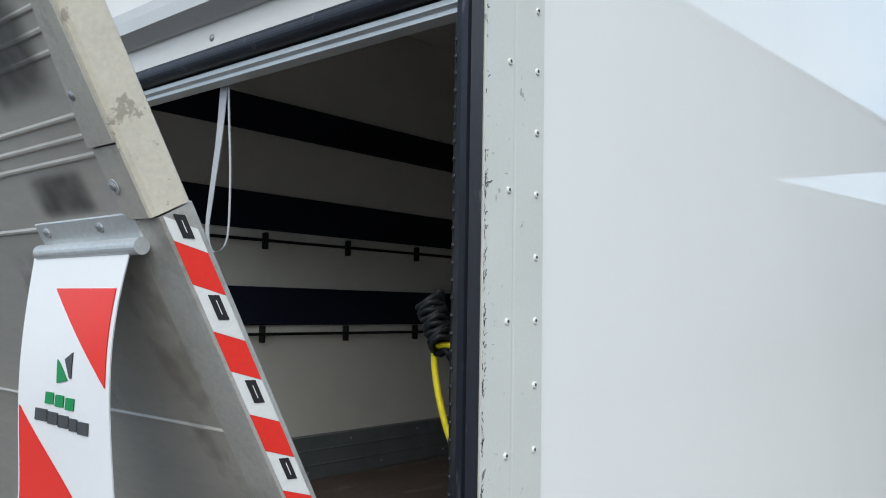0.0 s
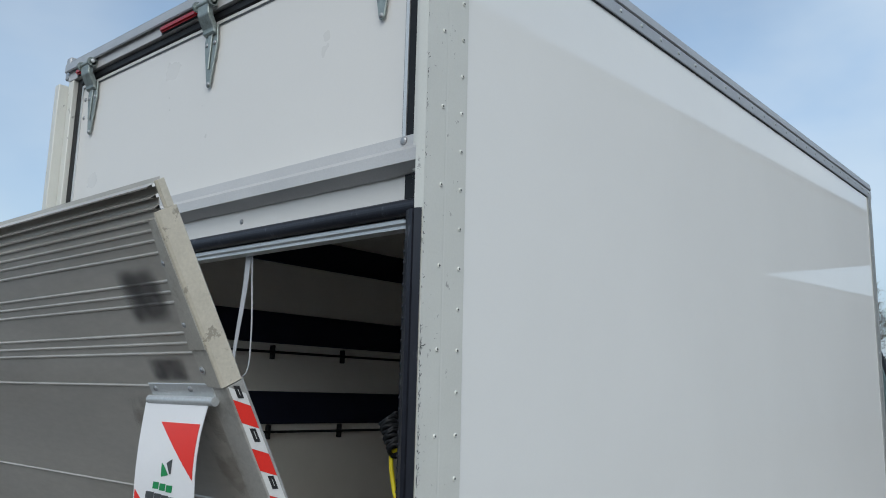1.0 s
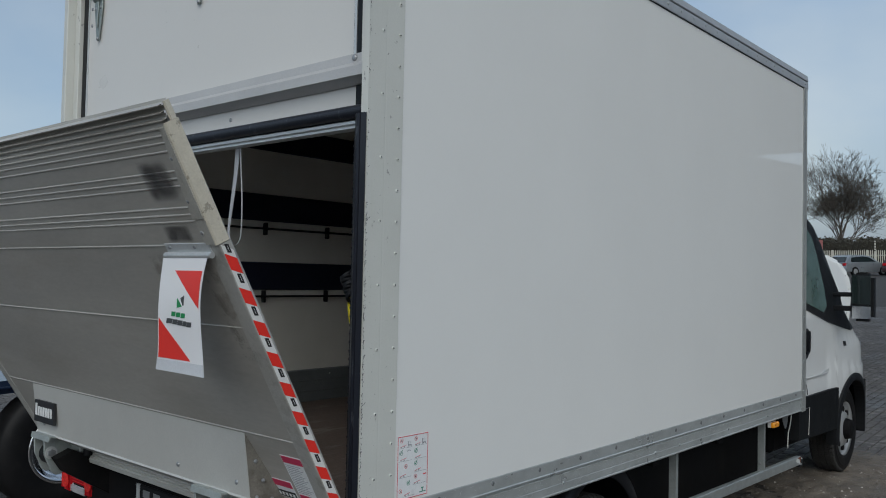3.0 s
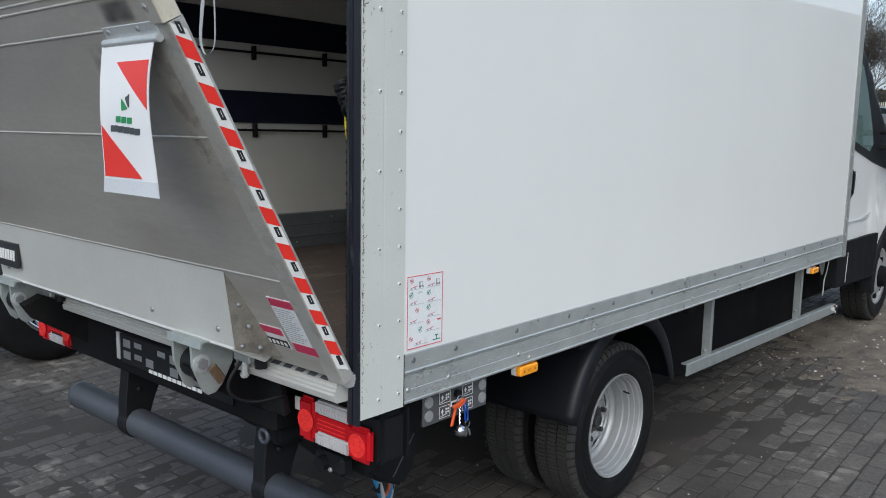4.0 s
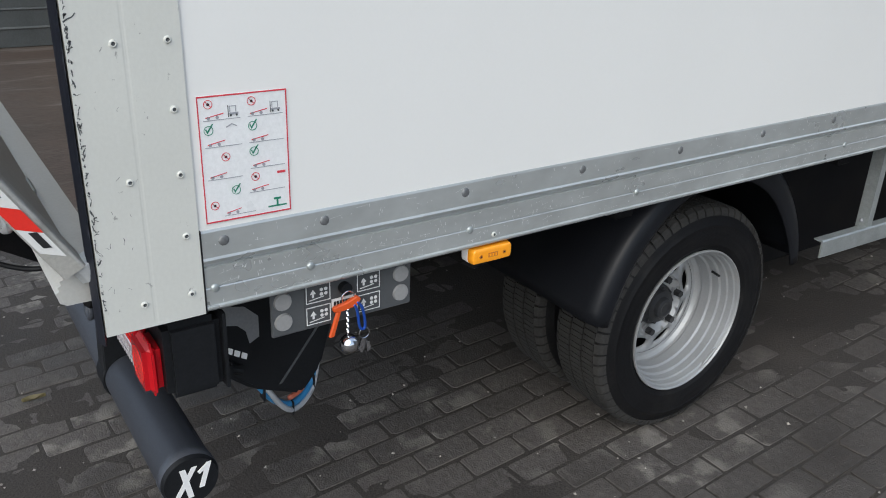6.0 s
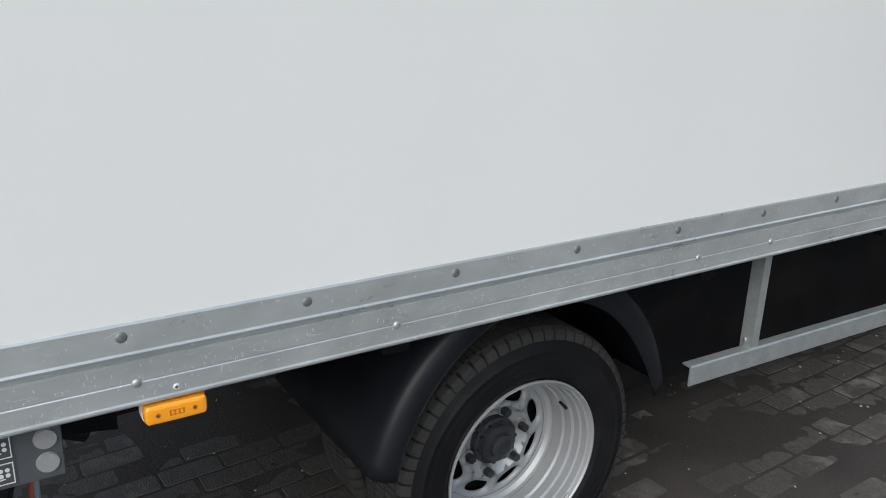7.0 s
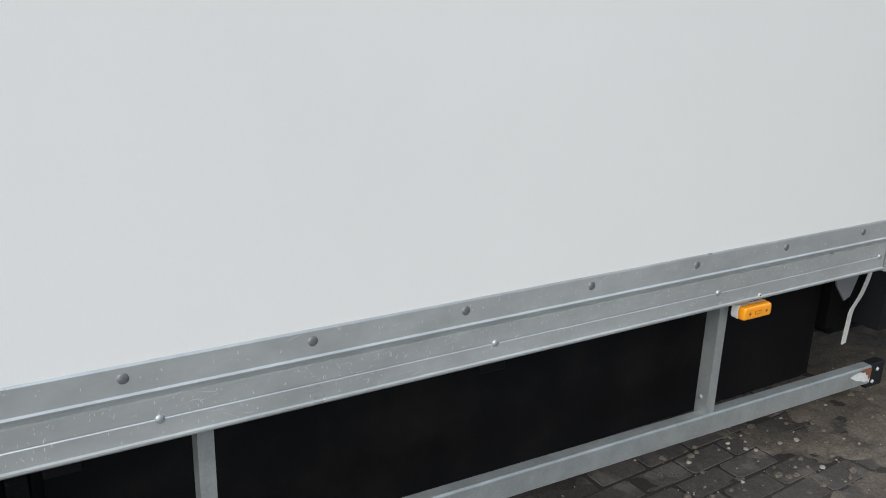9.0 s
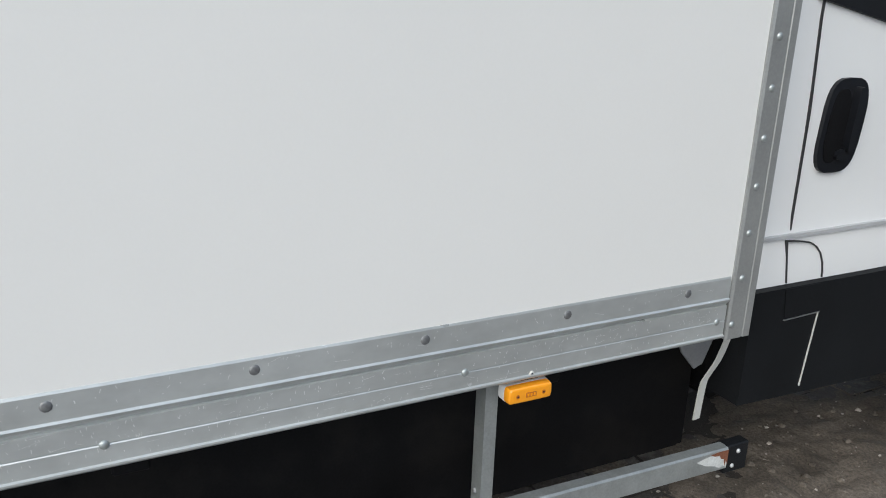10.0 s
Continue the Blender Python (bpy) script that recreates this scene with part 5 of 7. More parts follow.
def side_marker(y):
    zc = 0.7995
    bm = bmesh.new()

    def loft(layers):
        rows = [[bm.verts.new((x, a, b)) for a, b in pill(y, hw, hh, zc)] for x, hw, hh in layers]
        for p, q in zip(rows, rows[1:]):
            for k in range(len(p)):
                bm.faces.new((p[k], p[(k + 1) % len(p)], q[(k + 1) % len(p)], q[k]))
        bm.faces.new(rows[0])
        bm.faces.new(rows[-1][::-1])
        bmesh.ops.recalc_face_normals(bm, faces=bm.faces)

    loft(((-0.036, 0.047, 0.0150), (-0.034, 0.0505, 0.0172), (-0.0145, 0.0505, 0.0172)))
    base = part("side_marker_lamp", bm, M_WHITEINK, truck, "amber side marker lamp")
    bm = bmesh.new()
    loft(((-0.0143, 0.0498, 0.0168), (-0.006, 0.0498, 0.0168), (0.001, 0.0485, 0.0160), (0.0036, 0.0460, 0.0140), (0.0046, 0.040, 0.0105)))
    part("amber_lens", bm, M_AMBER, base)
    for dy in (-0.030, 0.028):
        part("lens_screw", cyl((0.0040, y + dy, zc), (0.0054, y + dy, zc), 0.0042, n=14), M_AMBERDEEP, base)
        part("screw_core", cyl((0.0048, y + dy, zc), (0.0058, y + dy, zc), 0.0018, n=8), M_INK, base)
    part("lens_inner", box(0.0042, 0.0052, y - 0.012, y + 0.012, zc - 0.005, zc + 0.005, 0.0004), M_AMBERDEEP, base)
    for q in range(3):
        part("lens_inner_rib", box(0.0050, 0.0058, y - 0.009 + 0.007 * q, y - 0.005 + 0.007 * q, zc - 0.003, zc + 0.003), M_AMBER, base)
    part("lamp_tab", box(-0.030, -0.022, y - 0.01, y + 0.03, 0.81, 0.835), M_BLACK, base)


side_marker(0.762)
side_marker(3.617)
put("rivet", RIVP, rail, (-0.0015, 0.765, 0.840))
put("rivet", RIVP, rail, (-0.0015, 3.618, 0.840))

# side guard
guard = part("side_guard", prism([(-0.052, 0.4875), (-0.049, 0.4845), (-0.046, 0.4875), (-0.046, 0.538), (-0.050, 0.5425), (-0.076, 0.5425), (-0.076, 0.538), (-0.052, 0.536)],
                                 "y", 2.060, 4.235), M_GALV, truck, "galvanised steel side guard rail")
for v in guard.data.vertices:
    v.co.z -= (v.co.y - 2.06) * 0.018
part("paint_smear", prism([(4.135, 0.486), (4.17, 0.493), (4.225, 0.492), (4.2345, 0.470), (4.233, 0.452), (4.222, 0.458), (4.214, 0.452), (4.196, 0.462), (4.165, 0.470)], "x", -0.0458, -0.0455),
     mat("chalky_paint", (0.62, 0.64, 0.63), 0.6, vary=0.2, fine=0.15, scale=30), guard)
part("rust_patch", prism([(4.178, 0.4965), (4.200, 0.499), (4.2345, 0.4985), (4.2345, 0.460), (4.230, 0.471), (4.227, 0.456), (4.222, 0.476), (4.213, 0.479), (4.207, 0.488), (4.192, 0.490)], "x", -0.0454, -0.0448), mat("rust_paint", (0.20, 0.075, 0.04), 0.75, vary=0.35, fine=0.3, bump=0.3), guard, "rusty end of the guard rail")
gend = part("guard_end_cap", box(-0.085, -0.052, 4.236, 4.31, 0.425, 0.502, 0.003), M_BLACK, guard)
for z in (0.445, 0.482):
    part("cap_bolt", add_dome(bmesh.new(), (-0.052, 4.26 + (z - 0.445) * 0.4, z), (1, 0, 0), 0.006, 0.005), M_ALU, gend)
for y in (2.315, 3.562):
    gp = part("guard_post", prism([(-0.060, y - 0.012), (-0.052, y - 0.012), (-0.052, y + 0.016), (-0.056, y + 0.016), (-0.056, y - 0.006), (-0.090, y - 0.006), (-0.090, y - 0.012)], "z", 0.50, 0.835),
              M_GALV, truck, "galvanised angle post of the side guard")
    part("post_bolt", add_dome(bmesh.new(), (-0.075, y - 0.0125, 0.555), (0, -1, 0), 0.007, 0.005), M_ALU_DARK, gp)


# ---- wheels and mudguards ----
HOLE_N = 8


def tyre_mesh(c, w, r, flip):
    """The casing of a road tyre, with shallow rings moulded into its sidewall. The outer sidewall is at +x unless flipped."""
    sgn = -1 if flip else 1
    side = [(-0.016, 0.218), (-0.006, 0.222), (-0.002, 0.228), (0.0025, 0.236), (0.0035, 0.238), (0.0032, 0.241), (0.0055, 0.252), (0.0070, 0.262), (0.0064, 0.2645), (0.0072, 0.267), (0.0066, 0.280), (0.0048, 0.292),
            (0.0062, 0.294), (0.0058, 0.297), (0.0030, 0.300), (-0.001, 0.312), (-0.0055, 0.324), (-0.011, 0.333), (-0.020, r - 0.0105), (-0.026, r - 0.009)]
    pr = side + [(-w - a, b) for a, b in side[::-1]]
    return revolve([(sgn * a, b) for a, b in pr], c, n=96)


def add_blocks(bm, c, w, r, flip):
    """Tread: five ribs cut into blocks, notched lugs on both shoulders."""
    cx, cy, cz = c
    sgn = -1 if flip else 1
    n = 62
    pitch = 2 * math.pi * r / n
    inner = w - 0.052
    rib = inner / 3
    rows = [(-0.026 - rib * k - 0.0030, -0.026 - rib * (k + 1) + 0.0030) for k in range(3)]
    for k in range(n):
        a = 2 * math.pi * k / n
        rot = Matrix.Translation((cx, cy, cz)) @ Matrix.Rotation(a, 4, "X")
        for j, (xa, xb) in enumerate(rows):
            for q in (0, 1):
                m = rot @ Matrix.Rotation(math.pi * (q + 0.35 * j) / n, 4, "X")
                g = pitch * 0.25 - (0.0020 if q else 0.0010)
                add_box(bm, sgn * xa, sgn * xb, r - 0.012, r, -g, g, m=m)
        for x0_, d in ((0.0, 1), (-w, -1)):
            m = rot
            g = pitch * 0.5 - (0.0030 if k % 2 else 0.0046)
            out = [(x0_ - d * 0.0262, r - 0.001), (x0_ - d * 0.0262, r - 0.013), (x0_ - d * 0.012, r - 0.024), (x0_ - d * 0.0035, r - 0.028), (x0_ - d * 0.0065, r - 0.017), (x0_ - d * 0.0125, r - 0.007)]
            va = [bm.verts.new(m @ Vector((sgn * u, v, -g))) for u, v in out]
            vb = [bm.verts.new(m @ Vector((sgn * u, v, g))) for u, v in out]
            bm.faces.new(va)
            bm.faces.new(vb[::-1])
            for i in range(6):
                bm.faces.new((va[i], vb[i], vb[(i + 1) % 6], va[(i + 1) % 6]))
    bmesh.ops.recalc_face_normals(bm, faces=bm.faces)
    return bm


def wheel(c, w, r, outer=True, name="wheel", flip=False):
    ty = part(name, tyre_mesh(c, w, r, flip), M_TYRE, truck, "road wheel with a worn black tyre", smooth=True)
    tagged(part("tread", add_blocks(bmesh.new(), c, w, r, flip), M_TREAD, ty), kind="stuff")
    return ty


def steel_rim(c, parent, depth, material=M_RIM):
    cx, cy, cz = c
    part("rim", revolve([(-0.014, 0.214), (-0.004, 0.2205), (0.0015, 0.2195), (0.002, 0.2165), (-0.002, 0.2135), (-0.010, 0.2115), (-0.013, 0.207), (-0.030, 0.2055), (-0.033, 0.2005), (-0.052, 0.199), (-0.056, 0.1925),
                         (-0.078, 0.190), (-0.083, 0.1845), (-depth + 0.022, 0.182), (-depth + 0.016, 0.186), (-depth + 0.008, 0.184), (-depth - 0.002, 0.176), (-depth - 0.004, 0.166)], c, n=96), material, parent, "silver painted steel rim", smooth=False)
    # disc: eight oval openings, each framed by its own sector
    bm = bmesh.new()

    def off(rr):
        pts_ = ((0.0, -0.012), (0.070, -0.012), (0.082, -0.004), (0.098, 0.012), (0.118, 0.010), (0.150, -0.002), (0.170, -0.006))
        for (a, za), (b, zb) in zip(pts_, pts_[1:]):
            if rr <= b:
                return -depth + za + (zb - za) * (rr - a) / (b - a)
        return -depth - 0.006

    def at(rr, th):
        return bm.verts.new((cx + off(rr), cy + rr * math.cos(th), cz + rr * math.sin(th)))

    for k in range(HOLE_N):
        th0 = 2 * math.pi * (k + 0.5) / HOLE_N
        hole, edge, deep = [], [], []
        for q in range(32):
            t = 2 * math.pi * q / 32
            ca, sa = math.cos(t), math.sin(t)
            m = max(abs(ca), abs(sa))
            edge.append(at(0.132 + 0.034 * ca / m, th0 + math.pi / HOLE_N * sa / m))
            hr = 0.130 + 0.0205 * math.copysign(abs(ca) ** 0.8, ca)
            ha = th0 + 0.285 * math.copysign(abs(sa) ** 0.8, sa)
            hole.append(at(hr, ha))
            deep.append(bm.verts.new((cx + off(hr) - 0.010, cy + hr * math.cos(ha), cz + hr * math.sin(ha))))
        for q in range(32):
            z = (q + 1) % 32
            bm.faces.new((edge[q], edge[z], hole[z], hole[q]))
            bm.faces.new((hole[q], hole[z], deep[z], deep[q]))
    n = 64
    prev = None
    for rr in (0.098, 0.090, 0.082, 0.074, 0.060, 0.0005):
        ring = [at(rr, 2 * math.pi * k / n) for k in range(n)]
        if prev:
            for k in range(n):
                bm.faces.new((prev[k], prev[(k + 1) % n], ring[(k + 1) % n], ring[k]))
        prev = ring
    bmesh.ops.remove_doubles(bm, verts=bm.verts, dist=2e-4)
    bmesh.ops.recalc_face_normals(bm, faces=bm.faces)
    part("wheel_disc", bm, material, parent, smooth=True)
    part("drum", cyl((cx - depth - 0.075, cy, cz), (cx - depth - 0.045, cy, cz), 0.165, n=32), M_CHASSIS, parent)
    hub = part("hub", revolve([(-depth - 0.013, 0.066), (-depth + 0.006, 0.064), (-depth + 0.010, 0.056), (-depth + 0.024, 0.050), (-depth + 0.028, 0.034), (-depth + 0.040, 0.031), (-depth + 0.043, 0.022), (-depth + 0.040, 0.012), (-depth + 0.040, 0.0)], c, n=32),
               M_HUB, parent, "dark greasy hub")
    for k in range(10):
        a = 2 * math.pi * (k + 0.2) / 10
        y, z = cy + 0.053 * math.cos(a), cz + 0.053 * math.sin(a)
        part("hub_bolt", cyl((cx - depth + 0.004, y, z), (cx - depth + 0.020, y, z), 0.0065, 0.006, n=6), M_HUB, hub)
    for k in range(6):
        a = 2 * math.pi * (k + 0.25) / 6
        y, z = cy + 0.084 * math.cos(a), cz + 0.084 * math.sin(a)
        nut = part("wheel_nut", cyl((cx - depth - 0.004, y, z), (cx - depth + 0.026, y, z), 0.0125, 0.0112, n=6), M_HUB, parent)
        part("nut_washer", cyl((cx - depth - 0.003, y, z), (cx - depth + 0.006, y, z), 0.0165, 0.0155, n=16), M_ALU_DARK, nut)
    for deg, wd in ((-140, 0.03),):
        part("balance_weight", box(-0.004, 0.004, -wd, wd, -0.005, 0.005, 0.002, m=Matrix.Translation(c) @ Matrix.Rotation(math.radians(deg), 4, "X") @ Matrix.Translation((-0.007, 0, 0.2095))), M_RIM, parent)
    part("tyre_valve", tube([Vector(c) + Vector((-0.060, 0.180 * math.cos(0.6), 0.180 * math.sin(0.6))), Vector(c) + Vector((-0.030, 0.176 * math.cos(0.6), 0.176 * math.sin(0.6)))], 0.004, 8), M_BLACK, parent)
    return hub


M_HUB = mat("greasy_hub_black", (0.030, 0.031, 0.034), 0.45, 0.2, vary=0.3, fine=0.2, scale=30, spec=0.4)
REAR = (-0.132, 1.605, 0.352)
w1 = wheel(REAR, 0.195, 0.350)
steel_rim(REAR, w1, 0.132)
w2 = wheel((-0.385, 1.605, 0.352), 0.195, 0.350)
for cx in (-1.99, -1.74):
    wheel((cx, 1.605, 0.352), 0.195, 0.350, flip=True)
part("rear_axle", cyl((-0.34, 1.605, 0.352), (-1.80, 1.605, 0.352), 0.07, n=20), M_CHASSIS, truck)
part("axle_casing", box(-1.2, -0.92, 1.48, 1.74, 0.22, 0.48, 0.06, 3), M_CHASSIS, truck)

FZ = 0.513
FRONT = (-0.125, 5.60, FZ)
w3 = wheel(FRONT, 0.195, 0.350)
part("front_rim", revolve([(-0.012, 0.214), (-0.002, 0.219), (-0.020, 0.205), (-0.046, 0.196), (-0.05, 0.17), (-0.006, 0.130), (0.004, 0.10), (0.004, 0.0)], FRONT, n=64), M_RIM, w3, smooth=True)
part("hub", revolve([(0.004, 0.085), (0.05, 0.075), (0.055, 0.04), (0.055, 0.0)], FRONT, n=32), M_CHASSIS, w3)
for k in range(8):
    a = 2 * math.pi * k / 8
    part("rim_slot", cyl((FRONT[0] - 0.03, FRONT[1] + 0.158 * math.cos(a), FRONT[2] + 0.158 * math.sin(a)), (FRONT[0] - 0.012, FRONT[1] + 0.158 * math.cos(a), FRONT[2] + 0.158 * math.sin(a)), 0.022, n=12), M_CHASSIS, w3)
wheel((-1.98, 5.60, FZ), 0.195, 0.350, flip=True)


M_GUARD = mat("satin_black_plastic", (0.010, 0.011, 0.014), 0.42, spec=0.28, vary=0.2, fine=0.15, bump=0.05, bscale=250)


def mudguard(x0, x1, cy, cz, r0, a0, a1):
    """An arched mudguard with a rolled outer lip and a flat tail to the rear."""
    bm = bmesh.new()
    sec = [(x1 - 0.001, -0.034), (x1 + 0.003, -0.026), (x1 + 0.002, -0.012), (x1 - 0.004, 0.002), (x1 - 0.016, 0.012), (x1 - 0.04, 0.016), (x0, 0.016), (x0, 0.011), (x1 - 0.04, 0.010), (x1 - 0.014, 0.0), (x1 - 0.007, -0.014),
           (x1 - 0.006, -0.034)]
    rows = []
    for d in range(a0, a1 + 1, 4):
        a = math.radians(d)
        wide = 1.0 + 1.1 * max(0.0, math.sin(2.0 * min(a, math.pi / 4)) - 0.45) if a < math.pi / 2 else 1.35
        rows.append([bm.verts.new((x, cy + (r0 + o * (wide if o < 0 else 1)) * math.cos(a), cz + (r0 + o * (wide if o < 0 else 1)) * math.sin(a) * 1.17)) for x, o in sec])
    n = len(sec)
    for p, q in zip(rows, rows[1:]):
        for k in range(n):
            bm.faces.new((p[k], p[(k + 1) % n], q[(k + 1) % n], q[k]))
    bm.faces.new(rows[0])
    bm.faces.new(rows[-1][::-1])
    bmesh.ops.recalc_face_normals(bm, faces=bm.faces)
    return part("mudguard", bm, M_GUARD, truck, "matt black plastic arched mudguard", smooth=True)


mudguard(-0.60, -0.075, 1.585, 0.36, 0.428, 14, 168)
mudguard(-2.05, -1.53, 1.585, 0.36, 0.428, 14, 168)
# chassis
for x in (-0.62, -1.50):
    part("chassis_beam", box(x - 0.035, x + 0.035, 0.16, 6.3, 0.60, 0.77, 0.006), M_CHASSIS, truck)
for y in (0.5, 1.2, 2.1, 2.9, 3.7):
    part("floor_bearer", box(XL + 0.05, -0.06, y - 0.03, y + 0.03, 0.772, 0.838, 0.004), M_CHASSIS, truck)
# one long black box closes off the view under the floor
part("side_locker", box(-0.60, -0.34, 2.06, 4.40, 0.30, 0.775, 0.02, 2), M_CHASSIS, truck, "plain black box behind the side guard")
part("underbody_skirt", box(-1.56, -0.66, 2.3, 4.2, 0.42, 0.59, 0.03, 2), M_CHASSIS, truck)
# unseen far-side box, added to stop light coming in under the truck
part("tool_locker", box(-2.07, -1.58, 2.15, 4.22, 0.26, 0.77, 0.02, 2), M_BLACK, truck)
# out of view; added to darken the space beneath the floor
part("spare_wheel", cyl((-1.06, 0.78, 0.42), (-1.06, 0.78, 0.60), 0.34, n=32), M_TYRE, truck)
strip = [(4.268, 0.822), (4.262, 0.790), (4.250, 0.752), (4.231, 0.705), (4.206, 0.672), (4.194, 0.652), (4.189, 0.600), (4.186, 0.556)]
bm = bmesh.new()
prev = None
for y, z in [(p.x, p.y) for p in curve_pts([(y, z, 0) for y, z in strip], 5)]:
    ring = [bm.verts.new((x, y + dy, z)) for x, dy in ((-0.112, -0.012), (-0.116, 0.012), (-0.120, 0.012), (-0.116, -0.012))]
    if prev:
        for k in range(4):
            bm.faces.new((prev[k], prev[(k + 1) % 4], ring[(k + 1) % 4], ring[k]))
    else:
        bm.faces.new(ring)
    prev = ring
bm.faces.new(prev[::-1])
bmesh.ops.recalc_face_normals(bm, faces=bm.faces)
part("bent_strip", bm, M_PROFILE, truck, "bent pale metal strip under the box")
part("splash_plate", prism([(4.08, 0.82), (4.22, 0.82), (4.215, 0.76), (4.19, 0.700), (4.165, 0.690), (4.12, 0.74)], "x", -0.130, -0.124, 0.001), M_ALU_DARK, truck)

# instruction sign on the side
M_SIGNRED = mat("sign_red_ink", (0.62, 0.05, 0.07), 0.4, vary=0.05)
M_SIGNGREEN = mat("sign_green_ink", (0.02, 0.22, 0.14), 0.4, vary=0.05)
SY0, SY1, SZ0, SZ1 = 0.191, 0.334, 0.971, 1.173
sign = part("instruction_sign", box(-0.0035, -0.0028, SY0, SY1, SZ0, SZ1), M_STICKER, truck, "white tail lift instruction sign with red border")


def ink(y0, y1, z0, z1, m_, name="sign_line"):
    part(name, box(-0.0026, -0.0020, SY0 + y0, SY0 + y1, SZ0 + z0, SZ0 + z1), m_, sign)


def ink_poly(pts, m_, name):
    part(name, prism([(SY0 + a, SZ0 + b) for a, b in pts], "x", -0.0026, -0.0020), m_, sign)


ink(0, 0.143, 0, 0.0022, M_SIGNRED, "sign_border")
ink(0, 0.143, 0.1998, 0.202, M_SIGNRED, "sign_border")
ink(0, 0.0018, 0.0022, 0.1998, M_SIGNRED, "sign_border")
ink(0.1412, 0.143, 0.0022, 0.1998, M_SIGNRED, "sign_border")


def ban(y, z):
    part("ban_ring", revolve([(-0.0026, 0.0060), (-0.0020, 0.0060), (-0.0020, 0.0070), (-0.0026, 0.0070)], (0, SY0 + y, SZ0 + z), n=20, closed=True), M_SIGNRED, sign)
    ink_poly([(y - 0.0048, z + 0.0040), (y - 0.0040, z + 0.0048), (y + 0.0048, z - 0.0040), (y + 0.0040, z - 0.0048)], M_SIGNRED, "ban_bar")
    part("ban_figure", cyl((-0.0026, SY0 + y, SZ0 + z), (-0.0020, SY0 + y, SZ0 + z), 0.0022, n=10), M_INK, sign)


def tick(y, z):
    part("tick_ring", revolve([(-0.0026, 0.0064), (-0.0020, 0.0064), (-0.0020, 0.0074), (-0.0026, 0.0074)], (0, SY0 + y, SZ0 + z), n=20, closed=True), M_SIGNGREEN, sign)
    ink_poly([(y - 0.005, z + 0.002), (y - 0.002, z - 0.005), (y + 0.008, z + 0.010), (y + 0.006, z + 0.010), (y - 0.002, z - 0.001), (y - 0.0035, z + 0.003)], M_SIGNGREEN, "tick_mark")


for y, z in ((0.017, 0.189), (0.085, 0.188), (0.039, 0.105), (0.085, 0.066), (0.016, 0.028)):
    ban(y, z)
for y, z in ((0.015, 0.149), (0.085, 0.149), (0.085, 0.108), (0.052, 0.049)):
    tick(y, z)
for y, z, w in ((0.008, 0.164, 0.058), (0.078, 0.164, 0.058), (0.008, 0.122, 0.058), (0.078, 0.122, 0.058), (0.008, 0.070, 0.056), (0.078, 0.080, 0.058), (0.074, 0.040, 0.060), (0.030, 0.008, 0.052)):
    ink_poly([(y, z), (y + w, z), (y + w, z + 0.0009), (y, z + 0.0009)], M_SIGNGREY, "sign_line")
    ink_poly([(y + 0.004, z + 0.004), (y + w * 0.55, z + 0.009), (y + w * 0.55, z + 0.0103), (y + 0.004, z + 0.0053)], M_SIGNRED, "sign_line")
    part("sign_wheel", cyl((-0.0026, SY0 + y + 0.008, SZ0 + z + 0.004), (-0.0020, SY0 + y + 0.008, SZ0 + z + 0.004), 0.0026, n=10), M_SIGNGREY, sign)
    part("sign_wheel", cyl((-0.0026, SY0 + y + 0.022, SZ0 + z + 0.004), (-0.0020, SY0 + y + 0.022, SZ0 + z + 0.004), 0.0026, n=10), M_SIGNGREY, sign)
for y, z in ((0.050, 0.168), (0.118, 0.168)):
    # small fork truck: mast, cab frame, body and wheels
    ink(y - 0.003, y - 0.0020, z - 0.001, z + 0.017, M_DARKGREY)
    ink(y - 0.0002, y + 0.0008, z + 0.006, z + 0.016, M_SIGNGREY)
    ink(y + 0.0092, y + 0.0102, z + 0.006, z + 0.016, M_SIGNGREY)
    ink(y + 0.0008, y + 0.0092, z + 0.015, z + 0.016, M_SIGNGREY)
    ink(y - 0.0015, y + 0.0135, z + 0.0025, z + 0.0055, M_SIGNGREY)
    for dy in (0.001, 0.0105):
        part("sign_wheel", cyl((-0.0019, SY0 + y + dy, SZ0 + z + 0.0015), (-0.0014, SY0 + y + dy, SZ0 + z + 0.0015), 0.0018, n=10), M_DARKGREY, sign)
ink_poly([(0.042, 0.152), (0.052, 0.157), (0.060, 0.153), (0.0595, 0.1515), (0.052, 0.1550), (0.043, 0.1507)], M_SIGNGREY, "sign_arrow")
ink(0.122, 0.136, 0.066, 0.070, M_SIGNRED)
ink(0.104, 0.136, 0.010, 0.0125, M_SIGNGREEN)
ink(0.114, 0.126, 0.022, 0.0255, M_SIGNGREEN)
ink(0.1185, 0.1215, 0.0125, 0.022, M_SIGNGREEN)

# ---- cab ----
CX0, CX1 = -0.10, -2.03


def cab_top(y):
    pts = [(4.26, 2.19), (4.45, 2.25), (4.60, 2.25), (4.75, 2.20), (4.95, 2.06), (5.25, 1.80), (5.60, 1.47), (5.78, 1.36), (6.00, 1.26), (6.24, 1.15), (6.38, 1.04), (6.47, 0.88), (6.50, 0.66)]
    for (a, za), (b, zb) in zip(pts, pts[1:]):
        if y <= b:
            return za + (zb - za) * (y - a) / (b - a)
    return pts[-1][1]


def cab_bottom(y):
    d = y - FRONT[1]
    arch = FZ + math.sqrt(max(0.0, 0.43 ** 2 - d * d)) if abs(d) < 0.43 else 0.0
    return max(0.60, arch)


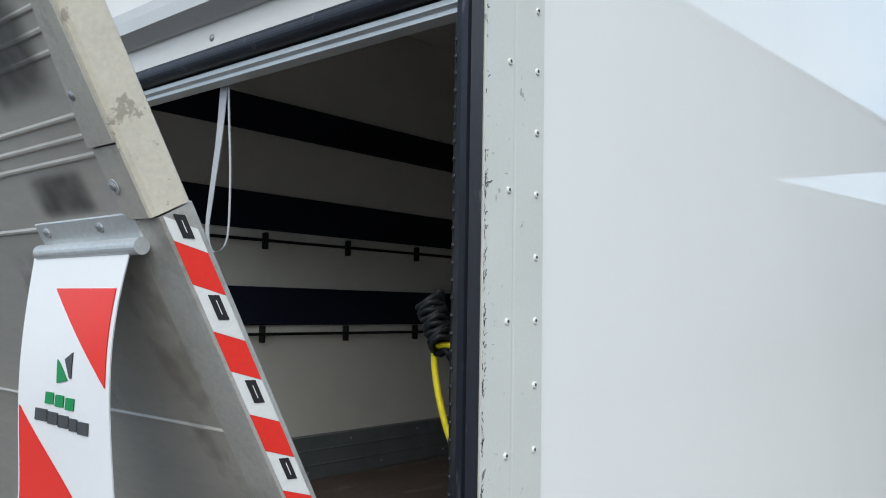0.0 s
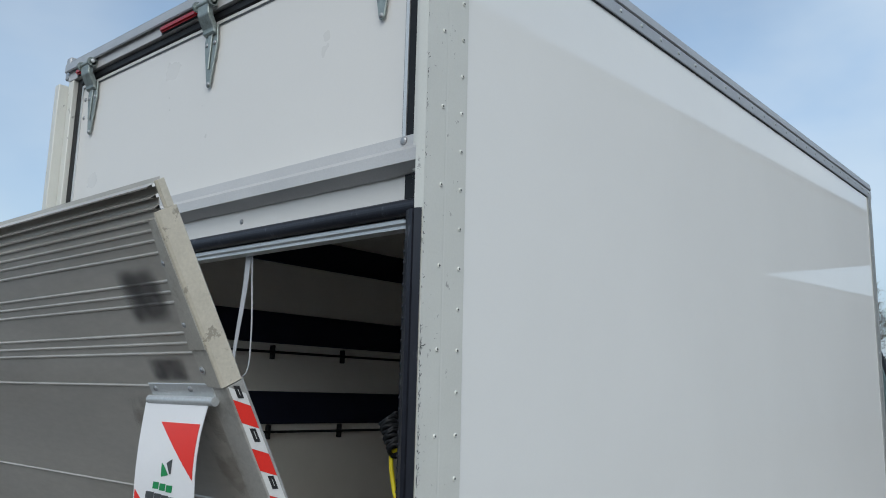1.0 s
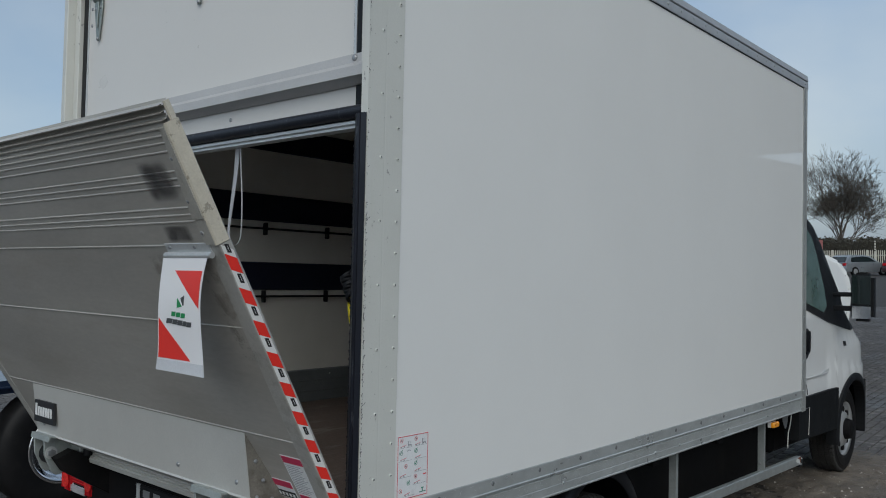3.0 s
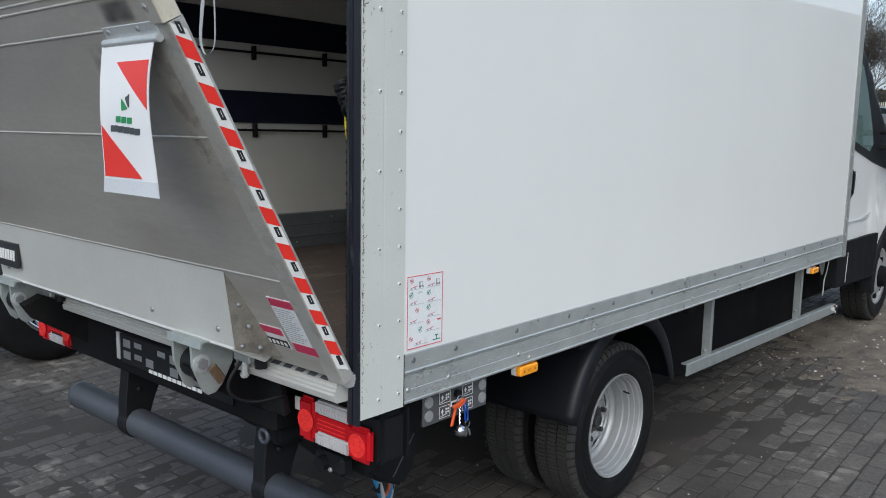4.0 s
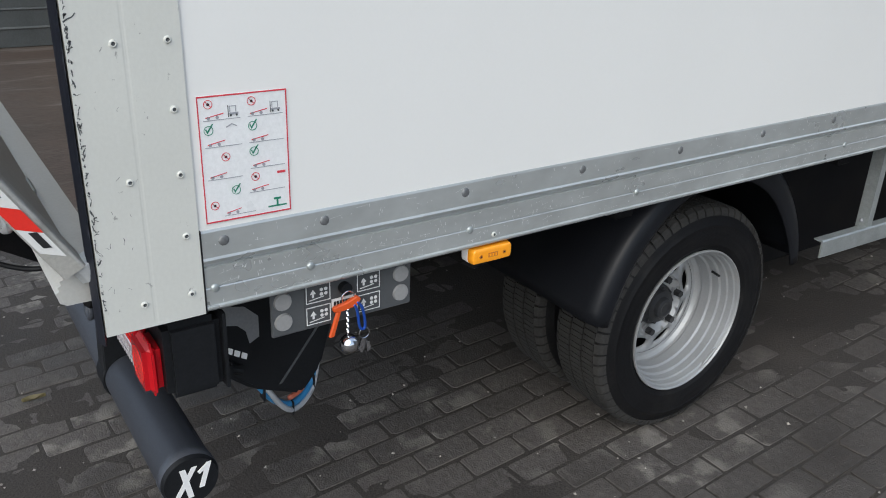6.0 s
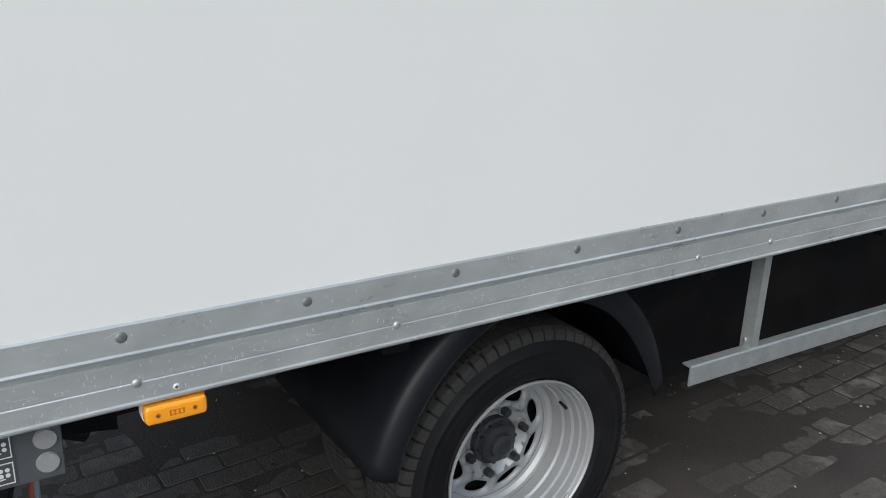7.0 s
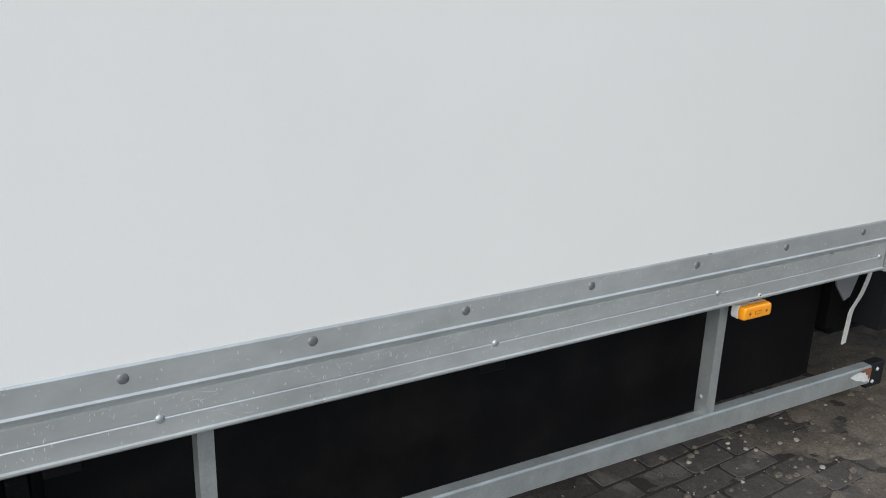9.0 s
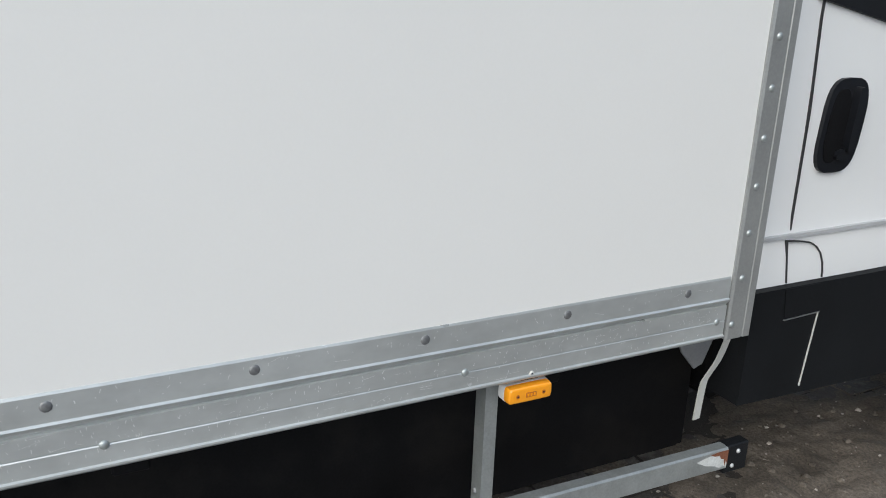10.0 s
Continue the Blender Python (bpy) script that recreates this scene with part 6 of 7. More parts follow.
def cab_inset(y, z):
    """How far the flank leans in, high up and towards the nose."""
    a = 0.0
    if z > 1.30:
        a += 0.045 * (z - 1.30)
    if z > cab_top(y) - 0.10:
        a += 0.05 * (min(1.0, (z - cab_top(y) + 0.10) / 0.10)) ** 2
    if z < 1.02:
        a += -0.012
    if y > 5.80:
        a += 0.50 * (y - 5.80) ** 2
    if 0.70 < z < 1.26 and abs(y - FRONT[1]) < 0.62:
        a -= 0.030 * math.cos(math.pi * (y - FRONT[1]) / 1.24) * math.sin(math.pi * (z - 0.70) / 0.56) ** 0.5
    return a


bm = bmesh.new()
rings = []
for i in range(70):
    y = 4.27 + (6.50 - 4.27) * i / 69
    zb, zt = cab_bottom(y), cab_top(y)
    zb = min(max(zb, 0.86) if y < 5.19 else zb, zt - 0.02)
    zs = [zb + (zt - zb) * k / 14 for k in range(13)] + [zb + (zt - zb) * f for f in (0.90, 0.94, 0.97, 0.99, 1.0)]
    ring = [bm.verts.new((CX0 - cab_inset(y, z), y, z)) for z in zs]
    ring += [bm.verts.new((-1.065, y, zt + 0.02))]
    ring += [bm.verts.new((CX1 + cab_inset(y, z), y, z)) for z in zs[::-1]]
    rings.append(ring)
for a, b in zip(rings, rings[1:]):
    for k in range(len(a) - 1):
        bm.faces.new((a[k], a[k + 1], b[k + 1], b[k]))
bm.faces.new(rings[0])
bm.faces.new(rings[-1][::-1])
bmesh.ops.recalc_face_normals(bm, faces=bm.faces)
cab = part("cab_shell", bm, M_CABWHITE, truck, "white cab of the truck", smooth=True)


def flank(pts, proud, thick, material, name, parent, label="", bevel=0.0):
    """A flat piece that follows the cab's right flank; points of (y, z)."""
    bm = prism(pts, "x", 0.0, thick)
    lo, hi = min(p[1] for p in pts), max(p[1] for p in pts)
    for z in (1.0199, 1.0201, 1.30, 1.40, 1.50, 1.60, 1.70, 1.80, 1.90, 1.95, 2.0, 2.03, 2.06, 2.09, 2.12, 2.15):
        if lo < z < hi:
            bmesh.ops.bisect_plane(bm, geom=list(bm.verts) + list(bm.edges) + list(bm.faces), plane_co=(0, 0, z), plane_no=(0, 0, 1))
    ylo, yhi = min(p[0] for p in pts), max(p[0] for p in pts)
    for k in range(15):
        y = 4.5 + 0.15 * k
        if ylo < y < yhi:
            bmesh.ops.bisect_plane(bm, geom=list(bm.verts) + list(bm.edges) + list(bm.faces), plane_co=(0, y, 0), plane_no=(0, 1, 0))
    for v in bm.verts:
        v.co.x += CX0 - cab_inset(v.co.y, v.co.z) + proud - thick
    return part(name, bm, material, parent, label)


flank([(4.262, 0.600), (4.262, 0.888), (4.66, 0.889), (5.16, 0.894), (5.18, 0.575), (4.66, 0.588)], 0.022, 0.10, M_CLAD, "sill_cladding", cab, "matt black lower door cladding")
# grey strip paints the shade along the white door's body crease
flank([(4.272, 1.005), (4.272, 1.013), (4.86, 1.018), (5.05, 1.05), (5.10, 1.03), (4.88, 1.008)], 0.004, 0.012, mat("grey_crease_shade", (0.42, 0.43, 0.44), 0.4), "door_crease", cab)
for a, b, c, d in ((4.374, 4.377, 1.0, 2.0),):
    flank([(a + 0.004, 1.021), (b + 0.004, 1.021), (b, 1.5), (a, 1.5)], 0.006, 0.012, M_INK, "door_gap", cab)
    flank([(a, 1.5), (b, 1.5), (b + 0.03, d), (a + 0.03, d)], 0.006, 0.012, M_INK, "door_gap", cab)
# fuel flap outline with a rounded corner, half on the paint and half on the cladding
loop = [(4.384, 0.892), (4.364, 0.998), (4.400, 0.995), (4.445, 0.987), (4.468, 0.974), (4.486, 0.955), (4.499, 0.930), (4.505, 0.905), (4.506, 0.892)]
for (a, za), (b, zb) in zip(loop, loop[1:]):
    n = Vector((zb - za, -(b - a))).normalized() * 0.0013
    flank([(a + n.x, za + n.y), (b + n.x, zb + n.y), (b - n.x, zb - n.y), (a - n.x, za - n.y)], 0.004, 0.01, M_INK, "fuel_flap_gap", cab)
flank([(4.372, 0.809), (4.361, 0.886), (4.479, 0.887), (4.489, 0.813)], 0.0245, 0.01, M_CLAD, "fuel_flap_lower", cab)
flank([(4.370, 0.8055), (4.492, 0.8100), (4.492, 0.8118), (4.370, 0.8073)], 0.0255, 0.01, M_ALU_DARK, "fuel_flap_edge", cab)
# pale strip paints the highlight that runs down the door's edge
flank([(4.4865, 0.809), (4.4885, 0.809), (4.4685, 0.615), (4.4662, 0.615)], 0.0255, 0.01, M_PROFILE, "door_edge_light", cab)
# door handle


def rounded(cy, cz, hw, hh, slant, n=28, power=2.6):
    """A rounded upright outline of (y, z) about a middle."""
    out = []
    for k in range(n):
        t = 2 * math.pi * k / n
        c, q = math.cos(t), math.sin(t)
        v = hh * math.copysign(abs(q) ** (2 / power), q)
        out.append((cy + hw * math.copysign(abs(c) ** (2 / power), c) + slant * v, cz + v))
    return out


hb = flank(rounded(4.489, 1.262, 0.068, 0.109, 0.10, power=3.4), 0.010, 0.03, M_GUARD, "door_handle", cab, "black plastic door handle")
# flat darker patch draws the shade of the hollow behind the grip
flank(rounded(4.468, 1.262, 0.032, 0.085, 0.10), 0.0118, 0.004, M_CHASSIS, "handle_recess", hb)
flank(rounded(4.512, 1.276, 0.014, 0.076, 0.08, power=4), 0.030, 0.020, M_GUARD, "handle_grip", hb)
flank(rounded(4.497, 1.196, 0.026, 0.012, 0.08), 0.022, 0.012, M_GUARD, "grip_foot", hb)
# windows
flank([(4.36, 1.54), (4.36, 2.13), (4.62, 2.18), (4.80, 2.11), (4.97, 2.00), (5.26, 1.755), (5.60, 1.445), (5.74, 1.345), (5.62, 1.32), (5.05, 1.40)], 0.010, 0.03, M_BLACK, "window_frame", cab, "black window surround")
flank([(4.40, 1.575), (4.40, 2.05), (4.60, 2.09), (4.70, 2.03), (4.80, 1.90), (4.93, 1.68), (4.99, 1.53), (4.90, 1.48)], 0.014, 0.008, M_DOORGLASS, "door_window", cab, "dark glossy door glass")
bm = bmesh.new()
g = []
for i in range(9):
    y = 4.80 + 0.92 * i / 8
    z = cab_top(y) + 0.026
    g.append([bm.verts.new((CX0 - cab_inset(y, z - 0.06) - 0.045, y, z - 0.020)), bm.verts.new((-1.065, y, z + 0.012)), bm.verts.new((CX1 + cab_inset(y, z - 0.06) + 0.045, y, z - 0.020))])
for a, b in zip(g, g[1:]):
    bm.faces.new((a[0], a[1], b[1], b[0]))
    bm.faces.new((a[1], a[2], b[2], b[1]))
part("windscreen", bm, M_GLASS, cab, "dark glossy windscreen", smooth=True)
# wheel arch trim
bm = bmesh.new()
rows = []
for d in range(-8, 189, 7):
    a = math.radians(d)
    c, s = math.cos(a), math.sin(a)
    rows.append([bm.verts.new((CX0 + xo - cab_inset(FRONT[1] + rr * c, 1.1), FRONT[1] + rr * c, FZ + rr * s)) for xo, rr in ((-0.05, 0.405), (0.028, 0.405), (0.034, 0.42), (0.028, 0.462), (-0.05, 0.466))])
for p, q in zip(rows, rows[1:]):
    for k in range(4):
        bm.faces.new((p[k], p[k + 1], q[k + 1], q[k]))
bmesh.ops.recalc_face_normals(bm, faces=bm.faces)
part("wheel_arch_trim", bm, M_BLACK, cab, "black wheel arch trim")
flank([(6.03, 0.44), (6.05, 0.72), (6.12, 0.88), (6.36, 0.86), (6.50, 0.62), (6.46, 0.44)], 0.03, 0.30, M_BLACK, "front_bumper", cab)
flank([(5.395, 1.205), (5.395, 1.240), (5.43, 1.240), (5.43, 1.205)], 0.012, 0.014, M_BLACK, "side_repeater", cab)
part("cab_floor", box(-1.9, -0.30, 4.42, 5.15, 0.45, 0.85, 0.03), M_CHASSIS, cab)
part("left_sill_cladding", box(-2.05, -1.93, 4.27, 5.17, 0.57, 0.868, 0.005), M_BLACK, cab)
# mirror
mir = part("door_mirror", box(0.030, 0.190, 5.13, 5.25, 1.415, 1.785, 0.035, 4), M_BLACK, cab, "large black door mirror")
part("mirror_glass", box(0.044, 0.176, 5.1275, 5.1295, 1.545, 1.765, 0.001), M_GLASS, mir)
part("wide_mirror_glass", box(0.044, 0.176, 5.1275, 5.1295, 1.435, 1.530, 0.001), M_CHROME, mir)
part("mirror_arm", box(-0.19, 0.05, 5.17, 5.22, 1.600, 1.635, 0.008), M_BLACK, mir)
part("mirror_arm", box(-0.17, 0.05, 5.17, 5.22, 1.490, 1.530, 0.008), M_BLACK, mir)

# ---- ground ----
bm = bmesh.new()
bmesh.ops.create_grid(bm, x_segments=2, y_segments=2, size=400)
ground = part("ground", bm, M_GROUT)
ground.location.z = -0.0060
tagged(ground, "dark dirt and asphalt of a vehicle yard", "ground", kind="structure")

# ---- surroundings ----
M_NAVY = mat("dark_blue_paint", (0.012, 0.022, 0.05), 0.3, vary=0.1, coat=0.5)
M_SILVER = mat("silver_car_paint", (0.34, 0.37, 0.40), 0.3, 0.5, vary=0.05, coat=0.5)
M_MAROON = mat("dark_maroon_paint", (0.035, 0.010, 0.014), 0.3, vary=0.05, coat=0.5)
M_PALE = mat("pale_fence_paint", (0.62, 0.60, 0.52), 0.5, vary=0.1)
M_BARK = mat("bare_bark", (0.085, 0.072, 0.060), 0.85, vary=0.25, fine=0.2)
M_HEDGE = mat("winter_hedge", (0.045, 0.040, 0.028), 0.9, vary=0.4, scale=0.6, fine=0.2, random_tint=0.35)


def parked_car(label, paint, at, turn):
    car = thing("parked_car", label, "car", (0, 0, 0), group="parked cars")
    low = [(-2.05, 0.30), (-2.10, 0.55), (-2.02, 0.86), (-1.2, 0.95), (0.9, 0.93), (1.75, 0.82), (2.02, 0.66), (2.08, 0.40), (2.02, 0.28), (1.62, 0.28), (1.55, 0.52), (1.33, 0.64), (1.10, 0.52),
           (1.03, 0.24), (-0.97, 0.24), (-1.04, 0.52), (-1.27, 0.64), (-1.5, 0.52), (-1.57, 0.28)]
    bm = prism(low, "y", -0.86, 0.86, 0.03, 2)
    body = part("body", bm, paint, car)
    top = [(-1.98, 0.90), (-1.75, 1.28), (-1.45, 1.43), (-0.3, 1.46), (0.25, 1.36), (1.05, 0.93)]
    bm = prism(top, "y", -0.80, 0.80)
    for v in bm.verts:
        v.co.y *= 1 - 0.26 * max(0, v.co.z - 0.92)
    part("cabin", bm, paint, car)
    for s in (-1, 1):
        bm = prism([(-1.60, 0.97), (-1.50, 1.28), (-0.45, 1.36), (0.10, 1.30), (0.75, 0.97)], "y", 0.0, 0.01)
        for v in bm.verts:
            v.co.y = s * (0.80 * (1 - 0.26 * (v.co.z - 0.92)) + 0.004 + v.co.y)
        part("side_window", bm, M_GLASS, car)
    part("rear_window", prism([(-1.975, 0.96), (-1.965, 0.96), (-1.755, 1.33), (-1.775, 1.32)], "y", -0.62, 0.62), M_GLASS, car)
    for s in (-1, 1):
        part("tail_light", box(-2.12, -2.0, s * 0.66 - 0.12, s * 0.66 + 0.12, 0.72, 0.90, 0.02), M_RED, car)
    part("bumper", box(-2.14, -2.02, -0.82, 0.82, 0.34, 0.58, 0.03), paint, car)
    for x in (-1.27, 1.33):
        for y in (-0.80, 0.80):
            w = part("wheel", cyl((x, y - 0.09, 0.31), (x, y + 0.09, 0.31), 0.31, n=24), M_TYRE, car)
            part("rim", cyl((x, y - 0.095, 0.31), (x, y + 0.095, 0.31), 0.19, n=16), M_RIM, w)
    car.matrix_basis = pose(*at, 0, 0, turn)
    return car


parked_car("silver hatchback parked before the palisade fence", M_SILVER, (-14.35, 62.0, 0), 62)
parked_car("dark maroon car parked before the palisade fence", M_MAROON, (-11.3, 62.5, 0), 78)
parked_car("dark grey car parked further along the yard", mat("dark_grey_paint", (0.06, 0.065, 0.07), 0.3, vary=0.05, coat=0.5), (-7.6, 64.0, 0), 80)

# palisade fence
fence = thing("palisade_fence", "pale painted steel palisade fence at the yard's edge", "fence", (-19.0, 75.0, 0))
pale = bpy.data.meshes.new("pale")
bm = prism([(-0.034, 0.0), (-0.034, 1.62), (-0.012, 1.76), (0.0, 1.70), (0.012, 1.76), (0.034, 1.62), (0.034, 0.0)], "y", -0.006, 0.006)
bm.to_mesh(pale)
bm.free()
pale.materials.append(M_PALE)
for k in range(150):
    put("pale", pale, fence, (-31.0 + 0.155 * k, 75.0, 0.05))
for z in (0.40, 1.35):
    part("fence_rail", box(-31.1, -7.7, 75.012, 75.06, z - 0.025, z + 0.025), M_PALE, fence)
for k in range(9):
    part("fence_post", box(-31.0 + 2.8 * k - 0.05, -31.0 + 2.8 * k + 0.05, 75.062, 75.14, 0, 1.8), M_PALE, fence)
lamp_post = thing("sign_post", "thin pale post with ringed bands by the fence", "post", (-15.9, 73.0, 0))
part("pole", cyl((-15.9, 73, 0), (-15.9, 73, 2.55), 0.07, n=12), M_PALE, lamp_post)
for k in range(4):
    part("band", cyl((-15.9, 73, 1.7 + 0.22 * k), (-15.9, 73, 1.78 + 0.22 * k), 0.075, n=12), M_MAROON, lamp_post)
board = thing("notice_board", "small red and white notice board behind the cab", "sign", (-20.4, 73, 0))
part("board", box(-20.95, -20.0, 73, 73.05, 1.2, 2.7), mat("faded_red_sign", (0.40, 0.14, 0.13), 0.5, vary=0.2), board)
part("board_panel", box(-20.85, -20.1, 72.97, 72.995, 1.3, 2.0), M_PALE, board)
for x in (-20.8, -20.15):
    part("leg", box(x - 0.04, x + 0.04, 73.01, 73.04, 0, 1.198), M_PALE, board)


def bare_tree(at, height, spread, seed, twigs=1.0, label="tall bare winter tree with a wide rounded crown"):
    rng = random.Random(seed)
    tree = thing("bare_tree", label, "tree", at)
    base = Vector(at)
    limbs, fine = bmesh.new(), bmesh.new()

    def grow(p, d, length, r, depth):
        pts, q, dd = [p], p.copy(), d.copy()
        n = 4 if depth < 3 else 3
        for _ in range(n):
            dd = (dd + Vector((rng.uniform(-1, 1), rng.uniform(-1, 1), rng.uniform(-0.5, 0.8))) * 0.10).normalized()
            q = q + dd * length / n
            pts.append(q.copy())
        tgt = limbs if depth < 3 else fine
        rings = []
        u = dd.orthogonal().normalized()
        v = dd.cross(u)
        sides = 7 if depth < 2 else (4 if depth < 4 else 3)
        for i, c in enumerate(pts):
            rr = max(0.0095, r * (1 - 0.45 * i / n))
            rings.append([tgt.verts.new(c + rr * (math.cos(2 * math.pi * k / sides) * u + math.sin(2 * math.pi * k / sides) * v)) for k in range(sides)])
        for a, b in zip(rings, rings[1:]):
            for k in range(sides):
                tgt.faces.new((a[k], a[(k + 1) % sides], b[(k + 1) % sides], b[k]))
        if depth >= 6:
            return
        kids = (10, 5, 4, 4, 3, 3)[depth]
        for k in range(int(kids * (twigs if depth > 3 else 1))):
            f = rng.uniform(0.35, 1.0) if depth else rng.uniform(0.30, 1.0)
            i = min(n - 1, int(f * n))
            s = pts[i].lerp(pts[i + 1], f * n - i)
            ang = 2 * math.pi * (k + rng.random() * 0.7) / kids
            side = (math.cos(ang) * u + math.sin(ang) * v)
            nd = (dd * rng.uniform(0.6, 1.0) + side * rng.uniform(0.45, 0.9) * spread + Vector((0, 0, 0.26))).normalized()
            grow(s, nd, length * rng.uniform(0.58, 0.80), r * (0.42 if depth else 0.36), depth + 1)

    grow(base, Vector((0.03, 0, 1)), height * 0.40, height * 0.020, 0)
    part("trunk", limbs, M_BARK, tree)
    part("crown", fine, M_BARK, tree)
    return tree


bare_tree((-21.8, 86.0, 0), 10.8, 0.92, 4)
bare_tree((-11.0, 92.0, 0), 7.0, 1.0, 8, 0.7, "smaller bare winter tree beyond the fence")
bare_tree((-32.0, 95.0, 0), 9.0, 1.0, 12, 0.7, "bare winter tree partly behind the truck")

# hedge: many small clumps
rng = random.Random(5)
verts, faces = [], []
for k in range(26000):
    x = rng.uniform(-70, 30)
    d = rng.uniform(0, 4.0)
    top = 2.9 + 0.55 * noise.noise(Vector((x * 0.35, 2.0, 0))) + 0.3 * noise.noise(Vector((x * 1.4, 5.0, 0)))
    z = top * rng.random() ** 0.7
    y = 79.0 + d
    s = rng.uniform(0.05, 0.18)
    b = len(verts)
    for _ in range(4):
        verts.append((x + rng.uniform(-s, s), y + rng.uniform(-s, s), max(0, z + rng.uniform(-s, s))))
    faces += [(b, b + 1, b + 2), (b, b + 2, b + 3), (b, b + 1, b + 3)]
me = bpy.data.meshes.new("hedge")
me.from_pydata(verts, [], faces)
me.materials.append(M_HEDGE)
hedge = tagged(new("hedge", me), "dark brown leafless hedge beyond the fence", "hedge", kind="stuff")
bm = bmesh.new()
prev = None
for k in range(1201):
    x = -120 + 0.15 * k
    top = 2.75 + 0.5 * noise.noise(Vector((x * 0.35, 2.0, 0))) + 0.35 * noise.noise(Vector((x * 1.4, 5.0, 0))) + 0.25 * noise.noise(Vector((x * 5.0, 9.0, 0)))
    row = [bm.verts.new((x, y, z)) for y, z in ((79.6, -0.05), (80.4, top * 0.9), (81.5, top), (84.5, -0.05))]
    if prev:
        for q in range(3):
            bm.faces.new((prev[q], prev[q + 1], row[q + 1], row[q]))
    prev = row
bank = tagged(part("hedge_core", bm, M_HEDGE), "dense dark heart of the leafless hedge", "hedge", kind="stuff")

# white van ahead of the truck
van = thing("white_van", "white van parked ahead of the truck", "van", (-2.8, 12.0, 0))
bm = prism([(-3.75, 0.45), (-3.75, 1.55), (-3.55, 1.74), (-2.5, 1.80), (-2.1, 1.76), (-1.88, 1.64), (-1.755, 1.44), (-1.715, 1.22), (-1.74, 0.85), (-1.78, 0.45)], "y", 11.9, 16.2, 0.05, 2)
for v in bm.verts:
    v.co.x -= 0.32 * (v.co.y - 11.9)
part("body", bm, M_CABWHITE, van, smooth=False)
part("rear_window", box(-3.4, -2.15, 11.86, 11.897, 1.15, 1.55, 0.004), M_GLASS, van)
for x0 in (-3.45, -2.0):
    for y in (12.9, 15.3):
        x = x0 - 0.32 * (y - 11.9)
        part("wheel", cyl((x - 0.1, y, 0.33), (x + 0.1, y, 0.33), 0.33, n=24), M_TYRE, van)

# dark vehicle parked on the truck's other side
nb = thing("dark_vehicle", "dark blue vehicle with chrome wheel trim parked beside the truck", "vehicle", (-4.6, 0.8, 0))
# the unseen forward length is added to keep light from under the truck
bm = prism([(-2.6, 0.62), (-2.6, 1.10), (-0.2, 1.22), (0.30, 1.18), (0.36, 0.95), (1.30, 0.95), (1.36, 1.18), (6.5, 1.25), (6.5, 0.40), (1.60, 0.40), (1.38, 0.60), (1.28, 0.86), (0.36, 0.86), (0.26, 0.60)], "x", -6.1, -4.12, 0.04, 2)
part("body", bm, M_NAVY, nb)
nw = part("wheel", revolve([(0.0, 0.245), (0.012, 0.30), (0.012, 0.36), (-0.01, 0.42), (-0.04, 0.44), (-0.22, 0.44), (-0.25, 0.41), (-0.25, 0.25)], (-4.06, 0.99, 0.44), n=48), M_TYRE, nb, smooth=True)
part("wheel_trim", revolve([(0.008, 0.247), (0.016, 0.235), (0.0, 0.215), (-0.03, 0.20), (-0.05, 0.14), (0.005, 0.10), (0.02, 0.05), (0.02, 0.0)], (-4.06, 0.99, 0.44), n=48), M_CHROME, nw, "chrome wheel trim", smooth=True)

# thin unseen front for the hall across the lane, known from its reflection in the glossy panel
hall = thing("hall_front_wall", "plain grey clad high wall across the lane", "wall", (7.7, 34.0, 0))
M_HALL = mat("pale_cladding", (0.20, 0.205, 0.21), 0.5, vary=0.06, scale=0.6)
HX, EAVE = 7.5, 8.25
part("wall", box(HX, HX + 0.4, 6.0, 24.0, 0.0, EAVE), M_HALL, hall)
# opening added so open sky gives the reflection its bright patch
part("wall", prism([(24.004, 0.0), (24.004, 4.72), (46.0, 4.95), (46.0, 0.0)], "x", HX, HX + 0.4), M_HALL, hall)
part("wall", prism([(24.004, EAVE), (24.004, 4.75), (46.0, 7.30), (46.0, EAVE)], "x", HX, HX + 0.4), M_HALL, hall)
part("wall", box(HX, HX + 0.4, 46.004, 75.0, 0.0, EAVE), M_HALL, hall)
part("coping", box(HX - 0.1, HX + 0.5, 5.8, 75.2, EAVE + 0.004, EAVE + 0.2, 0.03), mat("dark_roof_edge", (0.2, 0.21, 0.22), 0.6), hall)

# loose grit, clods and a leaf on the pavers
rng = random.Random(21)
verts, faces = [], []
for k in range(1700):
    if k < 800:
        x, y = rng.uniform(-0.7, 1.1), 3.2 + 3.4 * rng.random()
    else:
        x, y = rng.uniform(-3.2, 1.0), rng.uniform(-0.9, 3.4)
    s = 0.0015 + 0.0045 * rng.random() ** 3 + (0.005 if k % 90 == 0 else 0)
    b = len(verts)
    for dx, dy, dz in ((1, 0, 0), (-1, 0, 0), (0, 1, 0), (0, -1, 0), (0, 0, 0.9), (0, 0, -0.4)):
        verts.append((x + s * (dx + rng.uniform(-0.3, 0.3)), y + s * (dy + rng.uniform(-0.3, 0.3)), 0.004 + s * (dz + rng.uniform(-0.2, 0.2))))
    for f in ((0, 2, 4), (2, 1, 4), (1, 3, 4), (3, 0, 4), (2, 0, 5), (1, 2, 5), (3, 1, 5), (0, 3, 5)):
        faces.append(tuple(b + q for q in f))
me = bpy.data.meshes.new("grit")
me.from_pydata(verts, [], faces)
me.materials.append(M_STONE)
tagged(new("grit", me), "pale grit and small stones on the pavers", "grit", kind="stuff")
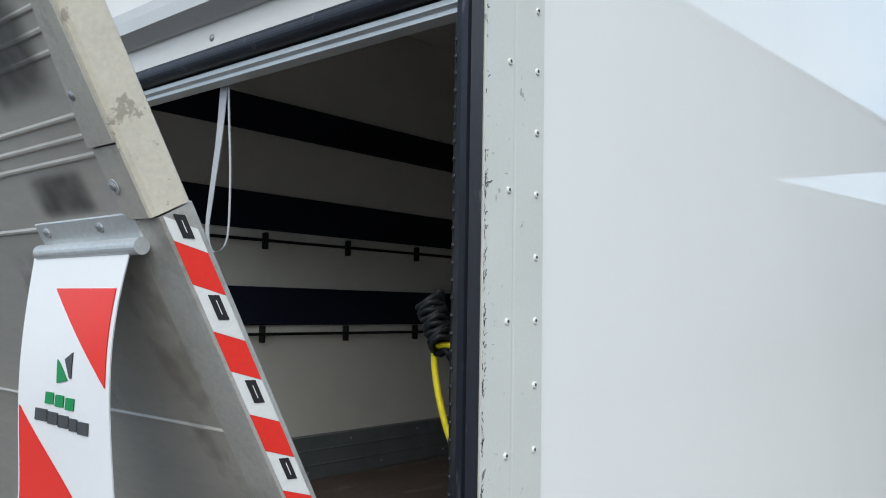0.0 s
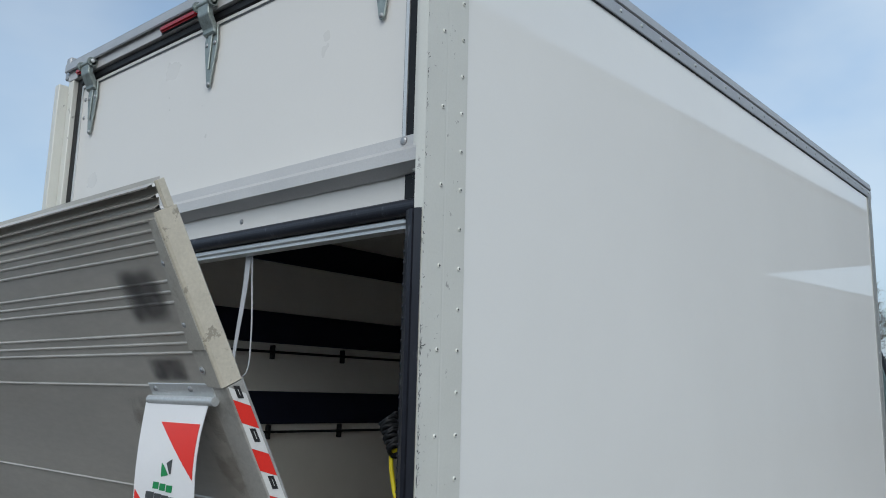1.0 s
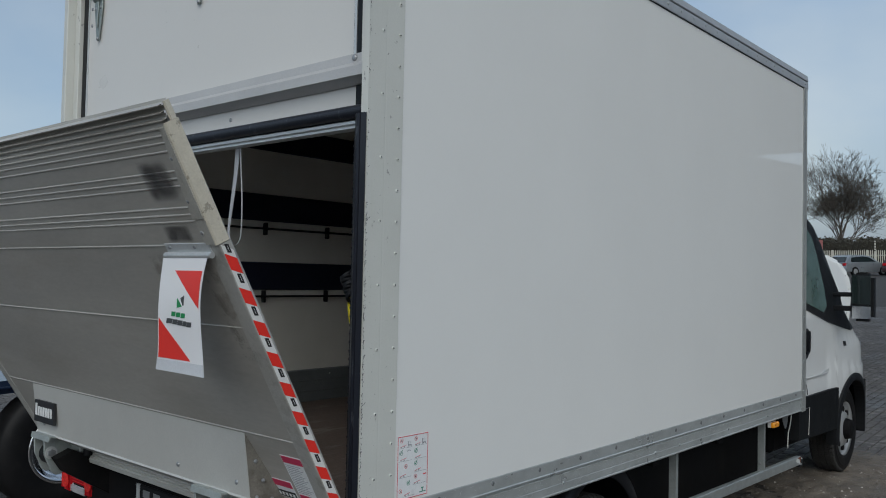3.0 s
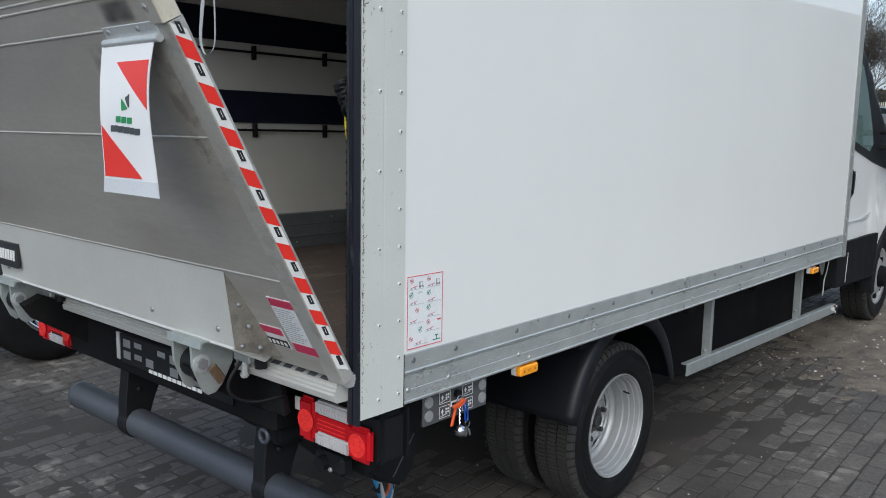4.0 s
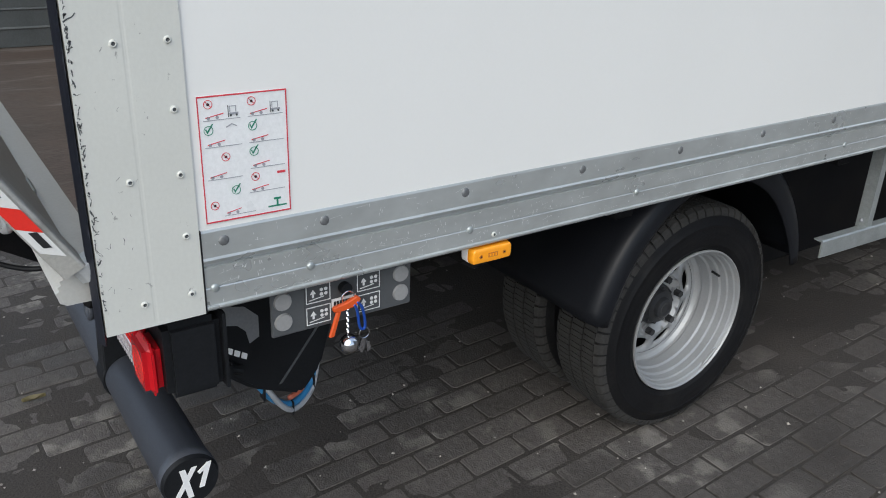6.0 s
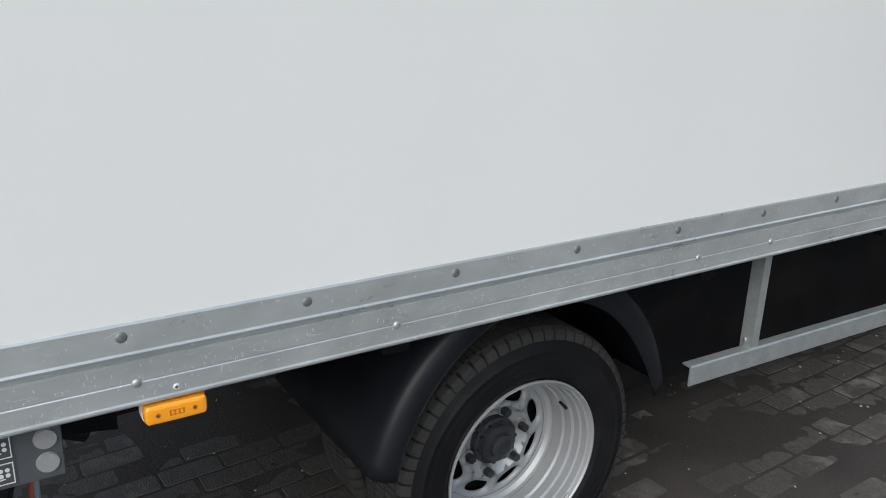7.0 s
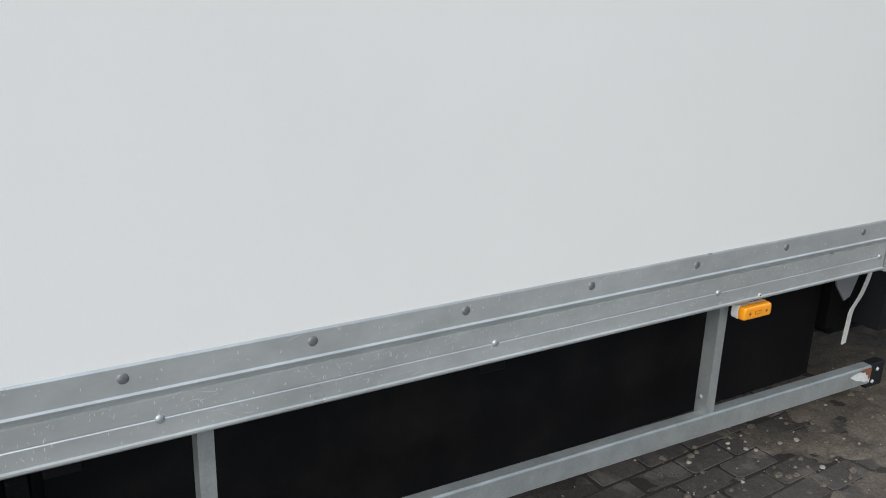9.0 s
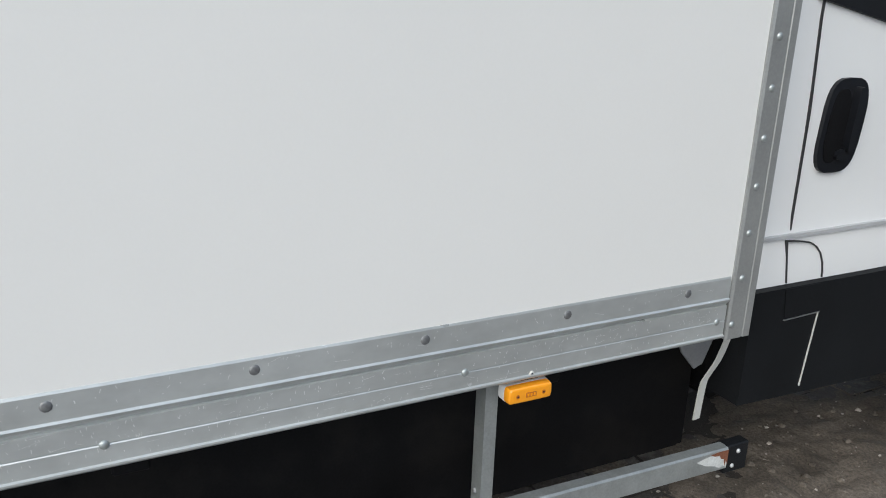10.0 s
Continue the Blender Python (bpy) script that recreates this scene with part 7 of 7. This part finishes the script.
# washed-in dirt that fills the joints and lies over the blocks in places
bm = bmesh.new()
nx, ny = 150, 220
gv = []
for i in range(nx + 1):
    row = []
    for j in range(ny + 1):
        x, y = -3.3 + 4.5 * i / nx, -1.3 + 6.6 * j / ny
        pile = 0.0028 * math.exp(-((x + 0.25) / 0.45) ** 2) if x > -0.25 else 0.0024
        h = -0.0030 - 0.0022 * max(0.0, min(1.0, (x - 0.05) / 0.4)) + pile + 0.0042 * noise.noise(Vector((x * 1.3, y * 1.3, 4))) + 0.0022 * noise.noise(Vector((x * 5, y * 5, 9))) + 0.0012 * noise.noise(Vector((x * 17, y * 17, 2)))
        rim_ = min(i, nx - i, j, ny - j) / 12
        row.append(bm.verts.new((x, y, min(h, 0.0012) - 0.006 * max(0.0, 1 - rim_))))
    gv.append(row)
for i in range(nx):
    for j in range(ny):
        bm.faces.new((gv[i][j], gv[i + 1][j], gv[i + 1][j + 1], gv[i][j + 1]))
tagged(part("joint_dirt", bm, M_GROUT, smooth=True), "dark damp dirt washed over the pavers and joints", "dirt", kind="stuff")
# trodden soil over the pavers by the cab
def soil_height(x, y):
    """Height of the trodden soil, which sinks under the pavers at its rim."""
    u, w = (x + 0.9) / 2.2, (y - 3.5) / 3.2
    edge = min(1.0, 2.2 * min(u, 1 - u), 2.2 * min(w, 1 - w))
    lumps = 0.8 * noise.noise(Vector((x * 1.7, y * 1.7, 3))) + 0.5 * noise.noise(Vector((x * 6, y * 6, 1))) + 0.36 * noise.noise(Vector((x * 19, y * 19, 7))) + 0.16 * noise.noise(Vector((x * 48, y * 48, 5)))
    return 0.026 * lumps + 0.015 + 0.008 * max(0.0, min(1.0, y - 4.1)) - 0.03 * (1 - edge)


bm = bmesh.new()
nx, ny = 150, 220
gv = [[bm.verts.new((x, y, soil_height(x, y))) for y in (3.5 + 3.2 * j / ny for j in range(ny + 1))] for x in (-0.9 + 2.2 * i / nx for i in range(nx + 1))]
for i in range(nx):
    for j in range(ny):
        bm.faces.new((gv[i][j], gv[i + 1][j], gv[i + 1][j + 1], gv[i][j + 1]))
tagged(part("soil_patch", bm, M_SOIL, smooth=True), "trodden damp soil over the pavers by the cab", "soil", kind="stuff")
# crumbs of soil and pale stones lying on it
for name_, label_, material_, count, big in (("soil_clods", "dark crumbs of trodden soil by the cab", M_SOIL, 900, 0.012), ("soil_stones", "pale stones and dry bits trodden into the soil", M_STONE, 420, 0.008)):
    verts, faces = [], []
    for k in range(count):
        x, y = rng.uniform(-0.55, 1.0), rng.uniform(3.75, 6.2)
        r = 0.002 + big * rng.random() ** 3.2
        z = max(0.002, soil_height(x, y)) + 0.25 * r
        b = len(verts)
        for n_, lift in ((6, -0.35), (6, 0.25)):
            for q in range(n_):
                a = 2 * math.pi * (q + 0.5 * (lift > 0)) / n_
                rr = r * rng.uniform(0.7, 1.25) * (0.8 if lift > 0 else 1.0)
                verts.append((x + rr * math.cos(a), y + 1.2 * rr * math.sin(a), z + r * (lift + rng.uniform(-0.15, 0.15))))
        verts.append((x, y, z + 0.6 * r))
        for q in range(6):
            w = (q + 1) % 6
            faces += [(b + q, b + w, b + 6 + q), (b + w, b + 6 + w, b + 6 + q), (b + 6 + q, b + 6 + w, b + 12)]
    me = bpy.data.meshes.new(name_)
    me.from_pydata(verts, [], faces)
    me.materials.append(material_)
    tagged(new(name_, me), label_, "soil" if material_ is M_SOIL else "stones", kind="stuff")
leaf = thing("dead_leaf", "curled yellow-brown leaf lying on the pavers", "leaf", (-1.33, 0.0, 0.004))
bm = bmesh.new()
lv = []
for i in range(7):
    t = i / 6
    w = 0.012 * math.sin(math.pi * min(1, t * 1.1)) + 0.001
    lv.append([bm.verts.new((-1.33 + 0.04 * (t - 0.5) * 0.5 + q * w, -0.03 + 0.07 * t, 0.006 + 0.012 * abs(q) + 0.010 * t * t)) for q in (-1, 0, 1)])
for a, b in zip(lv, lv[1:]):
    bm.faces.new((a[0], a[1], b[1], b[0]))
    bm.faces.new((a[1], a[2], b[2], b[1]))
part("blade", bm, mat("dead_leaf_tone", (0.12, 0.10, 0.045), 0.7, vary=0.3, scale=40), leaf)

# ---- block pavers ----
PW, PL, JT = 0.096, 0.194, 0.009
TURNP = math.radians(1.2)
paving = thing("paving", "dark worn concrete block pavers laid in running bond", "pavement", (0, 1.5, 0), kind="structure")
prng = random.Random(11)


def paver_shape(rg):
    """Points and faces of a worn block with cut corners and soft shoulders, about its middle."""
    hx, hy = (PW - JT) / 2, (PL - JT) / 2
    k = [rg.uniform(0.003, 0.012) for _ in range(8)]
    j = [rg.uniform(-0.0028, 0.0016) for _ in range(16)]
    ring = [(-hx + k[0], -hy), (hx - k[1], -hy), (hx, -hy + k[2]), (hx, hy - k[3]), (hx - k[4], hy), (-hx + k[5], hy), (-hx, hy - k[6]), (-hx, -hy + k[7])]
    ring = [(u + j[i], w + j[i + 8]) for i, (u, w) in enumerate(ring)]
    tilt, tilu = rg.uniform(-0.008, 0.008), rg.uniform(-0.014, 0.014)
    v = [(u, w, -0.012) for u, w in ring] + [(u * 0.985, w * 0.992, -0.0016 + tilt * w + tilu * u) for u, w in ring]
    v += [(u * 0.955, w * 0.978, tilt * w + tilu * u) for u, w in ring]
    f = []
    for a in (0, 8):
        for q in range(8):
            f.append((a + q, a + (q + 1) % 8, a + 8 + (q + 1) % 8, a + 8 + q))
    f.append(tuple(range(16, 24)))
    return v, f


variants = []
for k in range(12):
    v, f = paver_shape(prng)
    me = bpy.data.meshes.new("paver")
    me.from_pydata(v, [], f)
    me.materials.append(M_PAVER)
    variants.append(me)

ct, st = math.cos(TURNP), math.sin(TURNP)
near, rest_v, rest_f = [], [], []
for ix in range(-100, 56):
    for iy in range(-16, 141):
        u = ix * PW + prng.uniform(-0.002, 0.002)
        w = (iy + (0.5 if ix % 2 else 0.0)) * PL + prng.uniform(-0.003, 0.003)
        x, y = u * ct - w * st, u * st + w * ct
        z = 0.003 * noise.noise(Vector((x * 0.9, y * 0.9, 0))) + prng.uniform(-0.0016, 0.0008)
        rot = TURNP + prng.uniform(-0.018, 0.018)
        if (0.02 < x < 0.95 and 2.2 < y < 4.6 or -1.6 < x < -0.95 and -0.55 < y < 0.25) and len(near) < 300:
            near.append((x, y, z, rot))
            continue
        v, f = paver_shape(prng)
        c, s = math.cos(rot), math.sin(rot)
        b = len(rest_v)
        rest_v += [(x + p[0] * c - p[1] * s, y + p[0] * s + p[1] * c, z + p[2]) for p in v]
        rest_f += [tuple(b + q for q in face) for face in f]
me = bpy.data.meshes.new("paver_field")
me.from_pydata(rest_v, [], rest_f)
me.materials.append(M_PAVER)
fieldp = new("paver_field", me)
fieldp.parent = paving
fieldp.matrix_parent_inverse = Matrix.Translation(-ANCHOR["paving"])
tagged(fieldp, kind="stuff")
for i, (x, y, z, rot) in enumerate(near):
    ob = put("paver", variants[i % 12], paving, (x, y, z))
    ob.rotation_euler = (0, 0, rot)
